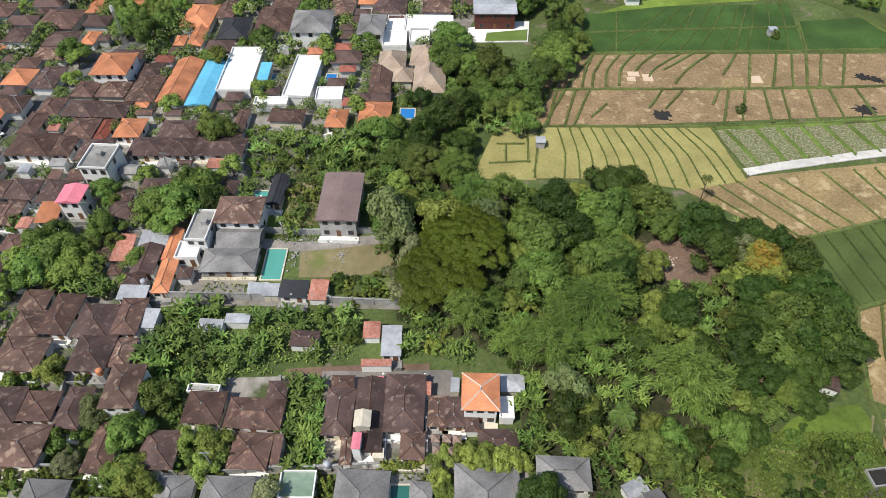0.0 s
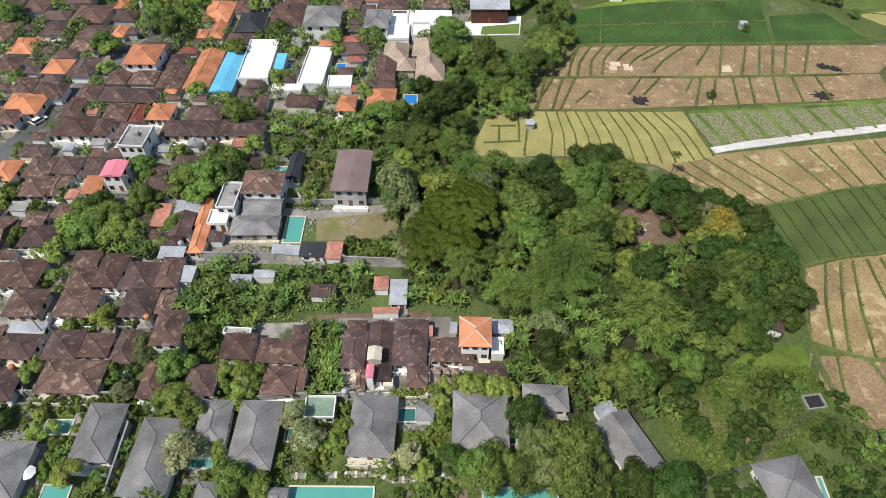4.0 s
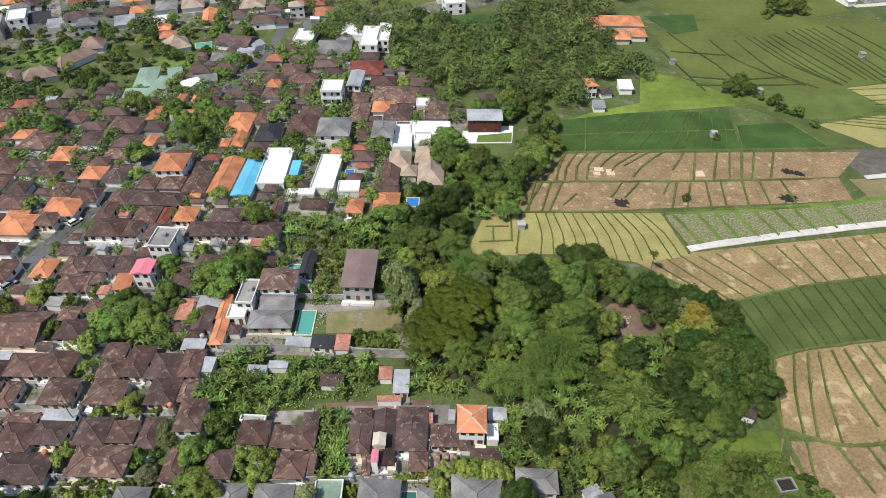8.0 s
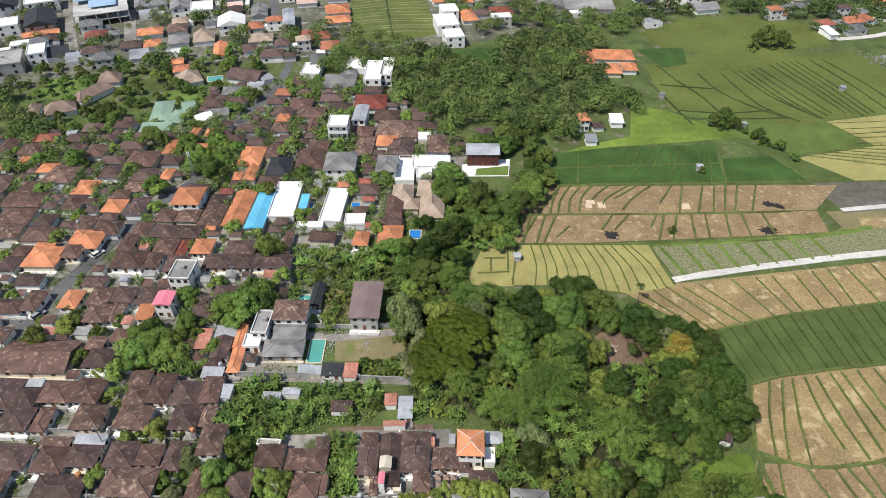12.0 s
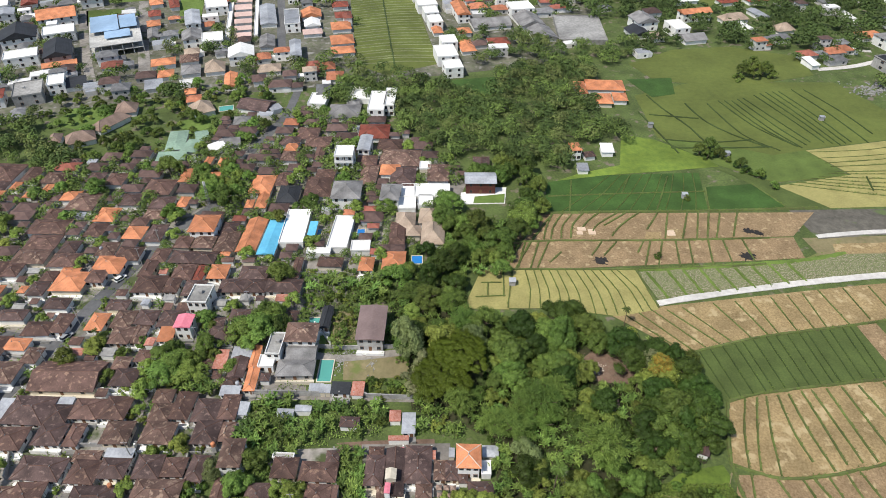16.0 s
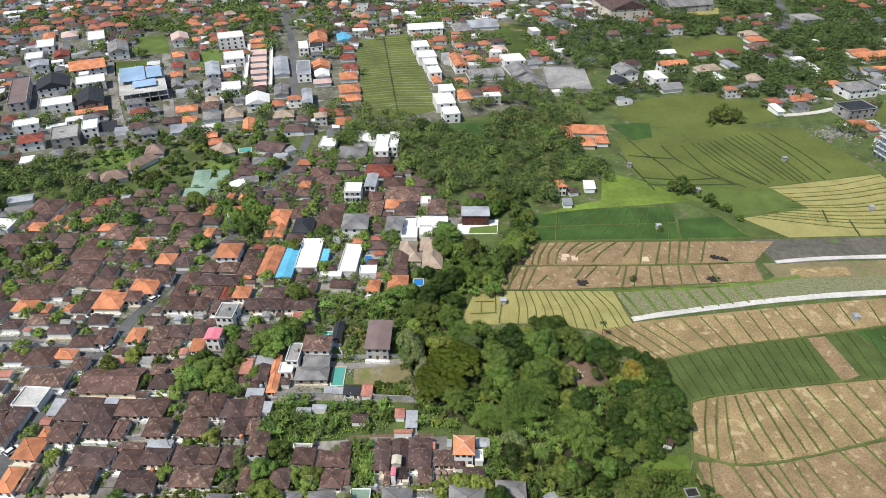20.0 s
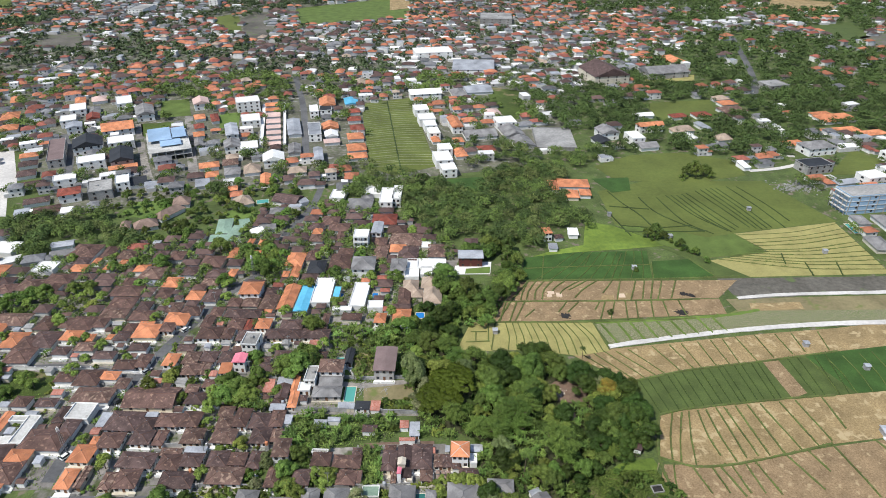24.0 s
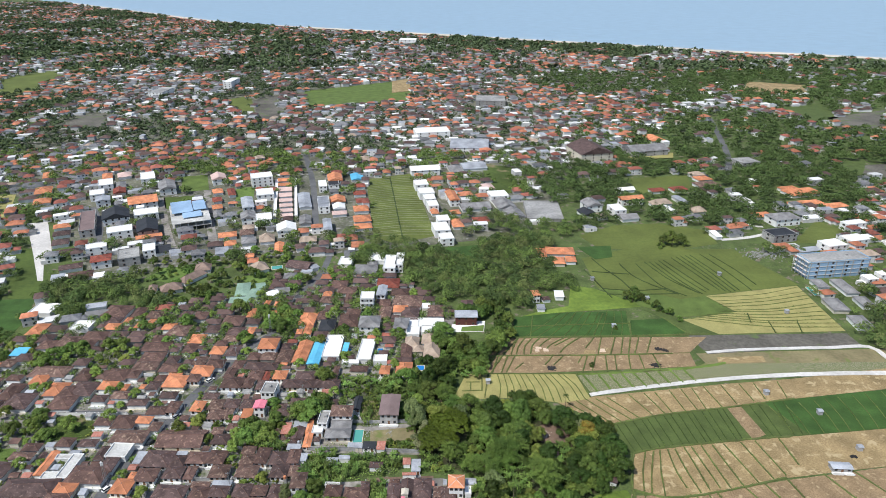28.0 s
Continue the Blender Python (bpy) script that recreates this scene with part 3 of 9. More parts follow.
            if V:
                raw("ridge_cap", V, F, {"brown": "ridge", "orange": ridge, "red": "ridge"}.get(roof, roof), ob)
            if roof in ("brown", "orange") and kind == "hip" and y < 262:
                e0, e1 = lines[0]
                for e in ((e0, e1) if abs(e0[0] - e1[0]) + abs(e0[1] - e1[1]) > 1.5 else (e0,)):
                    V, F = caps([((e[0], e[1] - 0.2, e[2] + 0.1), (e[0], e[1] + 0.2, e[2] + 0.1))], 0.14)
                    raw("finial", V, F, "concrete", ob)
    detail = (y < 262 and x > -120) or storeys > 1 if detail is None else detail
    if detail and name == "house":
        for s in range(storeys):
            if y < 330:
                openings(ob, w, d, s * 2.9, 2.9, wall, 3 if w > 5 else 2, 1, door=s == 0)
            else:
                far_openings(ob, w, d, s * 2.9, 1 if x < 0 else -1)
    return ob


def compound_wall(x0, y0, x1, y1, h=1.7, mat="wallgrey", capped=True):
    length = math.hypot(x1 - x0, y1 - y0)
    ob = empty("boundary_wall", x0, y0, 0, math.degrees(math.atan2(y1 - y0, x1 - x0)))
    tagged(ob, f"long weathered {'white' if mat == 'white' else 'grey'} masonry boundary wall along an alley", "wall", "boundary walls")
    box("wall_body", (0, -0.1, -0.2, length, 0.1, h), mat, ob)
    if capped:
        box("coping", (-0.02, -0.17, h, length + 0.02, 0.17, h + 0.1), "concrete", ob)
    for k in range(int(length // 4) + 1):
        box("pillar", (k * 4 - 0.02, -0.2, -0.2, k * 4 + 0.33, 0.2, h + 0.25), mat, ob)
    return ob


def pool(x, y, w, d, water="pool", rot=0.0, deck="white"):
    ob = empty("swimming_pool", x, y, 0, rot)
    take(x, y, w + 1, d + 1)
    word = {"pool": "turquoise", "poolblue": "deep blue", "pooldark": "dark green"}[water]
    tagged(ob, f"rectangular swimming pool with {word} water and pale stone rim", "pool", "swimming pools")
    V, F = [], []
    e, a, b = 0.28, w / 2, d / 2
    add_box(V, F, -a - e, -b - e, -0.1, a + e, -b, 0.28)
    add_box(V, F, -a - e, b, -0.1, a + e, b + e, 0.28)
    add_box(V, F, -a - e, -b, -0.1, -a, b, 0.28)
    add_box(V, F, a, -b, -0.1, a + e, b, 0.28)
    raw("rim", V, F, "cream" if deck == "white" else deck, ob)
    box("water", (-a, -b, -0.1, a, b, 0.17), water, ob)
    return ob


# ---- vegetation ----
def leaf_cloud(rng, centers, per, size, squash=0.8, low=-0.5, loose=0.6):
    """Many small pointed leaves on the shells of clumps."""
    V, F = [], []
    for cx, cy, cz, cr in centers:
        c0 = Vector((cx, cy, cz))
        for k in range(per):
            heart = k % 7 == 0
            u, ph = rng.uniform(low, 1.0), rng.uniform(0, 2 * math.pi)
            s = math.sqrt(1 - u * u)
            nrm = Vector((s * math.cos(ph), s * math.sin(ph), u))
            c = c0 + Vector((nrm.x, nrm.y, nrm.z * squash)) * cr * (rng.uniform(0.45, 0.62) if heart else rng.uniform(0.76, 1.08))
            nn = (nrm + Vector((rng.uniform(-loose, loose), rng.uniform(-loose, loose), rng.uniform(-0.1, 0.7)))).normalized()
            t = nn.orthogonal().normalized()
            t = (t * math.cos(ph * 3) + nn.cross(t) * math.sin(ph * 3)).normalized()
            q = nn.cross(t)
            z = size * (2.1 if heart else rng.uniform(0.65, 1.3))
            i = len(V)
            V += [tuple(c - t * z + q * z * 0.55), tuple(c - t * z * 0.6 - q * z * 0.6), tuple(c + t * z * 1.2)]
            F.append((i, i + 1, i + 2))
    return V, F


def crown_mesh(name, seed, radius, height, clumps, per, size, mat, flat=0.75, base=0.45, second=None, low=-0.5, loose=0.6, lump=(0.2, 0.42), stem=False):
    """An uneven crown of overlapping leafy clumps with gaps between them."""
    rng = random.Random(seed)
    centers = []
    for k in range(clumps):
        ph, rr = rng.uniform(0, 2 * math.pi), math.sqrt((k + rng.random()) / clumps)
        rx = radius * rr * 0.85 * (1 + 0.17 * math.sin(3 * ph + seed) + 0.1 * math.sin(5 * ph + 2 * seed))
        zz = height * (base + (1 - base) * (1 - rr ** 2) * rng.uniform(0.6, 1.0))
        centers.append((rx * math.cos(ph), rx * math.sin(ph), zz, radius * rng.uniform(*lump)))
    V, F = leaf_cloud(rng, centers, per, size, flat, low, loose)
    marks = [1 if second and centers[i // per][2] > height * 0.7 and centers[i // per][0] > -radius * 0.3 and rng.random() < 0.8 else 0 for i in range(len(F))]
    if stem:
        add_box(V, F, -0.08, -0.08, -0.1, 0.08, 0.08, height * 0.6)
        marks += [1] * (len(F) - len(marks))
    me = bpy.data.meshes.new(name)
    me.from_pydata(V, [], F)
    me.materials.append(M[mat])
    if second or stem:
        me.materials.append(M[second or "bark"])
        me.polygons.foreach_set("material_index", marks)
    me.update()
    return me


def plume_mesh(name, seed, radius, height, culms, per, size, mat):
    """A bamboo stand: arching culms that end in feathery hanging sprays."""
    rng = random.Random(seed)
    V, F = [], []
    for k in range(culms):
        ph, rr = rng.uniform(0, 2 * math.pi), math.sqrt((k + rng.random()) / culms)
        d = Vector((math.cos(ph), math.sin(ph), 0))
        top = height * (1.0 - 0.35 * rr * rr) * rng.uniform(0.85, 1.05)
        for i in range(per):
            t = rng.uniform(0.25, 1.0)
            c = d * (radius * rr * t ** 1.3) + Vector((0, 0, top * math.sin(min(t, 1.0) * 1.75)))
            c += Vector((rng.gauss(0, 0.28), rng.gauss(0, 0.28), rng.gauss(0, 0.2)))
            a = ph + rng.gauss(0, 0.7)
            w = Vector((math.cos(a), math.sin(a), rng.uniform(-0.7, 0.25))).normalized()
            q = w.cross(Vector((rng.uniform(-.5, .5), rng.uniform(-.5, .5), 1))).normalized()
            z = size * rng.uniform(0.7, 1.4)
            n = len(V)
            V += [tuple(c + q * z * 0.2), tuple(c - q * z * 0.2), tuple(c + w * z * 2)]
            F.append((n, n + 1, n + 2))
    me = bpy.data.meshes.new(name)
    me.from_pydata(V, [], F)
    me.materials.append(M[mat])
    me.update()
    return me


def trunk_mesh(name, seed, height, r, spread):
    """A tapered trunk that forks into limbs."""
    rng = random.Random(seed)
    V, F = [], []

    def limb(p, q, r0, r1, n=6):
        d = (q - p).normalized()
        a = d.orthogonal().normalized()
        c = d.cross(a)
        b = len(V)
        for pt, rad in ((p, r0), ((p + q) / 2 + Vector((rng.uniform(-.1, .1), rng.uniform(-.1, .1), 0)), (r0 + r1) / 2), (q, r1)):
            for k in range(n):
                g = 2 * math.pi * k / n
                V.append(tuple(pt + (a * math.cos(g) + c * math.sin(g)) * rad))
        for s in range(2):
            for k in range(n):
                F.append((b + s * n + k, b + s * n + (k + 1) % n, b + (s + 1) * n + (k + 1) % n, b + (s + 1) * n + k))

    fork = Vector((rng.uniform(-.3, .3), rng.uniform(-.3, .3), height * 0.45))
    limb(Vector((0, 0, -0.3)), fork, r, r * 0.7)
    for k in range(5):
        g = k * 1.26 + rng.uniform(-.3, .3)
        limb(fork, Vector((math.cos(g) * spread * 0.6, math.sin(g) * spread * 0.6, height * rng.uniform(0.7, 0.85))), r * 0.5, r * 0.15)
    me = bpy.data.meshes.new(name)
    me.from_pydata(V, [], F)
    me.materials.append(M["bark"])
    me.update()
    return me


TREES = {}


def tree_kind(key, variants, radius, height, clumps, per, size, mat, label, plume=False, **more):
    make = plume_mesh if plume else crown_mesh
    TREES[key] = [(make("crown", 100 * len(TREES) + v, radius * (1 + 0.08 * v), height, clumps, per, size, mat, **more),
                   trunk_mesh("trunk", v, height, 0.05 * radius + 0.06, radius), radius, label) for v in range(variants)]


tree_kind("broad", 4, 4.2, 8.0, 24, 165, 0.29, "leaf", "leafy broadleaf tree with full mid-green crown", loose=0.34, lump=(0.22, 0.44))
tree_kind("olive", 3, 4.0, 8.5, 34, 110, 0.25, "leafolive", "tall feathery olive-green tree with uneven crown", flat=1.0, lump=(0.16, 0.36), loose=0.38)
tree_kind("bigolive", 1, 6.4, 11.0, 70, 150, 0.26, "leafolive", "large dense olive-green shade tree beside the villas", flat=0.9, lump=(0.15, 0.28), loose=0.38, base=0.35)
tree_kind("light", 3, 3.0, 6.0, 18, 105, 0.25, "leaflight", "small bright yellow-green leafy tree", loose=0.4)
tree_kind("dark", 3, 4.6, 9.0, 26, 165, 0.3, "leafdark", "dense dark green tree with rounded crown", loose=0.34, lump=(0.22, 0.42))
tree_kind("rain", 1, 10.0, 9.5, 190, 130, 0.2, "leafrain", "wide flat-topped dark green rain tree", flat=0.32, base=0.84, low=0.15, loose=0.45, lump=(0.1, 0.16))
tree_kind("bamboo", 3, 4.6, 8.5, 70, 70, 0.3, "leafbamboo", "feathery stand of bamboo with arching plumes", plume=True)
tree_kind("greytree", 2, 4.6, 9.0, 36, 115, 0.25, "leafdull", "tall dull grey-green tree with airy crown", flat=0.95, lump=(0.16, 0.34), loose=0.42)
tree_kind("blossom", 2, 3.0, 6.5, 24, 90, 0.2, "leafgrey", "cream-flowering pale tree with rounded crown")
tree_kind("gold", 1, 4.8, 9.5, 34, 150, 0.23, "leaflight", "yellow-green tree with golden orange blossom", second="leafgold")
tree_kind("shrub", 4, 1.6, 2.2, 10, 58, 0.18, "leaf", "low green garden shrub", base=0.2, stem=True)
tree_kind("shrubdark", 2, 1.7, 2.2, 10, 58, 0.18, "leafdark", "low dark green bush", base=0.2, stem=True)
tree_kind("shrublight", 2, 1.5, 2.0, 10, 54, 0.18, "leaflight", "low bright green garden shrub", base=0.2, stem=True)


def frond(V, F, root, ang, length, width, lift, droop, steps, jag=0.0):
    """One arching leaf blade, folded along its rib."""
    d = Vector((math.cos(ang), math.sin(ang), 0))
    s = Vector((-d.y, d.x, 0))
    b = len(V)
    for i in range(steps + 1):
        t = i / steps
        c = root + d * (length * t * (1 - 0.25 * droop * t)) + Vector((0, 0, lift * t - droop * length * 0.75 * t * t))
        w = width * math.sin(math.pi * (0.12 + 0.86 * t)) * 0.5
        V += [tuple(c + s * w - Vector((0, 0, w * 0.45))), tuple(c), tuple(c - s * w - Vector((0, 0, w * 0.45)))]
    for i in range(steps):
        a = b + 3 * i
        F += [(a, a + 3, a + 4, a + 1), (a + 1, a + 4, a + 5, a + 2)]


def banana_mesh(seed):
    rng = random.Random(seed)
    V, F = [], []
    for _ in range(6):
        px, py, h = rng.uniform(-1.5, 1.5), rng.uniform(-1.5, 1.5), rng.uniform(1.1, 2.8)
        for k in range(9):
            frond(V, F, Vector((px, py, h)), k * 0.7 + rng.uniform(-.4, .4), rng.uniform(1.0, 2.1), rng.uniform(0.26, 0.4), rng.uniform(0.7, 2.0), rng.uniform(0.5, 1.2), 4)
    me = bpy.data.meshes.new("leaves")
    me.from_pydata(V, [], F)
    me.materials.append(M["leafbanana"])
    V, F = [(0.0, 0.0, -0.2)], []
    rng = random.Random(seed)
    for _ in range(6):
        px, py, h = rng.uniform(-1.5, 1.5), rng.uniform(-1.5, 1.5), rng.uniform(1.1, 2.8)
        for k in range(9):
            [rng.random() for _ in range(5)]
        n = len(V)
        for z, r in ((0.35, 0.14), (h, 0.09)):
            V += [(px - r, py - r, z), (px + r, py - r, z), (px + r, py + r, z), (px - r, py + r, z)]
        for k in range(4):
            m = (k + 1) % 4
            F += [(0, n + m, n + k), (n + k, n + m, n + 4 + m, n + 4 + k)]
        F.append((n + 4, n + 5, n + 6, n + 7))
    st = bpy.data.meshes.new("stem")
    st.from_pydata(V, [], F)
    st.materials.append(M["leafolive"])
    return me, st


BANANAS = [banana_mesh(s) for s in range(4)]


def palm_mesh(seed):
    rng = random.Random(seed)
    h = 8.5 + 1.5 * seed
    V, F = [], []
    for k in range(22):
        a, ln, lift, droop = k * 0.61 + rng.uniform(-.2, .2), rng.uniform(2.2, 3.0), rng.uniform(0.0, 2.2), rng.uniform(0.6, 1.2)
        d = Vector((math.cos(a), math.sin(a), 0))
        s = Vector((-d.y, d.x, 0))
        for i in range(1, 15):
            t = i / 14
            c = Vector((0.5, 0, h)) + d * (ln * t * (1 - 0.25 * droop * t)) + Vector((0, 0, lift * t - droop * ln * 0.75 * t * t))
            w = 0.75 * math.sin(math.pi * (0.15 + 0.8 * t))
            for e in (-1, 1):
                n = len(V)
                V += [tuple(c - d * 0.05), tuple(c + d * 0.07), tuple(c + s * e * w + d * w * 0.5 - Vector((0, 0, w * 0.5)))]
                F.append((n, n + 1, n + 2))
    me = bpy.data.meshes.new("fronds")
    me.from_pydata(V, [], F)
    me.materials.append(M["leafolive"])
    V, F = [], []
    n = 7
    for i in range(9):
        t = i / 8
        for k in range(n):
            g = 2 * math.pi * k / n
            r = 0.2 - 0.08 * t
            V.append((0.5 * t * t + r * math.cos(g), r * math.sin(g), -0.3 + (h + 0.3) * t))
    for i in range(8):
        for k in range(n):
            F.append((i * n + k, i * n + (k + 1) % n, (i + 1) * n + (k + 1) % n, (i + 1) * n + k))
    st = bpy.data.meshes.new("trunk")
    st.from_pydata(V, [], F)
    st.materials.append(M["bark"])
    return me, st


PALMS = [palm_mesh(s) for s in range(3)]


TALLY = {"shrub": 0, "banana": 0, "tree": 0}
REST = {"shrub": [], "banana": [], "tree": []}      # past some hundreds of a kind: joined later


def plant(kind, x, y, s=1.0, group="trees"):
    """One tree, palm or banana clump, standing on the ground."""
    turn = RNG.uniform(0, 360)
    foot = {"rain": 13.0, "gold": 6.0, "blossom": 4.0, "bamboo": 5.0, "greytree": 5.0, "bigolive": 8.0, "broad": 4.2, "olive": 4.0, "dark": 4.6, "light": 2.8}.get(kind, 1.6) * s
    take(x, y, foot, foot)
    sort = "shrub" if kind.startswith("shrub") else kind if kind in ("banana", "palm", "bamboo") else "tree"
    if sort in TALLY:
        TALLY[sort] += 1
        if TALLY[sort] > (400 if sort == "tree" else 300):
            m = pose(x, y, 0, 0, 0, turn) @ Matrix.Diagonal((s, s, s * RNG.uniform(0.85, 1.15), 1))
            for me in (RNG.choice(BANANAS) if sort == "banana" else RNG.choice(TREES[kind])[:2 if sort == "tree" else 1]):
                REST[sort].append((me, m))
            return None
    if kind == "banana":
        leaves, stems = RNG.choice(BANANAS)
        ob = empty("banana_plant", x, y, 0, turn)
        mesh_part("leaves", leaves, "leafbanana", ob)
        mesh_part("stem", stems, "leafolive", ob)
        tagged(ob, "clump of banana plants with long arching green leaves", "plant", "banana plants")
    elif kind == "palm":
        leaves, stem = RNG.choice(PALMS)
        ob = empty("palm_tree", x, y, 0, turn)
        mesh_part("fronds", leaves, "leafolive", ob)
        mesh_part("trunk", stem, "bark", ob)
        tagged(ob, "slender coconut palm with drooping fronds", "palm", "palms")
    else:
        crown, trunk, r, label = RNG.choice(TREES[kind])
        if kind.startswith("shrub"):
            ob = new("shrub", crown)
            ob.matrix_basis = pose(x, y, 0, 0, 0, turn)
            tagged(ob, label, "shrub", "shrubs")
        else:
            ob = empty("bamboo_stand" if kind == "bamboo" else "tree", x, y, 0, turn)
            mesh_part("crown", crown, "leaf", ob)
            mesh_part("trunk", trunk, "bark", ob)
            tagged(ob, label, "bamboo" if kind == "bamboo" else "tree", "bamboo stands" if kind == "bamboo" else group)
    ob.scale = (s * RNG.uniform(0.88, 1.14), s * RNG.uniform(0.88, 1.14), s * RNG.uniform(0.82, 1.16))
    return ob


def grove(poly, kinds, spacing, lo=0.8, hi=1.2, clear=1.0, seed=1):
    """Plants of the given kinds scattered over a stretch of ground, clear of what stands there."""
    rng = random.Random(seed)
    xs, ys = [p[0] for p in poly], [p[1] for p in poly]
    y = min(ys)
    while y < max(ys):
        x = min(xs)
        while x < max(xs):
            u, v = x + rng.uniform(-.45, .45) * spacing, y + rng.uniform(-.45, .45) * spacing
            if inside(u, v, poly) and is_free(u, v, clear):
                plant(rng.choice(kinds), u, v, rng.uniform(lo, hi))
            x += spacing
        y += spacing * 0.9


def join_rest(name, items, label, category):
    """Many alike plants baked into one mesh."""
    if not items:
        return
    slots, C, L, T, I, n = [], [], [], [], [], 0
    for me, m in items:
        co = np.empty(3 * len(me.vertices))
        me.vertices.foreach_get("co", co)
        R = np.array(m)
        C.append(co.reshape(-1, 3) @ R[:3, :3].T + R[:3, 3])
        li = np.empty(len(me.loops), dtype=np.int32)
        me.loops.foreach_get("vertex_index", li)
        L.append(li + n)
        n += len(me.vertices)
        tot = np.empty(len(me.polygons), dtype=np.int32)
        me.polygons.foreach_get("loop_total", tot)
        T.append(tot)
        ix = np.empty(len(me.polygons), dtype=np.int32)
        me.polygons.foreach_get("material_index", ix)
        for mt in me.materials:
            if mt not in slots:
                slots.append(mt)
        where = np.array([slots.index(mt) for mt in me.materials], dtype=np.int32)
        I.append(where[ix])
    C, L, T, I = np.concatenate(C), np.concatenate(L), np.concatenate(T), np.concatenate(I)
    out = bpy.data.meshes.new(name)
    out.vertices.add(n)
    out.vertices.foreach_set("co", C.ravel().astype(np.float32))
    out.loops.add(len(L))
    out.loops.foreach_set("vertex_index", L)
    out.polygons.add(len(T))
    out.polygons.foreach_set("loop_start", np.concatenate(([0], np.cumsum(T)[:-1])).astype(np.int32))
    for mt in slots:
        out.materials.append(mt)
    out.polygons.foreach_set("material_index", I)
    out.update(calc_edges=True)
    tagged(new(name, out), label, category, "", "stuff")


# ---- field details ----
BUND_GRASS = []


def bund(pts, width, height, mat):
    if pts[0][1] < 330:
        P = [Vector((x, y, 0)) for x, y in pts]
        for a, b in zip(P, P[1:]):
            for _ in range(int((b - a).length * 5)):
                q = a.lerp(b, RNG.random())
                BUND_GRASS.append((q.x + RNG.gauss(0, width * 0.36), q.y + RNG.gauss(0, width * 0.36), 0.12 + height * RNG.uniform(0.4, 1.3)))
    return ribbon("bund", pts, width, 0.12, mat, "low grassy earth bund between rice plots", height, "bund", wob=0.28)


def along(pts, k):
    """The point at the share k of a polyline's length."""
    P = [Vector((x, y, 0)) for x, y in pts]
    total = sum((b - a).length for a, b in zip(P, P[1:])) * k
    for a, b in zip(P, P[1:]):
        if total <= (b - a).length + 1e-6:
            return a.lerp(b, total / max((b - a).length, 1e-6))
        total -= (b - a).length
    return P[-1]


def bund_rows(first, second, n, width, height, mat, bend):
    """Bunds from one edge of a plot to the other, at uneven steps."""
    for k in range(n):
        t = (k + 0.5 + RNG.uniform(-0.18, 0.18)) / n
        a, b = along(first, t), along(second, t)
        mid = a.lerp(b, 0.5) + Vector((a.y - b.y, b.x - a.x, 0)) * bend * RNG.uniform(0.3, 0.6)
        bund([(a.x, a.y), (mid.x, mid.y), (b.x, b.y)], width, height, mat)


def ash_patch(x, y, r):
    """A ragged heap of burnt straw."""
    V, F = [(x, y, 0.3)], []
    n = 26
    for ring, z in ((0.55, 0.22), (1.0, 0.06)):
        for k in range(n):
            g = 2 * math.pi * k / n
            q = r * ring * RNG.uniform(0.45, 1.25)
            V.append((x + q * math.cos(g) * 1.25, y + q * math.sin(g) * 0.9, z))
    for k in range(n):
        j = (k + 1) % n
        F += [(0, 1 + k, 1 + j), (1 + k, 1 + n + k, 1 + n + j, 1 + j)]
    tagged(raw("ash_patch", V, F, "ash"), "ragged black patch of burnt straw on the stubble", "ash", "burnt straw patches")


def drying_mat(x, y, w, d):
    V, F = [], []
    add_box(V, F, x - w / 2, y - d / 2, 0.1, x + w / 2, y + d / 2, 0.22)
    tagged(raw("drying_mat", V, F, "paper"), "pale mat of rice spread out to dry", "mat", "drying mats")


# ---- masts, poles, vehicles and garden things ----
def rod(V, F, p, q, r):
    p, q = Vector(p), Vector(q)
    d = (q - p).normalized()
    a = d.orthogonal().normalized() * r
    c = d.cross(a)
    b = len(V)
    for e in (p, q):
        V += [tuple(e + a), tuple(e + c), tuple(e - a), tuple(e - c)]
    F += [(b + k, b + (k + 1) % 4, b + 4 + (k + 1) % 4, b + 4 + k) for k in range(4)]


def mast(x, y, h):
    """A slender lattice mast with antennas."""
    ob = empty("radio_mast", x, y)
    tagged(ob, "slender grey steel lattice mast above the village roofs", "mast", "masts")
    take(x, y, 2, 2)
    for sx in (-1, 1):
        for sy in (-1, 1):
            V, F = [], []
            rod(V, F, (sx * 0.6, sy * 0.6, -0.2), (sx * 0.22, sy * 0.22, h), 0.05)
            raw("leg", V, F, "steel", ob)
    V, F = [], []
    n = int(h / 1.2)
    for k in range(n):
        a, b = 0.6 - 0.38 * k / n, 0.6 - 0.38 * (k + 1) / n
        z, w = h * k / n, h * (k + 1) / n
        for s in (-1, 1):
            rod(V, F, (-a, s * a, z), (b, s * b, w), 0.03)
            rod(V, F, (s * a, a, z), (s * b, -b, w), 0.03)
    raw("bracing", V, F, "steel", ob)
    for k in range(3):
        g = k * 2.1
        box("antenna", (0.35 * math.cos(g) - 0.12, 0.35 * math.sin(g) - 0.12, h - 1.6, 0.35 * math.cos(g) + 0.12, 0.35 * math.sin(g) + 0.12, h + 0.1), "white", ob)


def utility_pole(x, y, h=8.0):
    ob = empty("utility_pole", x, y)
    tagged(ob, "thin grey concrete utility pole with a crossarm beside the lane", "pole", "utility poles")
    V, F = [], []
    rod(V, F, (0, 0, -0.3), (0, 0, h), 0.12)
    raw("pole", V, F, "concrete", ob)
    box("crossarm", (-0.8, -0.06, h - 0.6, 0.8, 0.06, h - 0.45), "steel", ob)


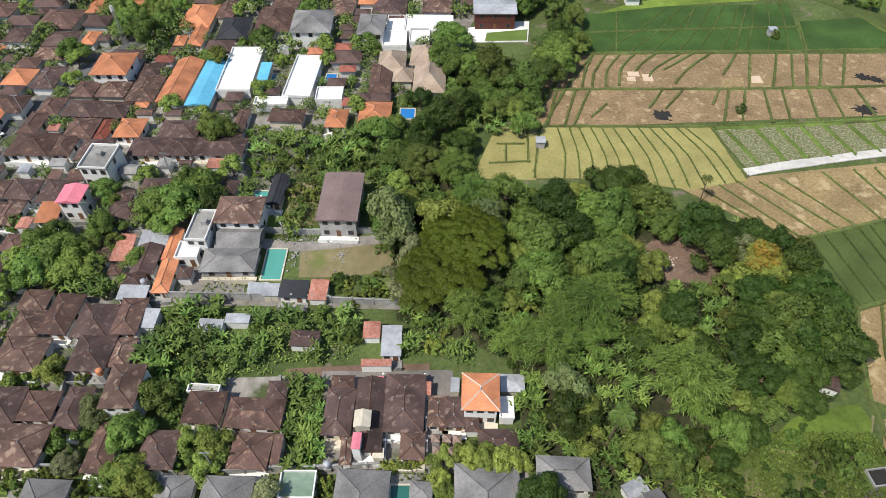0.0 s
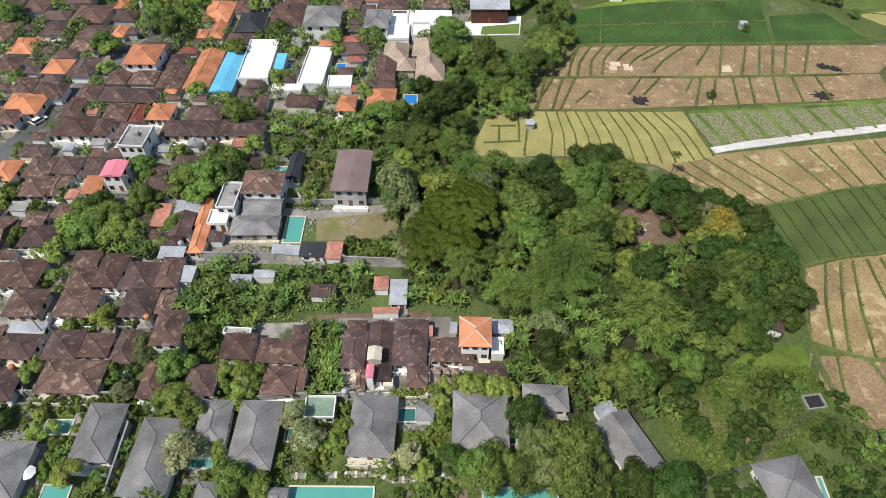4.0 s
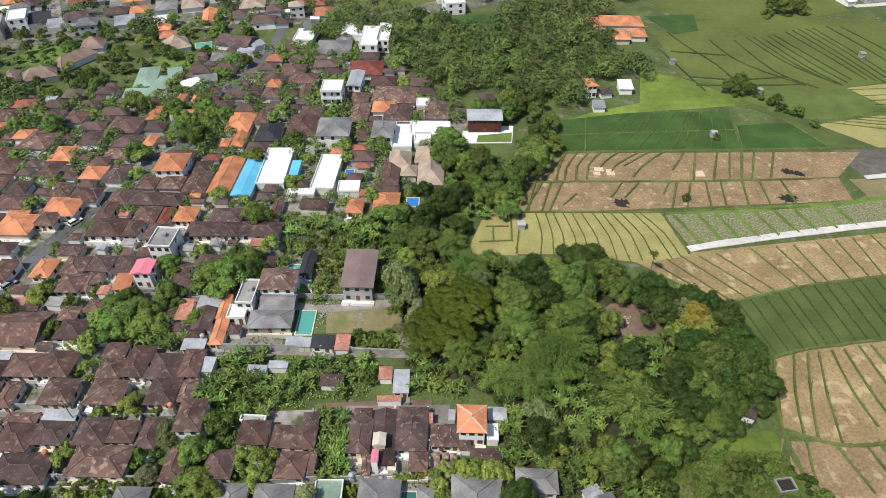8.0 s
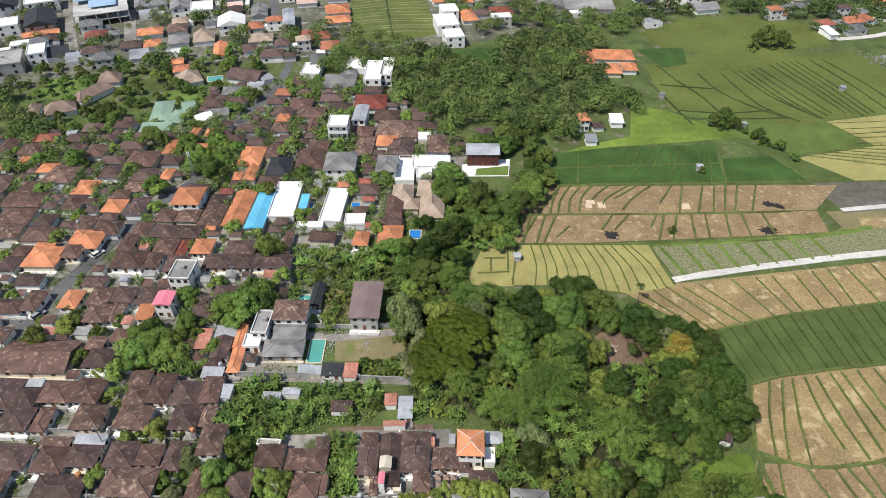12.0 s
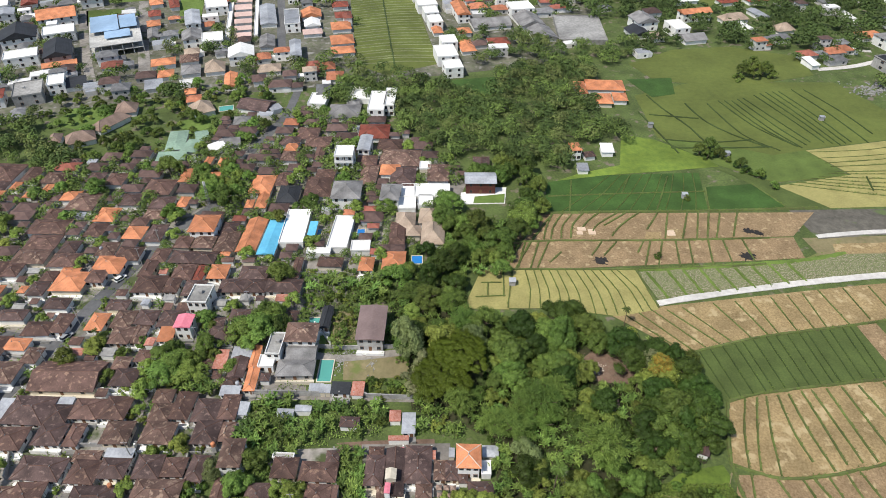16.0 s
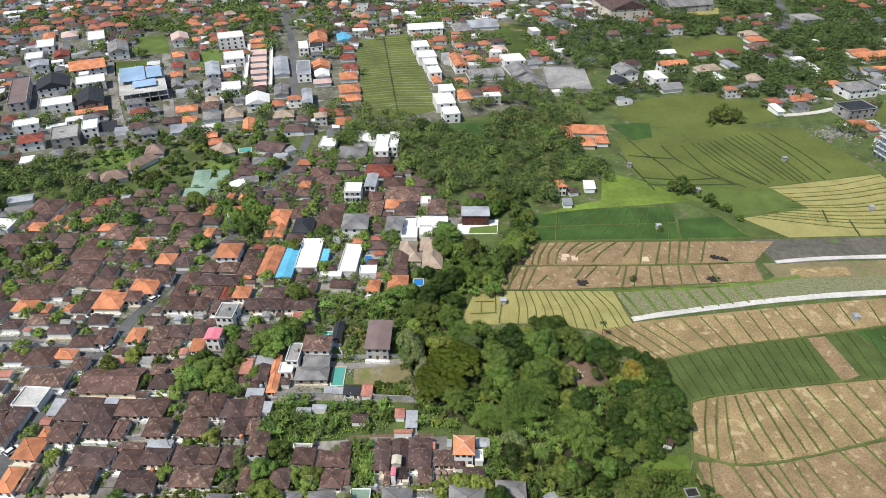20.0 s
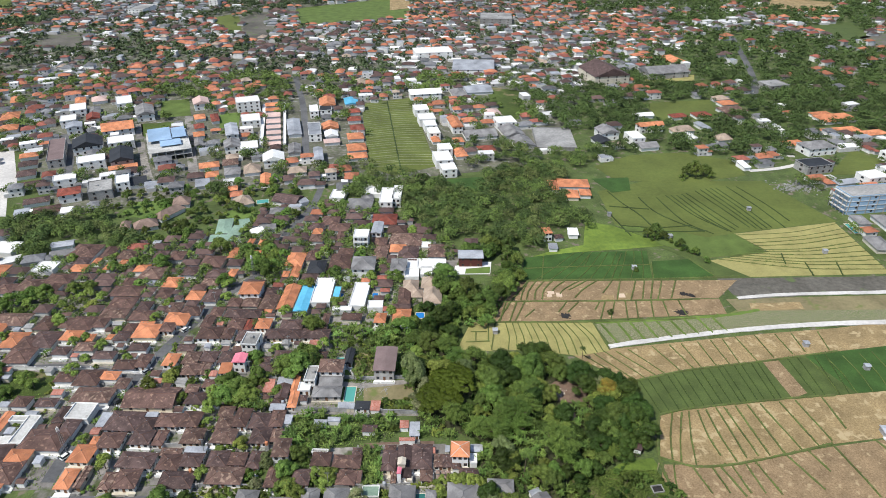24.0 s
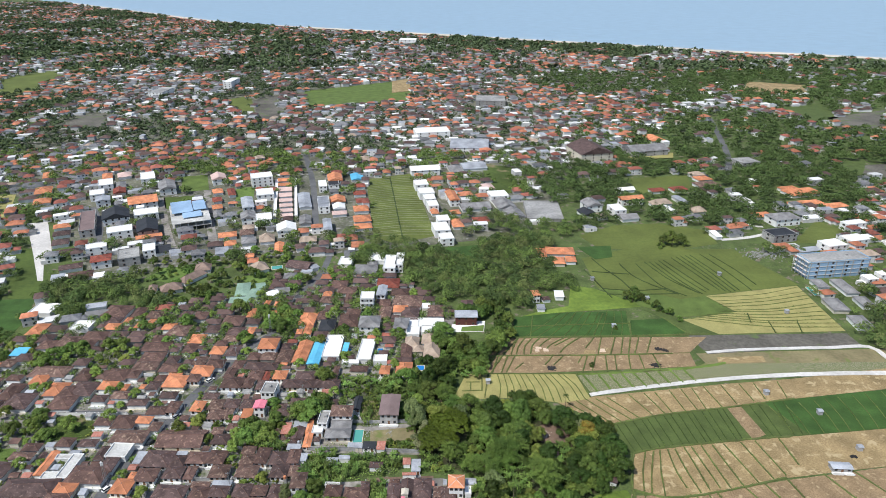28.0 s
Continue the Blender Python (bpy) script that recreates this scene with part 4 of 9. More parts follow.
def parasol(x, y):
    ob = empty("parasol", x, y)
    tagged(ob, "open white parasol on a villa terrace", "parasol")
    V, F = [], []
    rod(V, F, (0, 0, 0), (0, 0, 2.6), 0.04)
    raw("pole", V, F, "steel", ob)
    V, F = [(0, 0, 2.7)], []
    V += [(1.3 * math.cos(k * math.pi / 4), 1.3 * math.sin(k * math.pi / 4), 2.2) for k in range(8)]
    F = [(0, 1 + k, 1 + (k + 1) % 8) for k in range(8)]
    raw("canopy", V, F, "white", ob)


def frame_building(x, y, w, d, storeys, h=3.2, rot=0.0):
    """An unfinished concrete frame: slabs on columns, with sheet-metal roofs on top."""
    ob = empty("unfinished_building", x, y, 0, rot)
    take(x, y, w, d)
    tagged(ob, "unfinished concrete building with open floors and blue sheet roofs", "building")
    for s in range(1, storeys + 1):
        box("floor_slab", (-w / 2, -d / 2, s * h - 0.3, w / 2, d / 2, s * h), "palecrete", ob)
        for i in range(6):
            for j in range(3):
                u, v = -w / 2 + 0.3 + i * (w - 0.6) / 5, -d / 2 + 0.3 + j * (d - 0.6) / 2
                box("column", (u - 0.2, v - 0.2, (s - 1) * h - (0.2 if s == 1 else 0), u + 0.2, v + 0.2, s * h - 0.3), "palecrete", ob)
        box("inner_wall", (-w / 2 + 1, -d / 6, (s - 1) * h, w / 2 - 1, d / 2 - 1, s * h - 0.3), "concrete", ob)
    top = storeys * h
    for a, e, c, g, z in ((-0.45, 0.1, -0.1, 0.48, 2.2), (0.12, 0.46, 0.0, 0.46, 1.6), (-0.2, 0.3, -0.32, -0.08, 1.2)):
        V = [(a * w, c * d, top + z), (e * w, c * d, top + z), (e * w, g * d, top + z + 0.7), (a * w, g * d, top + z + 0.7)]
        V += [(p, q, r - 0.1) for p, q, r in V]
        raw("sheet_roof", V, [(0, 1, 2, 3), (7, 6, 5, 4), (0, 4, 5, 1), (1, 5, 6, 2), (2, 6, 7, 3), (3, 7, 4, 0)], "bluesheet", ob)
        for u in (a, e):
            for v in (c, g):
                box("roof_post", (u * w - 0.08, v * d - 0.08, top, u * w + 0.08, v * d + 0.08, top + z - 0.05), "steel", ob)


M["bluesheet"] = material("pale_blue_sheet_metal", (0.30, 0.42, 0.56), (0.25, 0.36, 0.5), 0.6, 0.55, 0.1, stain=0.25)


def rubble(name, x, y, w, d, n, mat, label, size=0.3, seed=1):
    """Loose broken pieces strewn over the ground, joined."""
    rng = random.Random(seed)
    V, F = [], []
    for _ in range(n):
        u, v, s = x + rng.gauss(0, w / 3), y + rng.gauss(0, d / 3), size * rng.uniform(0.4, 1.5)
        add_box(V, F, u, v, 0.05, u + s * rng.uniform(0.6, 1.8), v + s, 0.15 + s * rng.uniform(0.2, 0.7))
    tagged(raw(name, V, F, mat), label, "debris", "", "stuff")


def stepping_path(pts, width, n):
    """A grey garden path with pale stepping slabs across it."""
    ob = ribbon("garden_path", pts, width, 0.11, "stone", "curved grey stone garden path with stepping slabs", category="path")
    for k in range(n):
        p, q = along(pts, (k + 0.4) / n), along(pts, (k + 0.6) / n)
        d = (q - p).normalized()
        m = p.lerp(q, 0.5)
        V, F = [], []
        add_box(V, F, -0.22, -width * 0.55, 0, 0.22, width * 0.55, 0.09)
        slab = raw("slab", V, F, "cream", ob)
        slab.matrix_basis = pose(m.x, m.y, 0.11, 0, 0, math.degrees(math.atan2(d.y, d.x)))


def water_tank(x, y, h, mat):
    """A round plastic tank with a domed lid on a masonry stand."""
    ob = empty("water_tank", x, y)
    word = "orange" if mat == "orange" else "grey"
    tagged(ob, f"round {word} plastic water tank on a masonry stand", "tank", "water tanks")
    box("stand", (-0.55, -0.55, -0.1, 0.55, 0.55, h), "concrete", ob)
    for name, rings in (("tank_body", ((0.55, 0.0), (0.58, 0.1), (0.58, 1.1), (0.5, 1.2))), ("lid", ((0.5, 1.2), (0.36, 1.34), (0.16, 1.4)))):
        V, F, n = [], [], 14
        for r, z in rings:
            V += [(r * math.cos(2 * math.pi * k / n), r * math.sin(2 * math.pi * k / n), h + z) for k in range(n)]
        for i in range(len(rings) - 1):
            F += [(i * n + k, i * n + (k + 1) % n, (i + 1) * n + (k + 1) % n, (i + 1) * n + k) for k in range(n)]
        F.append(tuple(range((len(rings) - 1) * n, len(rings) * n)))
        raw(name, V, F, mat, ob)
    return ob


def car(x, y, turn, paint, word):
    """A small parked car: lower body, cabin, windows and wheels."""
    ob = empty("car", x, y, 0.1, turn)
    tagged(ob, f"small {word} car parked on the village road", "car", "parked cars")
    V = [(-2.0, -0.8, 0.28), (2.0, -0.8, 0.28), (2.0, 0.8, 0.28), (-2.0, 0.8, 0.28), (-2.05, -0.82, 0.85), (2.0, -0.82, 0.72), (2.0, 0.82, 0.72), (-2.05, 0.82, 0.85)]
    F = [(3, 2, 1, 0), (4, 5, 6, 7), (0, 1, 5, 4), (1, 2, 6, 5), (2, 3, 7, 6), (3, 0, 4, 7)]
    raw("body", V, F, paint, ob)
    V = [(-1.9, -0.76, 0.83), (1.1, -0.76, 0.76), (1.1, 0.76, 0.76), (-1.9, 0.76, 0.83), (-1.6, -0.6, 1.38), (0.35, -0.6, 1.4), (0.35, 0.6, 1.4), (-1.6, 0.6, 1.38)]
    raw("cabin_glass", V, F, "glass", ob)
    box("car_roof", (-1.58, -0.6, 1.37, 0.34, 0.6, 1.45), paint, ob)
    for u in (-1.3, 1.3):
        for v in (-0.78, 0.78):
            n = 12
            V = [(u + 0.31 * math.cos(2 * math.pi * k / n), v + s, 0.31 + 0.31 * math.sin(2 * math.pi * k / n)) for s in (-0.1, 0.1) for k in range(n)]
            F = [(k, (k + 1) % n, n + (k + 1) % n, n + k) for k in range(n)] + [tuple(range(n)), tuple(range(n, 2 * n))]
            raw("wheel", V, F, "tyre", ob)
    return ob

# ---- ground, water and coast ----
COAST = [(-3600.0, 4700.0), (-1856.6, 3365.9), (-1178.2, 2679.6), (-706.9, 2221.5), (-305.8, 1994.8), (-0.8, 1837.8), (235.5, 1702.5), (425.2, 1607.6), (643.2, 1482.4), (901.2, 1375.2), (2200.0, 700.0), (3500.0, -100.0)]
sheet("ground", COAST + [(3500, -900), (-3600, -900)], 0.0, "ground", "wide flat ground of mixed soil and grass", 2.0)
sheet("sea_water", [(-6000, 4700)] + COAST + [(3500, -900), (6500, -900), (6500, 7000), (-6000, 7000)], -0.6, "sea", "calm grey-blue sea beyond the beach", 1.0, "sea")
ribbon("beach", COAST[1:-1], 34.0, 0.3, "sand", "narrow strip of pale sand and white surf", category="beach")

M["townsoil"] = material("dusty_town_ground", (0.17, 0.155, 0.13), (0.085, 0.10, 0.05), 0.35, 0.95, 0.3, 3.0, stain=0.4, spot=(0.25, 0.24, 0.225), spot_at=0.58, big=0.6)
sheet("town_ground", [(-700, 1500), (-420, 560), (-300, 470), (-215, 355), (-150, 385), (-60, 400), (60, 430), (95, 520), (190, 780), (480, 1250), (0, 1700)], 0.03, "townsoil", "dusty ground of yards and lanes between the houses of the town")

# ---- fields ----
sheet("ripe_field", [(11.1, 258.2), (21.8, 258.3), (19.3, 239.1), (4.8, 239.6)], 0.12, "ripe", "small plot of yellow ripening rice", category="field")
sheet("ripe_field", [(22.1, 258.3), (63.4, 258.7), (66.7, 239.5), (53.6, 236.3), (32.6, 239.8), (19.3, 239.7)], 0.12, "ripe", "plot of yellow ripening rice with curved bunds", category="field")
sheet("harvested_field", [(34.2, 290.6), (138.6, 292.2), (124.6, 277.4), (22.7, 273.4)], 0.10, "stubbledark", "harvested rice field of brown stubble", category="field")
sheet("harvested_field", [(22.7, 273.4), (124.4, 276.7), (123.7, 265.0), (34.5, 258.6), (16.3, 258.7)], 0.11, "stubbledark", "harvested rice field of brown stubble", category="field")
sheet("seedbed_field", [(64.0, 257.5), (122.1, 264.0), (139.4, 268.0), (219.7, 269.8), (213.6, 260.1), (163.8, 258.4), (99.2, 249.1), (67.9, 243.3)], 0.07, "seedbed", "patchy seedbed field of weeds and pale soil", category="field")
sheet("weedy_field", [(127.5, 276.4), (226.9, 281.2), (219.3, 269.2), (139.2, 267.3), (122.1, 264.0), (129.1, 267.9)], 0.08, "drygrass", "weedy strip of green and bare soil", category="field")
sheet("tilled_field", [(129.6, 293.5), (214.3, 296.0), (215.4, 284.8), (133.0, 275.7)], 0.09, "blacksoil", "dark tilled soil beside a pale track", category="field")
sheet("bare_soil", [(136.7, 273.0), (160.0, 274.1), (159.4, 268.7), (135.4, 267.3)], 0.13, "stubble", "bare orange-brown soil patch", category="field")
sheet("harvested_field", [(51.5, 236.4), (66.7, 240.6), (132.2, 250.7), (165.2, 254.8), (221.4, 264.7), (220.9, 249.5), (156.7, 239.3), (125.4, 233.3), (96.7, 228.4), (70.6, 220.4)], 0.1, "stubble", "harvested tan rice field under a pale track", category="field")
sheet("green_rice_field", [(70.8, 221.0), (96.6, 228.1), (125.3, 233.0), (156.5, 239.0), (220.7, 249.2), (209.6, 222.0), (142.7, 214.0), (125.5, 212.2), (89.3, 207.4), (75.0, 203.8)], 0.11, "rice", "green rice field with darker rows", category="field")
sheet("dark_rice_field", [(143.8, 236.9), (156.5, 239.0), (220.7, 249.2), (209.6, 222.0), (153.0, 215.3)], 0.125, "ricedark", "dense dark green rice field", category="field")
sheet("fallow_strip", [(125.6, 232.6), (132.2, 233.7), (134.7, 215.1), (128.0, 212.3)], 0.13, "stubbledark", "narrow fallow strip of brown soil between green rice", category="field")
sheet("harvested_field", [(76.5, 203.4), (89.2, 207.2), (125.4, 211.9), (142.6, 213.7), (209.4, 221.7), (211.8, 202.6), (129.5, 190.1), (112.7, 185.8), (96.5, 182.2), (84.0, 180.7), (76.8, 182.1), (71.3, 184.4)], 0.1, "stubble", "large harvested tan rice field with dark bunds", category="field")
sheet("harvested_field", [(71.7, 181.4), (90.0, 181.2), (131.1, 189.3), (173.6, 196.3), (230.6, 205.9), (233.6, 183.3), (182.5, 162.4), (110.1, 147.2), (88.0, 157.0), (79.2, 163.6), (73.8, 167.6), (70.4, 172.4), (69.6, 176.9)], 0.09, "stubbledark", "harvested tan rice field near a small barn", category="field")
sheet("dark_rice_field", [(40.1, 312.4), (64.2, 317.6), (103.2, 319.8), (98.8, 293.4), (36.0, 290.9)], 0.1, "ricedark", "dark green rice field in the distance", category="field")
sheet("dark_rice_field", [(103.0, 309.2), (122.1, 311.4), (129.3, 295.7), (99.6, 293.4)], 0.11, "ricedark", "dark green rice field in the distance", category="field")
sheet("bright_field", [(77.8, 351.8), (91.8, 346.8), (110.3, 330.1), (113.2, 324.7), (90.6, 321.1), (64.2, 317.6), (42.2, 312.4), (53.7, 318.8), (72.0, 325.5)], 0.09, "ricelight", "bright yellow-green weedy field", category="field")
sheet("green_rice_field", [(92.4, 390.6), (125.5, 406.4), (198.8, 406.6), (217.3, 352.2), (155.4, 338.7), (163.7, 317.9), (132.0, 312.6), (113.4, 325.6), (93.5, 349.3)], 0.06, "ricemid", "wide green rice field with dark bund lines", category="field")
sheet("fresh_rice_field", [(93.3, 348.3), (118.4, 343.4), (139.1, 333.9), (155.2, 338.2), (163.9, 318.3), (132.1, 313.1), (113.4, 325.6)], 0.085, "ricefresh", "bright green rice plot beside a hedge", category="field")
sheet("dark_rice_field", [(92.6, 409.5), (116.3, 411.5), (113.1, 392.5), (100.8, 388.9)], 0.15, "ricedark", "dark green rice plot below far houses", category="field")
sheet("green_rice_field", [(109.1, 325.6), (132.0, 312.6), (145.5, 295.8), (129.3, 295.7), (122.1, 311.4)], 0.08, "rice", "green strip of rice beside a hedge", category="field")
sheet("ripe_field", [(155.0, 337.8), (215.6, 351.2), (215.2, 298.3), (146.2, 295.0), (131.8, 310.1), (165.5, 318.7)], 0.12, "ripe", "yellow ripening rice terrace in the distance", category="field")
sheet("green_rice_field", [(-1.3, 407.2), (23.8, 412.5), (28.0, 393.4), (10.1, 387.3)], 0.1, "ricedark", "dark green field edge", category="field")
sheet("pasture", [(98.0, 429.3), (127.1, 449.1), (160.2, 453.8), (193.6, 440.4), (192.2, 415.4), (152.6, 402.6), (107.4, 407.2)], 0.09, "ricemid", "pale green pasture by far houses", category="field")
sheet("long_rice_field", [(-69.7, 560.9), (-29.5, 578.2), (-5.3, 428.9), (-33.2, 414.5), (-49.4, 426.7)], 0.1, "ricemid", "long terraced green rice field between houses", category="field")
sheet("lawn", [(-259.6, 331.3), (-237.8, 333.7), (-228.7, 305.4), (-227.1, 286.1), (-235.7, 284.3)], 0.09, "ricedark", "green field beyond the village", category="field")
sheet("lawn", [(-295.7, 404.8), (-278.7, 404.9), (-252.2, 369.3), (-231.4, 350.8), (-235.3, 331.4), (-254.4, 333.7)], 0.08, "meadow", "grassy lot beside a dirt strip", category="field")
sheet("dirt_strip", [(-312.7, 451.7), (-298.6, 455.0), (-270.9, 409.7), (-256.9, 385.0), (-259.6, 380.2), (-246.4, 356.2), (-249.9, 356.2), (-275.9, 396.5)], 0.13, "lime", "pale dirt building strip", category="field")
sheet("lawn", [(-183.5, 359.4), (-180.3, 375.2), (-165.0, 377.7), (-159.9, 371.9), (-163.8, 358.5), (-168.9, 354.2)], 0.09, "lawn", "green lawn by thatched villas", category="field")
sheet("lawn", [(-125.8, 359.9), (-120.8, 366.5), (-110.5, 368.8), (-104.1, 361.1), (-103.8, 350.6), (-115.2, 349.5)], 0.09, "lawn", "round garden lawn with a pool", category="field")
sheet("vacant_lot", [(-167.0, 226.5), (-152.4, 225.2), (-142.0, 219.0), (-148.0, 211.9), (-163.0, 210.7)], 0.07, "meadow", "vacant grassy lot in the village", category="field")
sheet("vacant_lot", [(-183.5, 206.1), (-172.8, 206.1), (-165.2, 198.5), (-177.4, 194.3)], 0.07, "lawn", "grassy plot in the village", category="field")
sheet("far_field", [(-238.6, 568.3), (-217.9, 574.2), (-201.7, 530.6), (-224.4, 525.5)], 0.1, "ricefresh", "bright green far plot", category="field")
sheet("far_field", [(-211.7, 998.9), (-54.1, 1105.1), (-48.2, 917.8), (-147.8, 885.5), (-186.9, 872.6)], 0.1, "ricefresh", "green far field", category="field")
sheet("far_field", [(-269.9, 924.4), (-242.2, 967.8), (-198.0, 797.2), (-227.5, 792.8)], 0.1, "blacksoil", "grey far plot", category="field")
sheet("far_field", [(-307.5, 932.4), (-282.7, 961.5), (-243.8, 836.4), (-273.3, 836.2)], 0.1, "ricemid", "green far plot", category="field")
sheet("far_field", [(-738.6, 1099.1), (-700.4, 1203.3), (-644.9, 1119.3), (-627.5, 995.6), (-645.1, 949.9)], 0.1, "ricemid", "green far field", category="field")
sheet("far_field", [(-473.6, 823.5), (-425.6, 835.2), (-395.8, 752.0), (-442.6, 751.7)], 0.1, "blacksoil", "dark far field", category="field")
sheet("far_field", [(-372.5, 514.9), (-360.8, 517.9), (-333.6, 462.1), (-339.8, 458.1)], 0.1, "ripe", "yellow far plot", category="field")
sheet("far_field", [(-180.3, 535.9), (-164.6, 539.1), (-156.2, 501.7), (-170.2, 501.6)], 0.1, "lawn", "walled green plot", category="field")
sheet("far_field", [(-233.3, 510.8), (-209.6, 515.7), (-202.9, 487.9), (-221.0, 483.5)], 0.1, "meadow", "vacant green lot", category="field")
sheet("far_field", [(-84.6, 1085.9), (-57.6, 1112.8), (-49.3, 1000.2), (-77.2, 984.3)], 0.35, "stubble", "brown far plot", category="field")
sheet("far_field", [(503.4, 1091.0), (585.8, 1055.6), (548.8, 989.2), (460.3, 1004.3)], 0.1, "stubble", "tan far field", category="field")
sheet("far_field", [(191.6, 647.8), (238.1, 652.4), (230.8, 629.7), (184.2, 626.8)], 0.1, "ripe", "yellow far plot", category="field")
sheet("far_field", [(166.3, 564.6), (225.0, 574.0), (217.3, 532.5), (168.3, 522.2)], 0.1, "ricemid", "green far plot", category="field")
sheet("far_field", [(205.9, 629.6), (266.4, 638.3), (253.5, 613.7), (207.5, 609.6)], 0.1, "rice", "green far plot", category="field")
sheet("far_field", [(487.9, 818.9), (591.7, 865.8), (524.1, 757.7), (473.5, 767.0)], 0.1, "blacksoil", "dark far field", category="field")
sheet("far_field", [(452.7, 877.1), (535.7, 916.7), (502.5, 819.0), (447.2, 786.8)], 0.1, "rice", "green far field", category="field")
sheet("far_field", [(393.8, 621.1), (418.4, 621.2), (383.1, 567.9), (362.1, 567.8)], 0.1, "rice", "green far plot", category="field")
sheet("far_field", [(410.5, 608.0), (440.7, 614.7), (409.6, 565.7), (381.7, 565.6)], 0.1, "blacksoil", "grey far plot", category="field")
sheet("far_field", [(37.1, 612.6), (65.7, 599.9), (65.7, 531.8), (44.5, 512.0), (38.0, 564.0)], 0.1, "meadow", "green far lot", category="field")
sheet("far_field", [(284.8, 460.6), (295.1, 437.8), (267.0, 416.7), (245.6, 416.6)], 0.1, "ricemid", "striped green plot", category="field")
MEADOW = len(FIELDS)
sheet("meadow", [(40.5, 177.1), (51.3, 178.9), (68.4, 179.0), (70.8, 171.6), (67.6, 167.0), (57.9, 161.1), (45.7, 158.2), (39.7, 160.9), (37.3, 169.0)], 0.08, "meadow", "rough green meadow at the edge of the grove", category="field")
CLEARING = len(FIELDS)
sheet("clearing", [(37.0, 217.1), (42.6, 221.9), (49.2, 223.0), (56.6, 215.8), (55.8, 210.4), (50.3, 209.4), (40.3, 210.7)], 0.1, "soil", "bare reddish clearing littered with debris", category="field")
sheet("dry_lot", [(-30.7, 219.1), (-23.0, 220.2), (-12.9, 221.3), (-10.7, 212.2), (-22.6, 210.6), (-29.7, 210.5)], 0.08, "drygrass", "dry grassy lot with bare soil", category="field")

# ---- tracks, roads and stream ----
ribbon("limestone_track", [(66.9, 242.1), (82.4, 245.6), (99.1, 248.8), (129.4, 254.0), (163.5, 257.8), (189.7, 259.1), (212.5, 259.5), (254.9, 258.6)], 2.3, 0.3, "lime", "raised track of crushed white limestone across the fields", ends=3.4, category="track", wob=0.1)
ribbon("limestone_track", [(132.9, 277.1), (150.9, 279.6), (174.8, 281.1), (198.5, 281.9), (218.4, 282.6), (221.7, 270.8), (225.8, 258.6)], 1.9, 0.3, "lime", "raised track of crushed white limestone across the fields", ends=3.0, category="track", wob=0.1)
ribbon("road", [(-125.8, 173.5), (-125.5, 190.4), (-123.2, 201.8), (-120.0, 214.3), (-116.3, 225.3), (-114.4, 235.9), (-108.6, 254.6), (-103.9, 269.0), (-98.0, 281.8), (-88.1, 297.9)], 4.6, 0.1, "asphalt", "narrow worn asphalt village road", category="road")
ribbon("road", [(-85.5, 334.2), (-78.9, 359.0), (-76.4, 372.6), (-75.8, 399.3)], 4.0, 0.1, "asphalt", "narrow asphalt lane between far houses", category="road")
ribbon("alley", [(-204.1, 230.3), (-171.4, 228.5), (-143.3, 228.6), (-118.1, 223.6)], 3.0, 0.09, "asphalt", "narrow paved alley between compounds", category="alley")
ribbon("alley", [(-103.6, 188.6), (-83.3, 188.7), (-67.4, 189.3), (-59.6, 190.0)], 1.6, 0.09, "yard", "narrow paved alley between houses", category="alley")
ribbon("alley", [(-123.0, 167.2), (-104.0, 167.4), (-86.0, 167.6)], 2.2, 0.09, "asphalt", "narrow paved alley at the edge of the compounds", category="alley")
sheet("village_yard", [(-128.0, 170.5), (-86.0, 172.6), (-86.0, 156.0), (-128.0, 156.0)], 0.035, "yard", "trodden ground beside the village alley")
ribbon("alley", [(-57.8, 204.7), (-34.9, 204.4), (-8.8, 203.8)], 1.8, 0.09, "yard", "narrow paved alley behind a long wall", category="alley")
ribbon("alley", [(-28.6, 188.8), (-20.0, 189.5), (-3.5, 190.2)], 2.2, 0.09, "soil", "narrow earthen lane past the sheds", category="alley")
ribbon("alley", [(-38.6, 219.5), (-31.4, 218.5), (-13.6, 221.0)], 2.6, 0.09, "yard", "paved lane in front of the large grey house", category="alley")
ribbon("stream", [(66.0, 169.4), (63.0, 168.3), (61.5, 166.8), (56.8, 163.5), (51.7, 160.3), (47.0, 157.7), (43.3, 156.5), (40.0, 152.9)], 1.3, 0.12, "stream", "small muddy stream through the undergrowth", category="stream")
ribbon("footpath", [(51.5, 175.8), (55.2, 175.3), (59.7, 175.8), (63.3, 176.9), (68.2, 178.4), (70.2, 182.0)], 0.45, 0.13, "drygrass", "thin trodden footpath along the meadow", category="path")
ribbon("far_road", [(-238.4, 405.0), (-253.7, 443.1), (-280.6, 487.6)], 5, 0.1, "asphalt", "far asphalt lane", category="road")
ribbon("far_road", [(-185.0, 405.2), (-208.1, 450.8), (-234.9, 510.7)], 5, 0.1, "yard", "far paved lane", category="road")
ribbon("far_road", [(-160.8, 415.1), (-183.4, 475.1), (-203.4, 530.6)], 6, 0.1, "yard", "far dirt lane", category="road")
ribbon("far_road", [(-94.1, 443.7), (-116.4, 552.1), (-143.8, 653.3)], 5, 0.1, "asphalt", "far asphalt lane", category="road")
ribbon("far_road", [(337.7, 817.9), (294.6, 655.7), (264.7, 576.6)], 6, 0.1, "asphalt", "far asphalt lane among trees", category="road")
ribbon("far_road", [(195.3, 436.1), (218.1, 449.4), (238.3, 447.3)], 3, 0.2, "lime", "pale concrete wall line of an empty plot", category="wall")
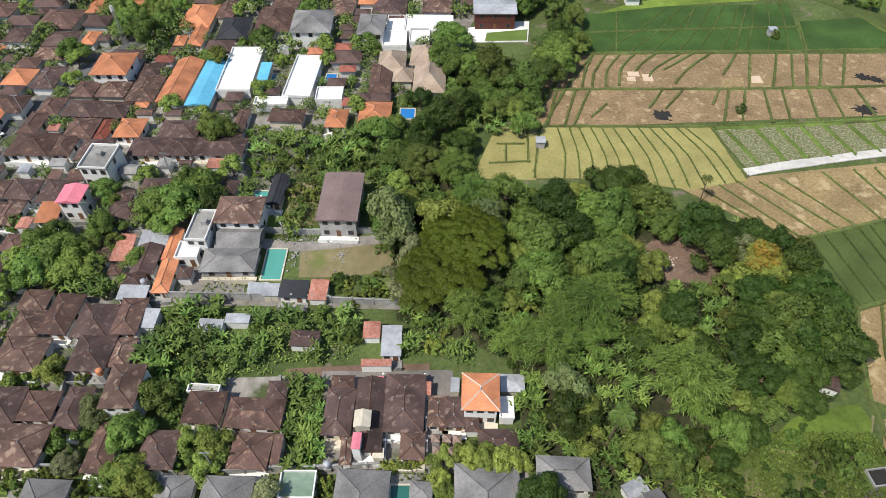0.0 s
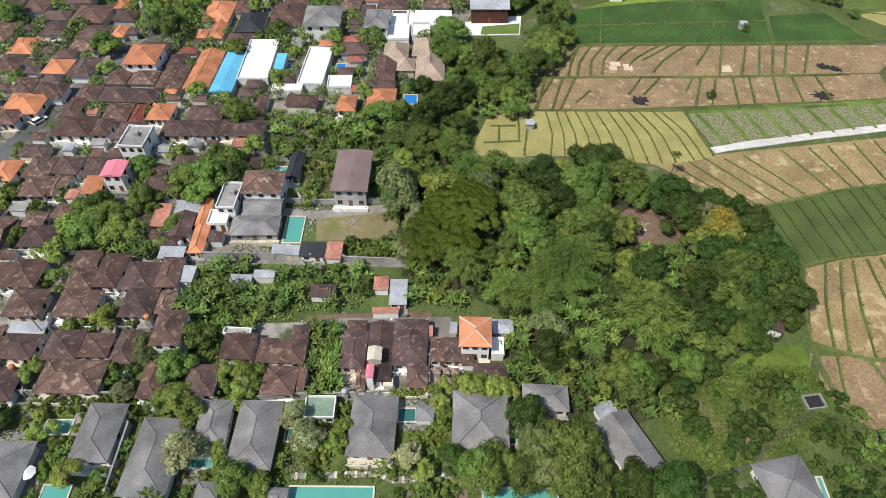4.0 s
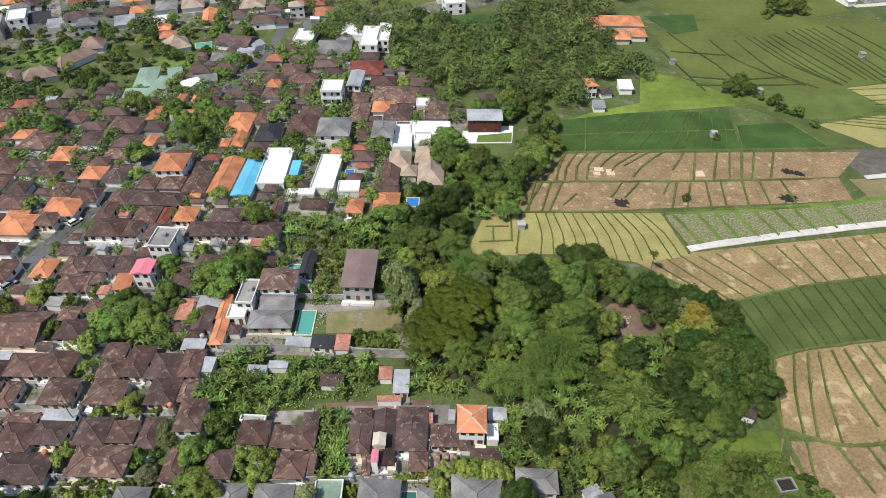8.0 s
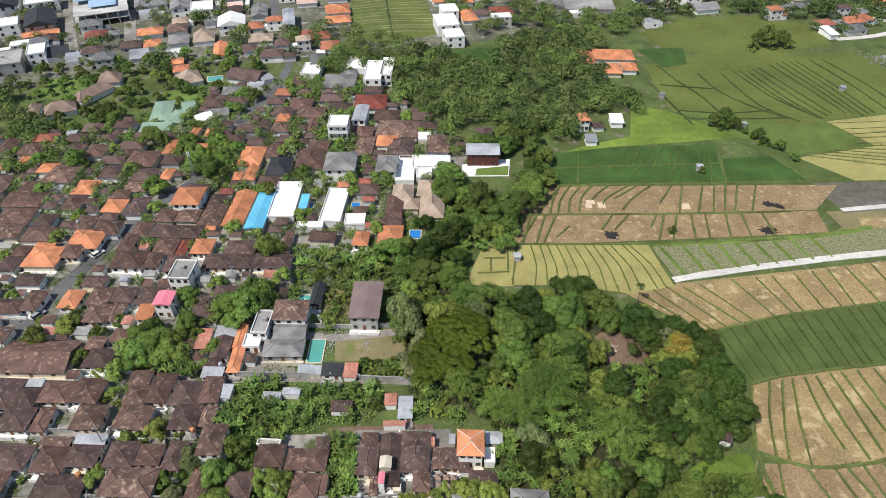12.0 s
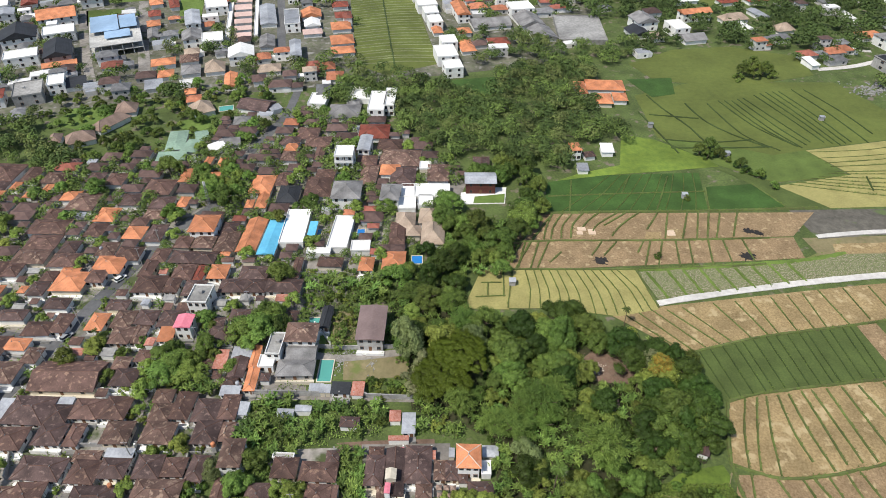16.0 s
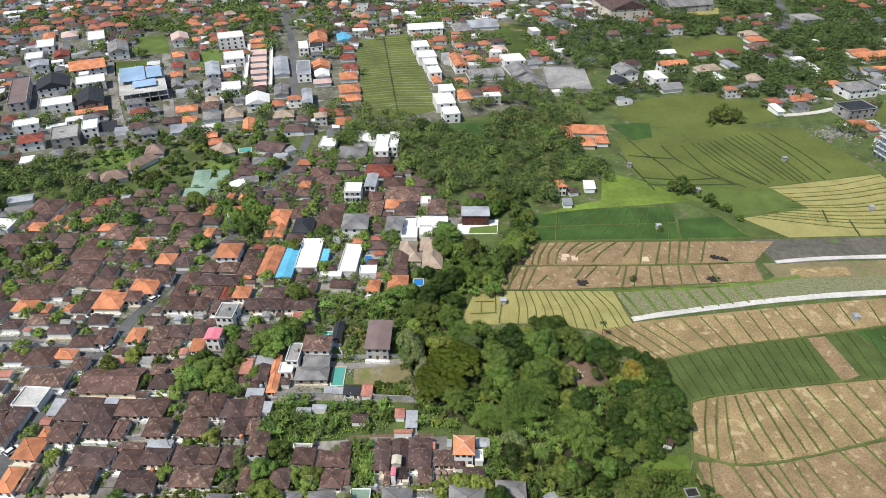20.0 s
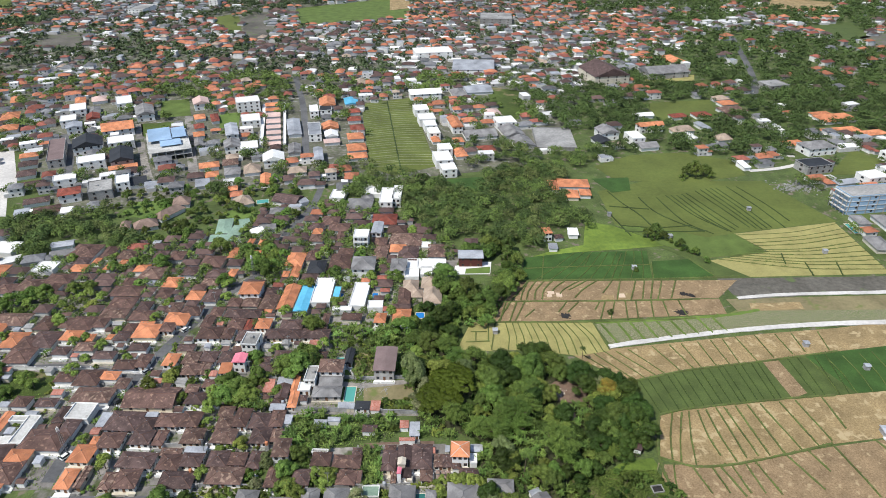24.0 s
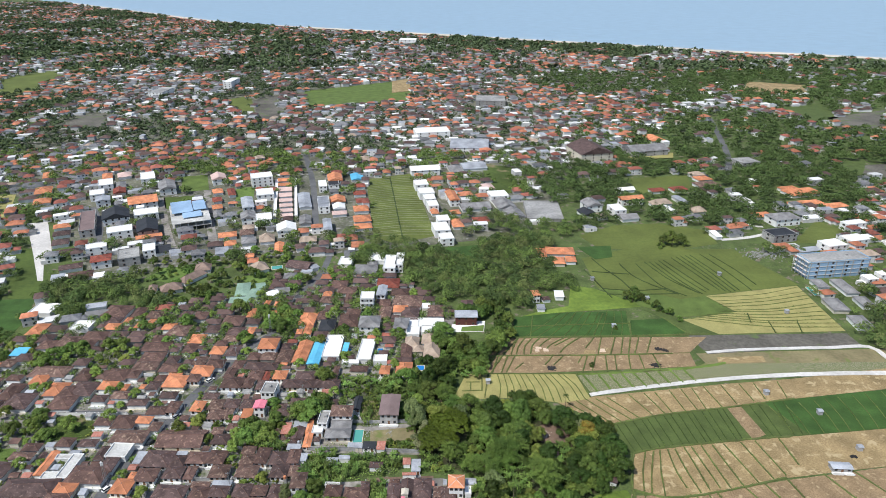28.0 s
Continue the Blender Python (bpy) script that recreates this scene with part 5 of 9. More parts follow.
ribbon("far_road", [(197.0, 422.4), (221.3, 427.7), (255.6, 444.0)], 3.5, 0.2, "lime", "pale concrete lane of an empty plot", category="road")

# ---- houses of the compound by the grey lane ----
house(-43.0, 223.9, 9.6, 7.8, "brown", 2, wall="white")
house(-49.9, 219.7, 4.0, 8.0, "concrete", 2, kind="flat", wall="white")
house(-42.5, 219.0, 9.0, 6.8, "grey", kind="gable", wall="wallgrey")
house(-43.2, 212.9, 10.9, 6.2, "grey", wall="wallgrey")
house(-55.8, 217.3, 2.8, 8.3, "orange", kind="gable", wall="white")
house(-54.9, 209.6, 3.4, 9.5, "orange", wall="white")
house(-51.3, 209.8, 2.8, 3.0, "brown")
house(-59.6, 212.9, 4.8, 7.5, "brown", kind="gable")
house(-60.8, 208.0, 4.5, 3.4, "brown")
house(-59.7, 204.9, 5.6, 3.3, "metal", kind="lean")
house(-59.8, 218.4, 5.8, 4.5, "metal", kind="lean")
house(-65.4, 218.6, 3.5, 2.4, "rust", kind="lean")
house(-65.2, 215.2, 3.7, 5.1, "rust", kind="lean")
house(-69.7, 214.5, 5.2, 4.2, "brown")
house(-65.0, 210.5, 2.7, 2.9, "brown")
house(-88.0, 217.3, 4.7, 4.8, "brown")
house(-93.2, 214.3, 4.9, 4.8, "brown")
house(-90.2, 209.2, 7.3, 6.6, "brown")
house(-84.3, 217.9, 2.4, 3.7, "metal", kind="lean")
house(-36.4, 206.2, 3.9, 2.5, "metal", kind="lean")
house(-99.9, 210.8, 3.0, 9.4, "brown", wall="white")
sheet("lawn", [(-73.2, 213.7), (-67.7, 213.8), (-67.2, 210.7), (-72.5, 210.6)], 0.13, "lawn", "bright green walled lawn", category="lawn")
house(-51.9, 215.2, 4.3, 4.1, "white", 1, kind="flat", wall="white")

# ---- village houses ----
house(-134.1, 220.1, 9.7, 9.0, "brown")
house(-123.5, 227.6, 8.8, 5.9, "brown")
house(-117.6, 230.0, 5.6, 8.2, "brown")
house(-128.2, 210.8, 14.5, 8.0, "brown")
house(-134.8, 201.4, 4.2, 8.0, "brown")
house(-129.0, 194.7, 5.8, 7.9, "brown")
house(-111.3, 197.9, 11.9, 9.3, "brown")
house(-102.8, 196.8, 6.0, 6.0, "brown")
house(-96.2, 198.4, 8.1, 6.8, "brown")
house(-88.5, 198.8, 7.3, 7.6, "brown")
house(-77.1, 202.6, 5.6, 5.2, "brown")
house(-76.1, 197.6, 5.8, 5.8, "brown")
house(-70.9, 199.7, 5.6, 9.2, "brown")
house(-64.1, 198.2, 7.1, 7.6, "brown")
house(-58.4, 199.3, 5.0, 8.2, "brown")
house(-112.0, 189.1, 8.4, 7.2, "brown")
house(-102.2, 190.4, 7.6, 6.8, "brown")
house(-96.1, 190.6, 4.0, 7.1, "brown")
house(-85.1, 191.1, 7.5, 7.1, "brown")
house(-74.6, 191.1, 8.4, 6.9, "brown")
house(-62.3, 191.5, 6.8, 7.7, "brown")
house(-57.4, 191.8, 4.1, 6.1, "brown")
house(-90.2, 184.4, 7.2, 3.4, "brown")
house(-99.9, 180.6, 12.2, 6.7, "brown")
house(-88.8, 179.8, 7.5, 6.7, "brown")
house(-82.1, 180.8, 7.3, 5.8, "brown")
house(-73.6, 181.3, 6.8, 6.8, "brown")
house(-67.2, 181.2, 5.8, 5.5, "brown")
house(-61.7, 181.2, 4.5, 7.5, "brown")
house(-114.4, 174.0, 2.6, 8.6, "brown", kind="gable", rot=-1)
house(-84.1, 172.7, 11.0, 7.0, "brown")
house(-69.4, 174.5, 11.8, 7.1, "brown")
house(-99.8, 173.1, 7.6, 7.9, "brown")
house(-105.9, 172.6, 3.9, 7.0, "brown")
house(-54.3, 174.4, 4.5, 8.5, "brown")
house(-99.3, 231.8, 6.4, 7.6, "brown")
house(-92.5, 232.6, 6.7, 6.4, "brown")
house(-85.0, 232.0, 7.1, 7.3, "brown")
house(-97.5, 225.1, 6.8, 7.2, "brown")
house(-92.6, 226.1, 4.4, 8.0, "brown")
house(-67.8, 225.7, 8.0, 6.8, "brown")
house(-70.8, 231.0, 5.0, 4.1, "brown")
house(-64.1, 233.7, 6.5, 5.4, "brown")
house(-106.2, 209.4, 18.7, 10.8, "brown", kind="gable")
house(-120.2, 217.0, 5.1, 6.1, "brown")
house(-53.1, 183.4, 5.8, 8.2, "brown", 2)
house(-126.8, 221.3, 7.2, 4.9, "orange")
house(-118.7, 183.2, 7.5, 7.7, "orange")
house(-118.7, 173.0, 5.2, 8.2, "orange", rot=-1)
house(-117.0, 162.4, 6.6, 5.6, "grey", rot=-1)
house(-109.2, 162.6, 6.4, 5.6, "grey", rot=-1)
house(-93.8, 163.0, 6.4, 5.4, "brown", rot=-1)
house(-106.9, 230.6, 5.6, 7.5, "orange")
house(-117.4, 189.3, 3.0, 3.6, "orange")
house(-84.2, 225.8, 4.7, 5.8, "orange", kind="lean")
house(-79.0, 228.2, 5.2, 5.6, "pink", 2, kind="gable", wall="white")
house(-128.4, 202.4, 8.2, 7.6, "palecrete", kind="flat", wall="white")
house(-103.3, 200.9, 4.8, 3.0, "metal", kind="lean")
house(-118.7, 198.5, 3.7, 6.2, "metal", kind="lean")
house(-54.8, 199.0, 3.1, 4.1, "metal", kind="lean")
house(-82.3, 185.0, 7.3, 3.1, "metal", kind="lean")
house(-45.3, 173.9, 5.9, 6.5, "brown")
house(-40.1, 181.3, 6.4, 6.0, "brown")
house(-31.6, 180.2, 9.3, 5.5, "brown")
house(-28.8, 184.6, 3.4, 3.7, "brown")
house(-31.0, 173.9, 6.3, 6.1, "brown")
house(-18.0, 180.7, 4.8, 8.5, "brown")
house(-7.4, 182.4, 6.7, 10.6, "brown")
house(-1.9, 181.1, 3.3, 5.6, "brown")
house(-18.0, 186.1, 3.9, 3.0, "brown")
house(-16.2, 174.4, 1.8, 5.0, "brown")
house(-5.8, 175.2, 4.0, 4.9, "brown")
house(-13.0, 180.3, 4.8, 13.1, "brown", kind="gable")
house(-27.0, 174.2, 1.5, 4.8, "brown", kind="lean")
house(-41.1, 184.7, 5.2, 1.3, "concrete", kind="flat")
house(-25.8, 195.0, 5.2, 3.4, "brown")
house(-14.0, 196.9, 3.1, 3.4, "rust", kind="lean")
house(-12.7, 190.1, 5.3, 1.3, "rust", kind="lean")
house(-24.8, 205.8, 3.5, 4.6, "rust", kind="lean")
house(-10.3, 194.5, 3.6, 6.1, "metal", kind="lean")
house(-33.8, 205.8, 3.0, 2.8, "metal", kind="lean")
house(-43.3, 197.9, 4.5, 2.1, "metal", kind="lean")
house(-38.7, 199.2, 4.5, 2.0, "metal", kind="lean")
house(-29.5, 206.0, 5.4, 4.0, "black", kind="lean")
house(-13.7, 178.2, 2.7, 2.9, "cream", 2, kind="gable", wall="cream")
house(-12.2, 186.7, 2.2, 1.0, "pink", kind="lean")
house(-14.3, 174.5, 1.2, 2.7, "pink", 2, kind="gable", wall="white")
house(-11.1, 173.8, 1.8, 1.6, "cream", 1, kind="lean", wall="cream")
house(-2.2, 176.4, 1.2, 1.3, "darkthatch", 1, kind="hip", wall="wallgrey")
house(-0.4, 176.4, 1.1, 1.3, "darkthatch", 1, kind="hip", wall="wallgrey")
house(1.2, 176.2, 1.3, 1.5, "darkthatch", 1, kind="hip", wall="wallgrey")
house(-1.9, 174.4, 1.1, 1.4, "darkthatch", 1, kind="hip", wall="wallgrey")
house(0.1, 174.3, 1.1, 1.4, "darkthatch", 1, kind="hip", wall="wallgrey")
house(-3.8, 185.2, 1.4, 2.4, "rust", 1, kind="lean")
house(0.9, 185.9, 1.5, 2.6, "metal", 1, kind="lean")
house(3.6, 178.7, 2.2, 2.4, "brown", 1, kind="hip")
house(5.0, 182.9, 6.2, 6.8, "orange", 2, wall="white", ridge="paleridge")
house(9.3, 181.7, 2.2, 3.6, "white", kind="flat", wall="white")
house(0.7, 181.0, 3.7, 5.5, "brown")
house(3.7, 178.8, 2.2, 2.5, "brown")
house(7.8, 175.9, 6.3, 4.4, "brown")
house(10.6, 186.4, 4.1, 3.4, "metal")
house(31.4, 179.9, 2.3, 2.3, "brown", kind="gable")
sheet("yard", [(28.5, 182.0), (31.3, 182.2), (30.5, 179.0), (27.8, 178.8)], 0.1, "stone", "cracked paved yard of a forest hut", category="paving")
house(64.6, 187.4, 3.8, 2.8, "brown", kind="gable", wall="white", rot=65)
house(45.0, 201.4, 2.1, 2.8, "brown", kind="gable", wall="wallgrey")

# grey-roofed villas
house(-74.6, 156.8, 8.7, 10.0, "grey", wall="white")
house(-60.5, 163.6, 7.0, 10.9, "grey", wall="white")
house(-49.6, 159.3, 8.3, 14.0, "grey", wall="white")
house(-41.1, 165.5, 5.7, 8.7, "grey", wall="white")
house(-33.3, 163.4, 7.7, 12.8, "grey", wall="white")
house(-13.2, 165.2, 8.2, 11.6, "grey", wall="white")
house(-28.2, 152.8, 4.1, 3.1, "grey")
house(-39.4, 153.8, 3.8, 2.8, "grey")
house(5.6, 166.3, 9.9, 11.5, "grey", wall="white")
house(17.4, 170.8, 8.3, 5.3, "grey", wall="white")
house(-4.2, 167.9, 3.4, 3.1, "grey")
house(-22.9, 168.7, 5.2, 4.0, "green", kind="flat")
house(31.3, 161.0, 7.0, 13.8, "grey", kind="gable", wall="white", rot=26)
take(31.3, 161.0, 12.5, 15.0)
house(28.0, 168.6, 3.6, 2.8, "metal", kind="gable", wall="white", rot=26)
house(55.7, 155.4, 9.0, 8.7, "grey", wall="white", rot=12)
pool(-69.3, 165.5, 4.5, 2.5, "pool")
pool(-65.1, 153.8, 4.4, 2.5, "pool")
pool(-42.6, 159.3, 4.5, 2.0, "pool")
pool(-25.3, 164.4, 6.7, 2.3, "pooldark")
pool(-7.5, 168.3, 2.9, 2.4, "pooldark")
pool(-19.4, 154.1, 13.8, 2.1, "pool")
pool(10.9, 166.8, 1.8, 7.5, "pooldark")
pool(11.9, 154.3, 12.2, 1.8, "pool")
pool(62.3, 154.9, 0.7, 5.1, "pool")
pool(-35.1, 213.8, 3.8, 7.9, "pool")
pool(-41.5, 233.2, 3.1, 3.2, "pool")
pool(-31.8, 278.2, 2.7, 4.4, "poolblue")
pool(-10.8, 263.2, 3.5, 4.1, "poolblue")
pool(-47.1, 277.9, 1.7, 4.7, "poolblue")
pool(-106.8, 375.7, 6.6, 5.0, "pool", 15)
pool(-164.5, 356.4, 4.0, 3.2, "pool", 30)
pool(221.0, 343.9, 2.4, 10.8, "pool")

# grey compound and large house by the lane
house(-22.8, 228.0, 8.5, 14.4, "mauve", 2, kind="gable", wall="wallgrey", rot=-1)
house(-37.6, 233.4, 3.5, 9.2, "black", kind="gable")
house(-48.2, 234.1, 3.6, 4.4, "brown")

# houses farther into the village
house(-126.5, 285.8, 7.9, 8.8, "orange")
house(-112.2, 275.0, 7.4, 7.5, "orange")
house(-114.2, 257.3, 10.4, 9.4, "orange")
house(-105.4, 312.9, 5.1, 10.1, "orange")
house(-94.6, 310.9, 5.0, 9.1, "orange")
house(-101.2, 294.8, 4.1, 6.9, "orange")
house(-145.6, 298.0, 6.9, 6.4, "orange")
house(-176.1, 298.1, 7.6, 6.9, "orange")
house(-170.9, 305.4, 3.6, 5.7, "orange")
house(-162.9, 300.1, 3.4, 5.7, "orange")
house(-157.5, 303.8, 3.5, 5.4, "orange")
house(-123.5, 248.9, 10.7, 9.6, "orange")
house(-126.2, 253.9, 6.3, 4.6, "orange")
house(-153.4, 245.7, 8.0, 6.8, "orange")
house(-145.1, 244.8, 2.8, 5.0, "orange")
house(-137.5, 245.3, 2.7, 3.5, "orange")
house(-76.4, 254.1, 6.5, 7.3, "orange")
house(-77.0, 263.9, 3.7, 2.8, "orange")
house(-73.4, 306.6, 8.9, 13.1, "orange")
house(-71.3, 298.3, 4.4, 15.1, "orange")
house(-100.2, 324.6, 3.2, 6.5, "orange")
house(-94.0, 323.7, 3.8, 7.0, "orange")
house(-75.6, 293.7, 3.2, 5.3, "orange")
house(-87.2, 276.8, 9.6, 10.3, "orange", 2, wall="white")
house(-69.9, 273.7, 7.1, 19.1, "orange", kind="gable", wall="white")
house(-62.6, 273.4, 6.3, 21.2, "blue", kind="gable", wall="white")
house(-61.7, 299.8, 8.5, 11.8, "black")
house(-180.8, 314.8, 14.5, 12.8, "brown")
house(-168.0, 313.2, 6.5, 11.4, "brown")
house(-157.4, 310.6, 10.1, 8.3, "brown")
house(-141.3, 311.3, 6.7, 7.0, "brown")
house(-132.8, 309.9, 7.7, 8.7, "brown")
house(-180.4, 288.7, 12.0, 8.8, "brown")
house(-177.6, 304.3, 8.0, 7.7, "brown")
house(-146.9, 285.9, 6.0, 7.4, "brown")
house(-138.7, 294.1, 11.1, 11.4, "brown")
house(-121.4, 295.7, 8.1, 8.0, "brown")
house(-108.8, 293.7, 8.8, 8.0, "brown")
house(-113.4, 304.4, 11.2, 10.9, "brown")
house(-144.4, 278.5, 14.2, 8.9, "brown")
house(-126.7, 276.5, 6.9, 8.2, "brown")
house(-104.5, 274.8, 6.3, 10.1, "brown")
house(-142.4, 269.4, 11.5, 8.4, "brown")
house(-131.7, 266.9, 6.2, 6.7, "brown")
house(-142.7, 261.4, 11.8, 7.8, "brown")
house(-130.4, 259.7, 9.7, 7.3, "brown")
house(-152.8, 254.2, 10.5, 9.7, "brown")
house(-145.4, 254.6, 5.8, 7.1, "brown")
house(-118.2, 265.7, 6.7, 7.6, "brown")
house(-109.9, 263.2, 8.9, 7.5, "brown")
house(-116.1, 251.8, 6.9, 7.3, "brown")
house(-131.7, 251.5, 5.0, 5.2, "brown")
house(-132.4, 245.3, 5.7, 6.7, "brown")
house(-100.3, 255.7, 4.9, 8.9, "brown")
house(-98.6, 262.4, 5.7, 7.5, "brown")
house(-91.0, 261.6, 8.0, 6.7, "brown")
house(-83.1, 261.2, 8.1, 6.5, "brown")
house(-87.9, 253.8, 7.2, 7.9, "brown")
house(-97.1, 247.8, 10.0, 8.5, "brown")
house(-89.5, 247.5, 4.9, 7.6, "brown")
house(-82.1, 246.0, 7.0, 7.5, "brown")
house(-77.8, 270.4, 7.4, 11.8, "brown")
house(-93.0, 269.8, 6.0, 6.9, "brown")
house(-85.8, 270.1, 7.7, 7.5, "brown")
house(-78.9, 278.1, 6.3, 7.2, "brown")
house(-64.4, 253.5, 9.5, 7.0, "brown")
house(-50.8, 256.8, 3.0, 10.8, "brown")
house(-70.0, 247.2, 8.3, 6.7, "brown")
house(-62.6, 247.2, 7.3, 6.7, "brown")
house(-53.4, 247.3, 11.9, 6.7, "brown")
house(-179.4, 281.4, 5.6, 7.4, "brown")
house(-174.3, 277.1, 7.3, 4.1, "brown")
house(-108.6, 286.1, 8.7, 6.5, "brown")
house(-112.7, 281.7, 6.3, 5.3, "brown")
house(-82.6, 253.8, 3.5, 7.9, "red")
house(-118.6, 341.0, 8.2, 17.0, "green", rot=10)
house(-110.6, 336.4, 7.4, 11.0, "green", rot=-6)
house(-116.5, 327.2, 12.0, 6.4, "green", kind="lean", rot=4)
house(-109.2, 346.0, 6.0, 7.4, "green", rot=20)
house(-196.0, 321.4, 11.0, 6.4, "metal", kind="gable", rot=18)
house(-191.0, 312.4, 12.0, 6.8, "grey", kind="gable", rot=16)
house(-152.3, 370.8, 10.0, 9.7, "darkthatch", 1, kind="hip", rot=13, wall="white")
house(-154.5, 357.6, 17.6, 7.3, "darkthatch", 1, kind="hip", rot=60, wall="white")
house(-161.8, 342.7, 12.4, 8.8, "darkthatch", 1, kind="hip", rot=28, wall="white")
house(-172.5, 341.9, 5.3, 8.1, "darkthatch", 1, kind="hip", rot=15, wall="white")
house(-116.7, 371.6, 10.2, 11.5, "thatch", 1, kind="hip", rot=30, wall="white")
house(-94.7, 359.4, 7.8, 7.9, "grey", 1, kind="hip", rot=8, wall="white")
house(-100.2, 336.1, 7.1, 6.9, "white", 1, kind="gable", rot=40, wall="white")
house(-91.7, 375.1, 15.8, 11.7, "brown", 1, kind="gable", rot=-16, wall="white")
house(-82.2, 372.1, 5.8, 5.0, "metal", 1, kind="lean", rot=37, wall="white")
house(-95.1, 340.0, 9.0, 7.2, "grey", 1, kind="gable", rot=13, wall="white")
house(-77.6, 240.0, 6.1, 7.7, "concrete", 2, kind="flat", wall="white")

# white villa complex and its neighbours
house(-55.4, 279.1, 8.5, 19.7, "white", kind="flat", wall="white")
house(-38.4, 275.9, 6.9, 18.3, "white", kind="flat", wall="white")
house(-44.9, 265.3, 8.1, 2.9, "white", kind="flat", wall="white")
house(-30.6, 267.9, 6.5, 5.2, "white", kind="flat", wall="white")
house(-48.9, 275.8, 2.9, 10.6, "blue", kind="lean")
house(-15.7, 282.9, 7.4, 9.6, "thatch")
house(-6.7, 285.7, 8.4, 9.3, "thatch")
house(-5.5, 275.5, 8.4, 13.2, "thatch")
house(-12.5, 276.7, 5.3, 6.1, "thatch")
house(-18.2, 275.4, 5.7, 13.2, "brown")
house(12.6, 307.0, 12.5, 8.1, "metal", 2, kind="gable", wall="redwood")
sheet("villa_terrace", [(5.0, 304.2), (4.3, 296.5), (21.8, 297.0), (23.1, 308.0), (19.1, 308.0)], 0.35, "white", "white paved terrace of the red villa", category="terrace")
take(13.2, 301.4, 30, 16)
take(14.0, 290.5, 19, 12)
sheet("villa_lawn", [(10.3, 301.4), (9.6, 297.0), (21.6, 297.4), (22.2, 303.4)], 0.42, "lawn", "small trimmed villa lawn", category="lawn")
block = house(-42.5, 322.2, 7.4, 8.1, "white", 3, kind="flat", wall="white")
for k in range(1, 4):
    box("balcony_slab", (-3.7, -5.0, k * 2.9 - 0.25, 3.7, -4.08, k * 2.9 - 0.08), "white", block)
    box("balcony_rail", (-3.7, -5.05, k * 2.9 - 0.08, 3.7, -4.95, k * 2.9 + 0.75), "white", block)
for k in range(3):
    box("balcony_post", (-3.65 + k * 3.55, -5.0, -0.1, -3.45 + k * 3.55, -4.8, 8.45), "white", block)
house(-20.1, 327.1, 16.9, 13.2, "brown")
house(-33.9, 324.2, 8.6, 9.4, "brown")
house(-32.2, 313.9, 7.2, 14.8, "brown")
house(-18.2, 312.7, 10.2, 14.4, "brown")
house(-4.1, 315.4, 8.9, 12.9, "brown")
house(-25.2, 337.6, 10.6, 9.9, "brown")
house(-51.0, 305.0, 10.5, 14.5, "brown")
house(-49.6, 313.9, 7.9, 7.7, "brown")
house(-66.1, 310.4, 5.1, 10.0, "brown")
house(-62.3, 347.5, 9.9, 10.7, "brown")
house(-56.6, 340.1, 11.2, 8.8, "brown")
house(-68.9, 340.9, 9.1, 8.0, "brown")
house(-54.6, 331.0, 4.1, 11.2, "brown")
house(-66.6, 328.3, 7.5, 8.3, "brown")
house(13.6, 322.6, 7.0, 10.7, "brown")
house(-33.0, 349.5, 13.6, 13.0, "red")
house(-23.7, 317.8, 8.4, 8.3, "orange")
house(-67.4, 335.4, 5.4, 7.2, "orange")
house(-38.9, 298.6, 11.4, 12.5, "grey", 2)
house(-22.1, 297.1, 7.6, 11.2, "grey", 2)
house(-15.7, 294.1, 6.5, 7.5, "white", kind="flat")
house(-6.3, 302.4, 13.5, 8.4, "white", kind="flat")
house(-8.8, 295.9, 5.4, 6.9, "white", kind="flat")
house(-15.8, 302.3, 4.8, 8.4, "white", kind="flat")
house(-9.5, 320.8, 4.5, 5.3, "white", kind="flat")
house(-35.5, 334.4, 5.6, 12.9, "metal", 2, kind="gable")
house(-18.5, 260.2, 7.9, 9.6, "orange")
house(-27.6, 258.3, 5.1, 7.3, "orange")
house(-48.8, 368.9, 14.9, 13.6, "grey")
house(-45.6, 377.5, 6.4, 8.9, "grey")
house(-63.0, 381.2, 8.5, 11.5, "white", kind="flat")
house(-43.3, 387.5, 11.8, 13.0, "white", kind="flat")
house(-33.5, 373.4, 7.6, 19.3, "white", 2, kind="flat", wall="white")
house(-27.8, 377.5, 5.0, 17.9, "white", 2, kind="flat", wall="white")
house(66.0, 394.8, 5.8, 14.0, "orange")
house(78.7, 397.8, 19.2, 12.0, "orange")
house(75.2, 382.7, 8.5, 11.2, "orange")
house(83.6, 384.6, 7.0, 8.9, "orange")
house(53.7, 332.2, 4.5, 6.8, "orange", 2, wall="white", rot=8)
house(59.6, 331.0, 5.0, 4.6, "brown", wall="white", rot=12)
house(67.9, 335.1, 5.5, 6.9, "white", kind="lean", wall="white")
house(55.3, 320.5, 4.7, 5.3, "metal", kind="lean")

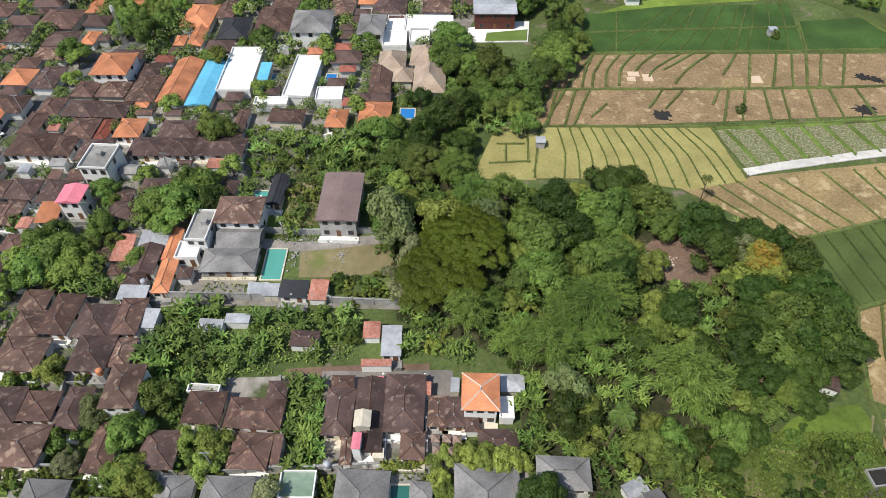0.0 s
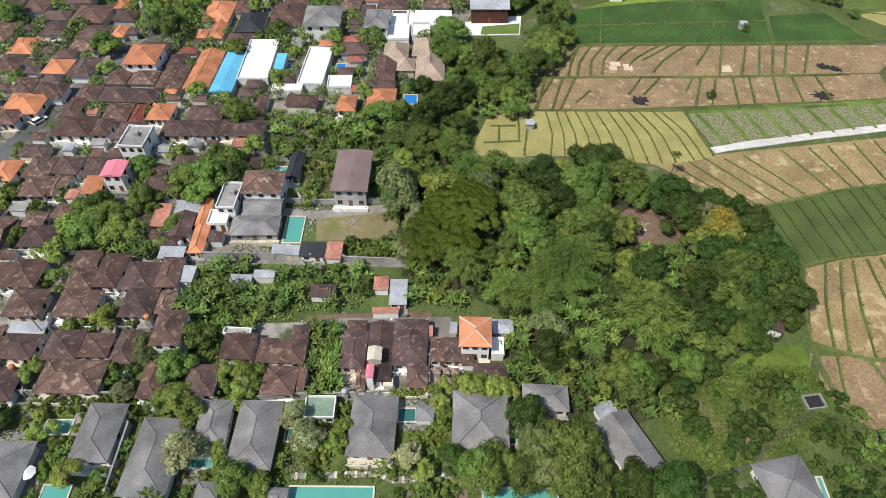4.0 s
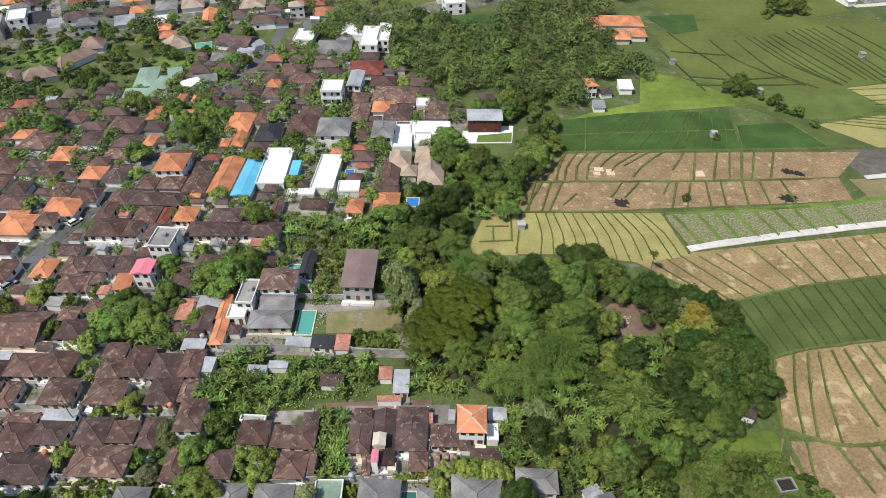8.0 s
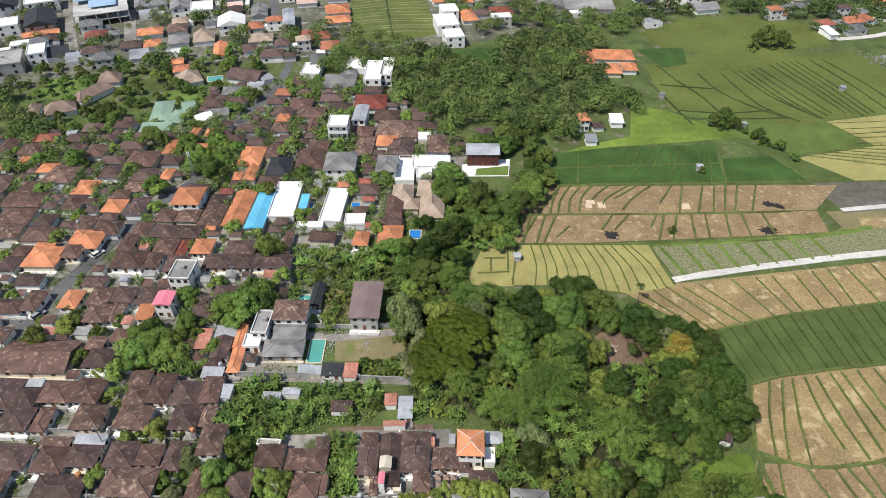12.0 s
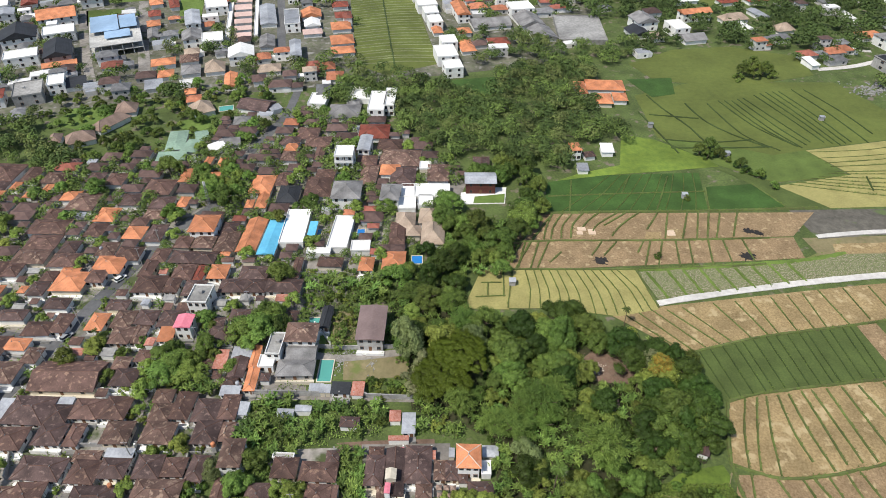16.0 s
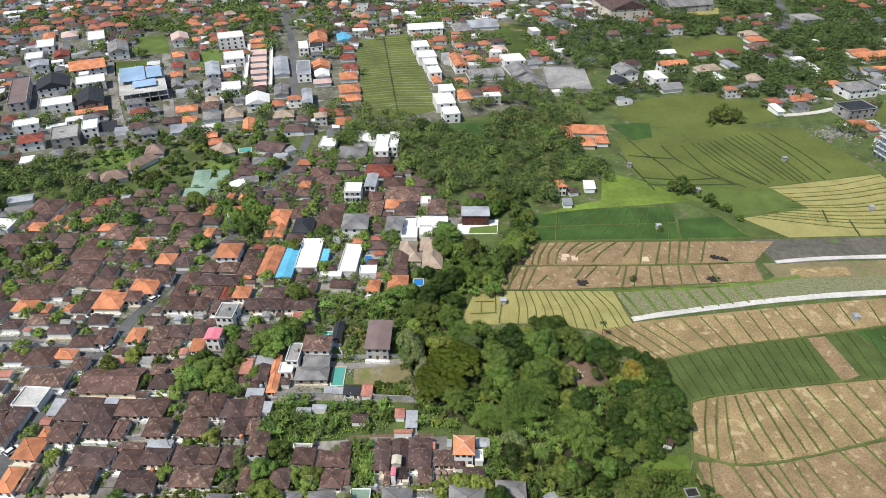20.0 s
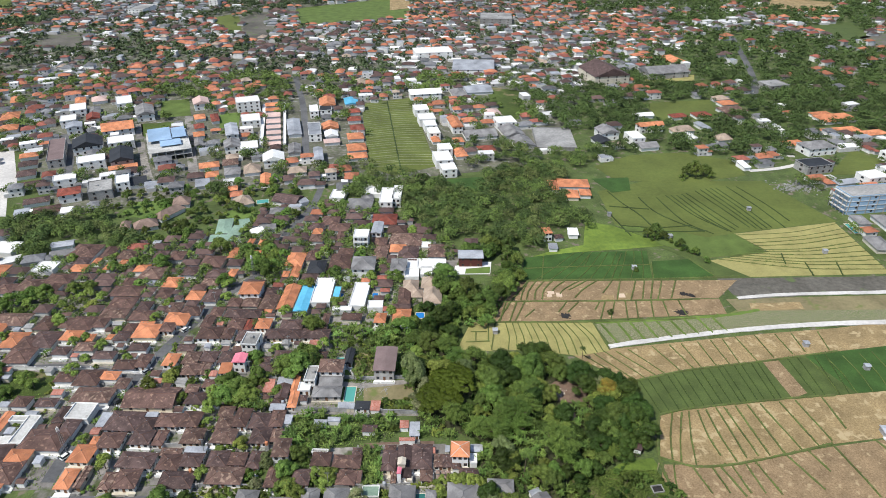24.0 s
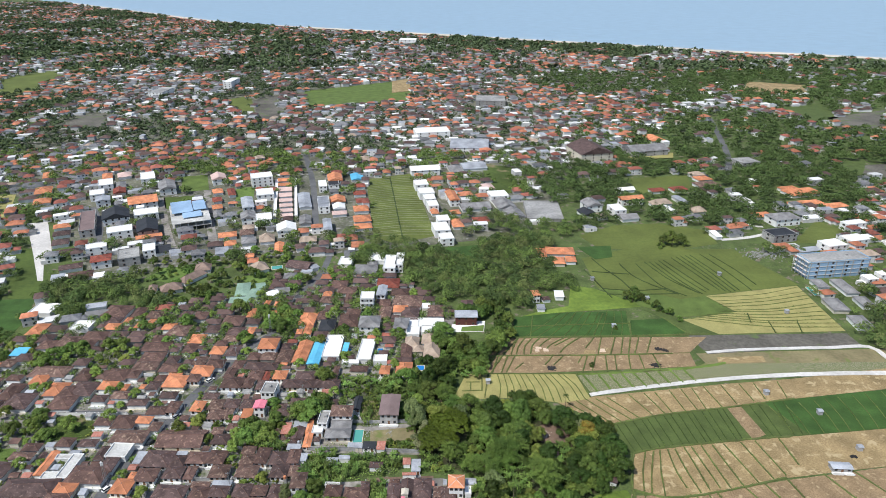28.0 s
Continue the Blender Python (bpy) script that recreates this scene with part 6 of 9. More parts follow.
# blocks and rows beyond the village
frame_building(-192.0, 458.8, 27.2, 42.7, 2, rot=24)
house(-138.4, 506.6, 2.4, 94.0, "white", kind="flat", wall="white", rot=12)
house(-122.6, 510.2, 2.0, 94.0, "white", kind="flat", wall="white", rot=12)
house(-141.1, 552.0, 12.0, 8.2, "orange", kind="gable", wall="white", rot=12)
house(-138.0, 539.0, 11.8, 7.3, "orange", kind="gable", wall="white", rot=12)
house(-134.8, 525.8, 11.2, 9.8, "rosy", kind="gable", wall="white", rot=12)
house(-131.4, 511.4, 10.8, 9.4, "rosy", kind="gable", wall="white", rot=12)
house(-128.3, 498.5, 10.7, 7.6, "rosy", kind="gable", wall="white", rot=12)
house(-125.5, 486.5, 10.4, 7.3, "rosy", kind="gable", wall="white", rot=12)
house(-122.7, 475.0, 10.1, 7.0, "rosy", kind="gable", wall="white", rot=12)
house(-120.1, 464.0, 9.8, 7.4, "rosy", kind="gable", wall="white", rot=12)
house(228.3, 350.0, 7.6, 11.2, "grey")
house(241.1, 346.3, 8.3, 19.3, "grey")
house(223.5, 323.8, 9.7, 14.8, "grey")
house(241.8, 327.2, 7.8, 12.5, "grey")
house(226.3, 304.6, 9.2, 13.4, "grey")
house(78.3, 476.5, 27.5, 40.0, "concrete", kind="flat", wall="concrete")
house(65.2, 899.2, 40.0, 40.0, "concrete", 3, kind="flat", wall="concrete")
house(27.9, 668.8, 40.0, 40.0, "metal", 2, kind="gable")
house(-413.2, 960.2, 20.6, 40.0, "concrete", 3, kind="flat", wall="white")
house(-331.3, 1031.7, 13.0, 40.0, "white", 4, kind="flat", wall="white")
house(-84.2, 1618.0, 40.0, 40.0, "white", 4, kind="flat", wall="white")
house(-262.5, 444.9, 10.0, 43.2, "mauve", 2, kind="flat", rot=25, wall="wallgrey")
house(-247.7, 457.8, 19.3, 19.9, "black", 2, kind="gable", rot=25, wall="white")
house(-231.2, 428.1, 16.6, 12.1, "white", 2, kind="flat", rot=25, wall="white")
house(-241.0, 490.5, 22.1, 17.9, "orange", 2, kind="gable", rot=25, wall="white")
house(-227.3, 463.7, 16.9, 13.9, "white", 2, kind="flat", rot=25, wall="white")
house(-214.3, 435.1, 14.5, 24.0, "black", 2, kind="gable", rot=24, wall="wallgrey")
house(-208.1, 422.1, 17.5, 6.9, "orange", 1, kind="gable", rot=24, wall="white")
house(-196.8, 395.8, 7.8, 12.2, "white", 2, kind="flat", rot=23, wall="white")
house(-189.4, 398.5, 11.4, 11.1, "black", 1, kind="lean", rot=23, wall="white")
house(-233.3, 398.3, 12.7, 9.2, "white", 2, kind="flat", rot=25, wall="white")
house(-220.6, 378.6, 12.6, 11.5, "red", 2, kind="hip", rot=24, wall="white")
house(-205.9, 385.9, 12.9, 16.9, "concrete", 2, kind="flat", rot=24, wall="concrete")
house(-272.6, 426.9, 11.5, 9.4, "brown", 1, kind="hip", rot=26, wall="white")
house(-279.9, 441.1, 11.6, 8.4, "orange", 1, kind="hip", rot=26, wall="white")
house(-252.2, 395.5, 14.3, 8.0, "brown", 1, kind="hip", rot=25, wall="white")
house(-237.1, 371.9, 13.9, 8.6, "brown", 1, kind="hip", rot=25, wall="white")
house(-224.7, 360.1, 14.4, 10.1, "brown", 1, kind="hip", rot=25, wall="white")
house(-264.9, 411.2, 11.1, 10.7, "brown", 1, kind="hip", rot=25, wall="white")
house(-339.2, 521.7, 13.5, 18.3, "orange", 1, kind="hip", rot=26, wall="white")
house(-325.0, 494.9, 13.1, 13.2, "orange", 1, kind="hip", rot=26, wall="white")
house(-359.1, 564.3, 8.4, 18.0, "orange", 1, kind="hip", rot=27, wall="white")
house(-286.7, 508.6, 10.9, 14.3, "white", 2, kind="flat", rot=26, wall="white")
house(-274.6, 493.0, 11.4, 13.2, "metal", 2, kind="gable", rot=26, wall="white")
house(-292.4, 535.2, 11.4, 18.1, "white", 2, kind="flat", rot=26, wall="white")
house(-304.2, 562.3, 8.6, 17.0, "orange", 1, kind="hip", rot=26, wall="white")
house(-290.3, 566.6, 12.3, 14.4, "rosy", 1, kind="hip", rot=26, wall="white")
house(-263.9, 554.3, 11.8, 22.3, "white", 2, kind="flat", rot=25, wall="white")
house(-280.4, 537.1, 8.4, 18.2, "grey", 1, kind="hip", rot=26, wall="white")
house(-274.5, 521.3, 10.1, 14.1, "red", 1, kind="gable", rot=26, wall="white")
house(-236.2, 527.5, 13.9, 24.6, "grey", 2, kind="gable", rot=25, wall="white")
house(-199.8, 551.6, 12.6, 16.7, "rosy", 2, kind="gable", rot=23, wall="white")
house(-160.0, 546.5, 18.1, 14.7, "white", 3, kind="flat", rot=20, wall="white")
house(-170.2, 562.9, 7.2, 12.1, "red", 2, kind="gable", rot=21, wall="white")
house(-148.1, 510.0, 13.7, 16.7, "white", 2, kind="flat", rot=18, wall="white")
house(-155.5, 484.7, 9.3, 26.4, "metal", 2, kind="gable", rot=19, wall="white")
house(-146.9, 455.8, 11.3, 14.7, "grey", 2, kind="gable", rot=18, wall="white")
house(-134.4, 453.1, 11.4, 13.6, "white", 2, kind="flat", rot=16, wall="white")
house(-112.8, 432.2, 14.0, 14.3, "white", 2, kind="gable", rot=14, wall="white")
house(-141.0, 429.9, 10.2, 10.9, "brown", 1, kind="hip", rot=17, wall="white")
house(-135.6, 415.3, 10.2, 11.9, "grey", 1, kind="hip", rot=16, wall="white")
house(-123.7, 418.2, 10.7, 12.5, "thatch", 1, kind="hip", rot=15, wall="white")
house(-111.3, 402.7, 6.5, 16.6, "orange", 1, kind="gable", rot=13, wall="white")
house(-128.0, 389.4, 6.0, 7.0, "orange", 1, kind="hip", rot=16, wall="white")
house(-153.5, 425.0, 12.9, 9.8, "orange", 1, kind="hip", rot=19, wall="white")
house(-147.0, 410.0, 8.3, 9.3, "orange", 1, kind="hip", rot=18, wall="white")
house(-148.5, 396.5, 8.8, 9.5, "metal", 1, kind="lean", rot=18, wall="white")
house(-191.1, 521.0, 8.6, 11.8, "orange", 1, kind="hip", rot=23, wall="white")
house(-184.6, 499.7, 7.6, 11.0, "red", 1, kind="hip", rot=22, wall="white")
house(-178.8, 519.1, 6.3, 18.5, "red", 1, kind="hip", rot=22, wall="white")
house(-179.0, 482.3, 8.1, 10.1, "orange", 1, kind="hip", rot=22, wall="white")
house(-173.7, 465.9, 6.2, 15.4, "grey", 1, kind="gable", rot=21, wall="white")
house(-95.3, 486.2, 8.9, 25.9, "metal", 2, kind="flat", rot=12, wall="white")
house(-104.0, 532.7, 6.6, 16.6, "white", 2, kind="flat", rot=13, wall="white")
house(-96.0, 549.9, 12.9, 20.6, "orange", 2, kind="gable", rot=12, wall="white")
house(-94.7, 533.5, 9.1, 12.4, "black", 2, kind="flat", rot=12, wall="white")
house(-86.3, 500.3, 12.7, 13.3, "orange", 1, kind="gable", rot=12, wall="white")
house(-82.8, 483.5, 9.9, 11.5, "white", 1, kind="gable", rot=12, wall="white")
house(-80.3, 469.4, 11.6, 8.4, "rosy", 1, kind="hip", rot=12, wall="white")
house(-103.7, 454.0, 8.9, 17.6, "grey", 1, kind="gable", rot=12, wall="white")
house(-84.3, 437.8, 6.4, 23.3, "metal", 2, kind="gable", rot=12, wall="white")
house(-113.1, 498.5, 10.1, 36.0, "metal", 1, kind="gable", rot=14, wall="white")
house(-78.2, 561.5, 11.5, 17.8, "blue", 1, kind="gable", rot=12, wall="white")
house(-73.1, 536.0, 11.0, 9.6, "red", 1, kind="hip", rot=12, wall="white")
house(-70.3, 517.0, 10.7, 10.1, "red", 1, kind="hip", rot=12, wall="white")
house(-65.9, 497.8, 10.3, 10.5, "red", 1, kind="hip", rot=12, wall="white")
house(-64.7, 479.0, 12.0, 12.7, "orange", 1, kind="hip", rot=12, wall="white")
house(-61.3, 457.2, 13.4, 13.5, "orange", 1, kind="hip", rot=12, wall="white")
house(-58.9, 442.0, 13.2, 10.2, "orange", 1, kind="hip", rot=12, wall="white")
house(-19.3, 535.4, 11.2, 13.5, "white", 2, kind="flat", rot=11, wall="white")
house(-13.4, 540.7, 7.2, 12.2, "orange", 1, kind="gable", rot=11, wall="white")
house(-14.3, 513.5, 12.5, 14.0, "white", 2, kind="flat", rot=11, wall="white")
house(-11.3, 498.3, 8.8, 11.9, "white", 2, kind="flat", rot=11, wall="white")
house(-8.3, 482.6, 8.1, 12.4, "white", 2, kind="flat", rot=11, wall="white")
house(-6.9, 473.4, 6.2, 12.2, "orange", 1, kind="hip", rot=11, wall="white")
house(-0.1, 450.5, 8.8, 11.0, "white", 2, kind="flat", rot=11, wall="white")
house(-1.6, 433.6, 11.1, 16.0, "white", 2, kind="flat", rot=11, wall="white")
house(0.6, 434.9, 8.8, 9.3, "orange", 1, kind="gable", rot=11, wall="white")
house(2.2, 415.8, 9.4, 10.6, "white", 2, kind="flat", rot=11, wall="white")
house(-17.1, 578.6, 27.4, 14.2, "white", 2, kind="gable", rot=11, wall="white")
house(10.1, 448.6, 8.7, 17.1, "orange", 1, kind="hip", rot=11, wall="white")
house(9.5, 471.5, 7.7, 9.2, "orange", 1, kind="hip", rot=11, wall="white")
house(7.5, 501.4, 8.7, 24.1, "orange", 2, kind="gable", rot=11, wall="white")
house(28.6, 455.7, 12.2, 10.5, "red", 1, kind="hip", rot=11, wall="white")
house(25.3, 485.2, 23.9, 15.3, "grey", 1, kind="gable", rot=11, wall="white")
house(49.1, 489.5, 15.7, 21.3, "grey", 1, kind="gable", rot=12, wall="white")
house(55.0, 467.7, 14.4, 18.6, "grey", 1, kind="gable", rot=12, wall="white")
house(45.2, 506.5, 14.7, 14.3, "white", 2, kind="flat", rot=12, wall="white")
house(36.5, 533.1, 14.7, 15.9, "rosy", 1, kind="hip", rot=11, wall="white")
house(28.5, 597.9, 23.7, 22.5, "metal", 1, kind="gable", rot=11, wall="white")
house(11.4, 586.9, 12.8, 20.4, "grey", 1, kind="hip", rot=11, wall="white")
house(-13.0, 715.5, 38.0, 23.8, "white", 3, kind="flat", rot=11, wall="white")
house(265.5, 404.7, 14.9, 10.9, "white", 2, kind="flat", rot=15, wall="white")
house(285.7, 413.9, 15.0, 10.6, "white", 2, kind="flat", rot=15, wall="white")
house(302.1, 443.1, 17.2, 7.1, "white", 2, kind="flat", rot=15, wall="white")
house(247.7, 400.2, 16.5, 6.1, "metal", 1, kind="lean", rot=14, wall="white")
house(194.8, 426.9, 5.2, 10.0, "white", 1, kind="lean", rot=14, wall="white")
house(239.0, 424.1, 19.1, 12.4, "black", 2, kind="flat", rot=14, wall="wallgrey")
house(304.1, 521.9, 30.0, 16.0, "orange", 1, kind="hip", rot=15, wall="white")
house(297.9, 529.2, 16.2, 13.1, "orange", 1, kind="hip", rot=15, wall="white")
house(256.0, 455.6, 22.2, 14.5, "grey", 2, kind="hip", rot=14, wall="white")
house(285.2, 493.6, 18.1, 7.3, "orange", 1, kind="hip", rot=15, wall="white")
house(299.6, 495.3, 16.3, 10.1, "orange", 1, kind="hip", rot=15, wall="white")
house(313.3, 487.9, 21.1, 10.3, "orange", 1, kind="hip", rot=15, wall="white")
house(246.3, 466.9, 14.9, 9.9, "orange", 1, kind="hip", rot=14, wall="white")
house(183.2, 526.0, 14.0, 9.2, "red", 1, kind="hip", rot=13, wall="white")
house(202.4, 529.5, 14.7, 10.4, "red", 1, kind="hip", rot=14, wall="white")
house(155.7, 528.0, 16.1, 8.7, "white", 1, kind="gable", rot=13, wall="white")
house(152.6, 497.3, 19.8, 9.0, "orange", 2, kind="gable", rot=13, wall="white")
house(175.8, 493.6, 17.6, 8.5, "thatch", 1, kind="hip", rot=13, wall="white")
house(199.4, 476.1, 11.8, 9.2, "thatch", 1, kind="hip", rot=14, wall="white")
house(177.4, 478.3, 8.8, 12.4, "white", 1, kind="gable", rot=13, wall="white")
house(135.4, 473.8, 9.5, 14.4, "white", 2, kind="flat", rot=13, wall="white")
house(111.8, 470.9, 12.2, 14.1, "black", 1, kind="gable", rot=12, wall="white")
house(117.7, 483.8, 14.1, 14.7, "grey", 2, kind="gable", rot=13, wall="white")
house(141.3, 462.0, 14.4, 11.4, "grey", 1, kind="gable", rot=13, wall="white")
house(194.6, 502.4, 7.1, 16.1, "metal", 1, kind="gable", rot=14, wall="white")
house(147.4, 636.5, 34.7, 39.2, "brown", 3, kind="gable", rot=13, wall="cream")
house(207.4, 649.9, 41.9, 22.8, "grey", 2, kind="gable", rot=14, wall="wallgrey")
house(292.2, 605.8, 19.4, 17.5, "concrete", 2, kind="flat", rot=15, wall="concrete")
house(232.0, 703.9, 17.8, 26.1, "orange", 1, kind="hip", rot=14, wall="white")
house(233.5, 558.6, 14.3, 11.3, "orange", 1, kind="hip", rot=14, wall="white")
house(231.2, 541.7, 21.4, 13.8, "brown", 1, kind="hip", rot=14, wall="white")
block = house(245.8, 369.9, 41.2, 13.0, "concrete", 4, kind="flat", rot=9, wall="bluewall")
for k in range(1, 5):
    box("floor_band", (-20.7, -6.75, k * 2.9 - 0.75, 20.7, -6.5, k * 2.9 - 0.4), "palecrete", block)
for k in range(8):
    box("pilaster", (-20.6 + k * 5.8, -6.8, -0.1, -20.2 + k * 5.8, -6.52, 11.2), "wallgrey", block)
for k in range(1, 5):
    box("balcony_slab", (-22.4, -6.4, k * 2.9 - 0.7, -20.75, 6.4, k * 2.9 - 0.5), "palecrete", block)
for k in range(5):
    box("balcony_post", (-22.4, -6.4 + k * 3.1, -0.1, -22.1, -6.1 + k * 3.1, 11.0), "wallgrey", block)

# houses at the far edge of the village
house(-186.0, 256.6, 18.0, 9.2, "brown")
house(-169.0, 240.8, 9.1, 9.3, "brown")
house(-163.2, 243.0, 10.7, 11.0, "brown")
house(-167.5, 233.2, 10.4, 10.4, "brown")
house(-134.4, 189.1, 14.9, 9.4, "brown")
house(-152.8, 182.4, 20.1, 9.3, "brown")
house(-194.7, 240.8, 8.2, 12.4, "brown")
house(-187.2, 233.9, 11.6, 11.9, "brown")
house(-168.0, 254.1, 7.6, 10.1, "brown")
house(-159.6, 254.4, 5.3, 7.4, "brown")
house(-204.6, 268.3, 9.2, 7.3, "brown")
house(-210.0, 263.4, 7.1, 7.1, "brown")
house(-208.2, 245.0, 7.2, 12.8, "brown")
house(-198.0, 228.5, 9.6, 11.5, "brown")
house(-171.3, 191.7, 11.7, 8.9, "brown")
house(-139.9, 175.6, 9.6, 9.8, "brown")
house(-151.5, 173.3, 10.9, 8.7, "brown")
house(-228.9, 273.5, 10.5, 15.1, "brown")
house(-191.0, 283.2, 11.4, 10.0, "brown")
house(-200.5, 280.1, 8.4, 8.6, "brown")
house(-204.2, 285.9, 7.7, 8.1, "brown")
house(-187.3, 250.2, 7.6, 8.2, "orange")
house(-175.2, 242.6, 8.9, 10.4, "orange")
house(-153.6, 195.6, 3.8, 13.4, "orange", kind="gable", wall="white")
house(-139.3, 181.5, 8.2, 7.2, "orange")
house(-213.8, 295.0, 8.2, 11.9, "orange")
house(-216.1, 259.4, 7.6, 8.7, "orange")
house(-141.5, 167.7, 8.2, 7.4, "orange")
house(-192.4, 299.3, 10.1, 8.7, "white", kind="flat", wall="white")
house(-222.9, 317.3, 12.3, 11.0, "white", kind="flat", wall="white")
house(-143.4, 193.6, 4.2, 12.8, "palecrete", kind="flat", wall="white")
house(-148.6, 188.8, 6.0, 3.4, "palecrete", kind="flat", wall="white")
house(-148.6, 199.0, 6.0, 2.4, "palecrete", kind="flat", wall="white")
house(-210.2, 273.1, 7.5, 6.8, "blue", kind="lean")

# field huts
house(21.1, 251.0, 2.3, 2.3, "metal", kind="gable", wall="wallgrey")
house(92.0, 301.6, 2.3, 2.3, "metal", kind="gable", wall="wallgrey")
house(92.5, 358.6, 2.3, 2.3, "metal", kind="gable", wall="wallgrey")
house(173.8, 365.6, 2.3, 2.3, "metal", kind="gable", wall="wallgrey")
house(192.9, 317.6, 2.3, 2.3, "metal", kind="gable", wall="wallgrey")
house(119.0, 333.1, 2.3, 2.3, "metal", kind="gable", wall="wallgrey")
house(147.3, 242.9, 2.3, 2.3, "metal", kind="gable", wall="wallgrey")
house(164.2, 228.8, 2.3, 2.3, "metal", kind="gable", wall="wallgrey")
house(168.2, 206.1, 2.3, 2.3, "metal", kind="gable", wall="wallgrey")
house(154.2, 195.0, 8, 4, "metal", kind="gable", wall="wallgrey")

# ---- bunds and field details ----
bund_rows([(24.1, 258.0), (35.3, 258.1), (59.0, 258.3)], [(23.2, 239.7), (39.5, 234.9), (66.4, 238.9)], 12, 0.34, 0.22, "bund", 0.12)
bund([(10.9, 251.7), (17.6, 251.7)], 0.5, 0.3, "bund")
bund([(8.8, 244.8), (18.5, 245.5)], 0.5, 0.3, "bund")
bund([(13.1, 251.7), (12.8, 245.5)], 0.5, 0.3, "bund")
bund([(18.6, 257.8), (18.0, 244.9)], 0.5, 0.3, "bund")
bund([(21.5, 258.0), (18.9, 239.7)], 0.5, 0.3, "bund")
bund([(39.6, 291.2), (36.4, 283.1), (34.2, 274.8)], 0.75, 0.35, "bund")
bund([(43.3, 291.2), (38.6, 282.2), (36.9, 274.9)], 0.75, 0.35, "bund")
bund([(47.3, 291.3), (42.2, 283.2), (40.6, 275.2)], 0.75, 0.35, "bund")
bund([(51.2, 291.3), (46.1, 284.1), (44.1, 275.6)], 0.75, 0.35, "bund")
bund([(57.0, 291.4), (51.8, 286.0), (49.5, 282.3)], 0.75, 0.35, "bund")
bund([(63.9, 291.4), (55.5, 284.2), (52.6, 279.7)], 0.75, 0.35, "bund")
bund([(67.7, 291.8), (57.4, 283.3)], 0.75, 0.35, "bund")
bund([(72.5, 291.9), (63.6, 283.4), (59.0, 276.8)], 0.75, 0.35, "bund")
bund([(79.7, 292.3), (72.6, 280.8)], 0.75, 0.35, "bund")
bund([(83.3, 292.4), (78.0, 275.6)], 0.75, 0.35, "bund")
bund([(90.7, 292.4), (84.2, 275.3)], 0.75, 0.35, "bund")
bund([(94.9, 292.7), (89.5, 275.7)], 0.75, 0.35, "bund")
bund([(98.9, 292.7), (93.1, 275.4)], 0.75, 0.35, "bund")
bund([(103.2, 292.7), (96.6, 276.1)], 0.75, 0.35, "bund")
bund([(109.8, 292.8), (102.8, 276.7)], 0.75, 0.35, "bund")
bund([(27.7, 274.1), (23.8, 259.1)], 0.7, 0.35, "bund")
bund([(32.5, 274.1), (28.0, 259.1)], 0.7, 0.35, "bund")
bund([(36.1, 274.2), (30.3, 259.1)], 0.7, 0.35, "bund")
bund([(39.6, 267.8), (34.9, 262.2)], 0.7, 0.35, "bund")
bund([(54.8, 273.7), (49.8, 265.8)], 0.7, 0.35, "bund")
bund([(60.1, 273.7), (54.1, 265.8)], 0.7, 0.35, "bund")
bund([(69.8, 274.1), (66.3, 267.5)], 0.7, 0.35, "bund")
bund([(72.1, 273.8), (67.0, 259.5)], 0.7, 0.35, "bund")
bund([(76.4, 273.9), (71.5, 259.5)], 0.7, 0.35, "bund")
bund([(81.3, 274.2), (79.3, 260.3)], 0.7, 0.35, "bund")
bund([(86.1, 274.3), (83.8, 260.4)], 0.7, 0.35, "bund")
bund([(93.1, 274.7), (90.7, 260.9)], 0.7, 0.35, "bund")
bund([(98.5, 275.1), (97.5, 261.6)], 0.7, 0.35, "bund")
bund([(105.5, 275.3), (105.6, 262.5)], 0.7, 0.35, "bund")
bund([(22.7, 273.4), (39.6, 274.2), (67.4, 274.5), (97.3, 275.4), (115.5, 276.3)], 0.9, 0.4, "bund")
bund([(34.3, 291.0), (61.4, 292.2), (93.4, 292.8), (123.4, 293.9)], 0.9, 0.4, "bund")
bund([(16.3, 258.4), (37.2, 258.6), (63.7, 258.8), (90.7, 260.3), (109.0, 261.7)], 0.9, 0.4, "bund")
bund([(33.6, 289.6), (26.2, 273.4), (19.1, 258.3)], 0.9, 0.4, "bund")
bund([(38.9, 290.0), (29.7, 273.8), (22.8, 258.3)], 0.9, 0.4, "bund")
bund([(63.7, 258.5), (66.9, 240.1)], 0.8, 0.3, "bund")
bund([(67.0, 257.2), (71.2, 244.3)], 1.1, 0.3, "bundfresh")
bund([(74.3, 258.3), (77.5, 246.1)], 1.1, 0.3, "bundfresh")
bund([(79.7, 258.7), (83.0, 246.8)], 1.1, 0.3, "bundfresh")
bund([(85.6, 259.0), (88.6, 247.5)], 1.1, 0.3, "bundfresh")
bund([(91.3, 259.4), (94.6, 248.3)], 1.1, 0.3, "bundfresh")
bund([(97.5, 259.7), (100.9, 249.4)], 1.1, 0.3, "bundfresh")
bund([(103.7, 260.5), (106.5, 250.6)], 1.1, 0.3, "bundfresh")
bund([(109.8, 261.2), (112.6, 251.6)], 1.0, 0.3, "bundfresh")
bund([(116.4, 262.2), (119.0, 252.8)], 1.0, 0.3, "bundfresh")
bund([(64.6, 258.6), (92.0, 260.6), (122.0, 264.0), (139.0, 268.0)], 1.8, 0.3, "bundfresh")
bund([(59.9, 237.8), (72.2, 222.3)], 0.42, 0.25, "bund")
bund([(55.6, 236.7), (69.9, 221.2)], 0.42, 0.25, "bund")
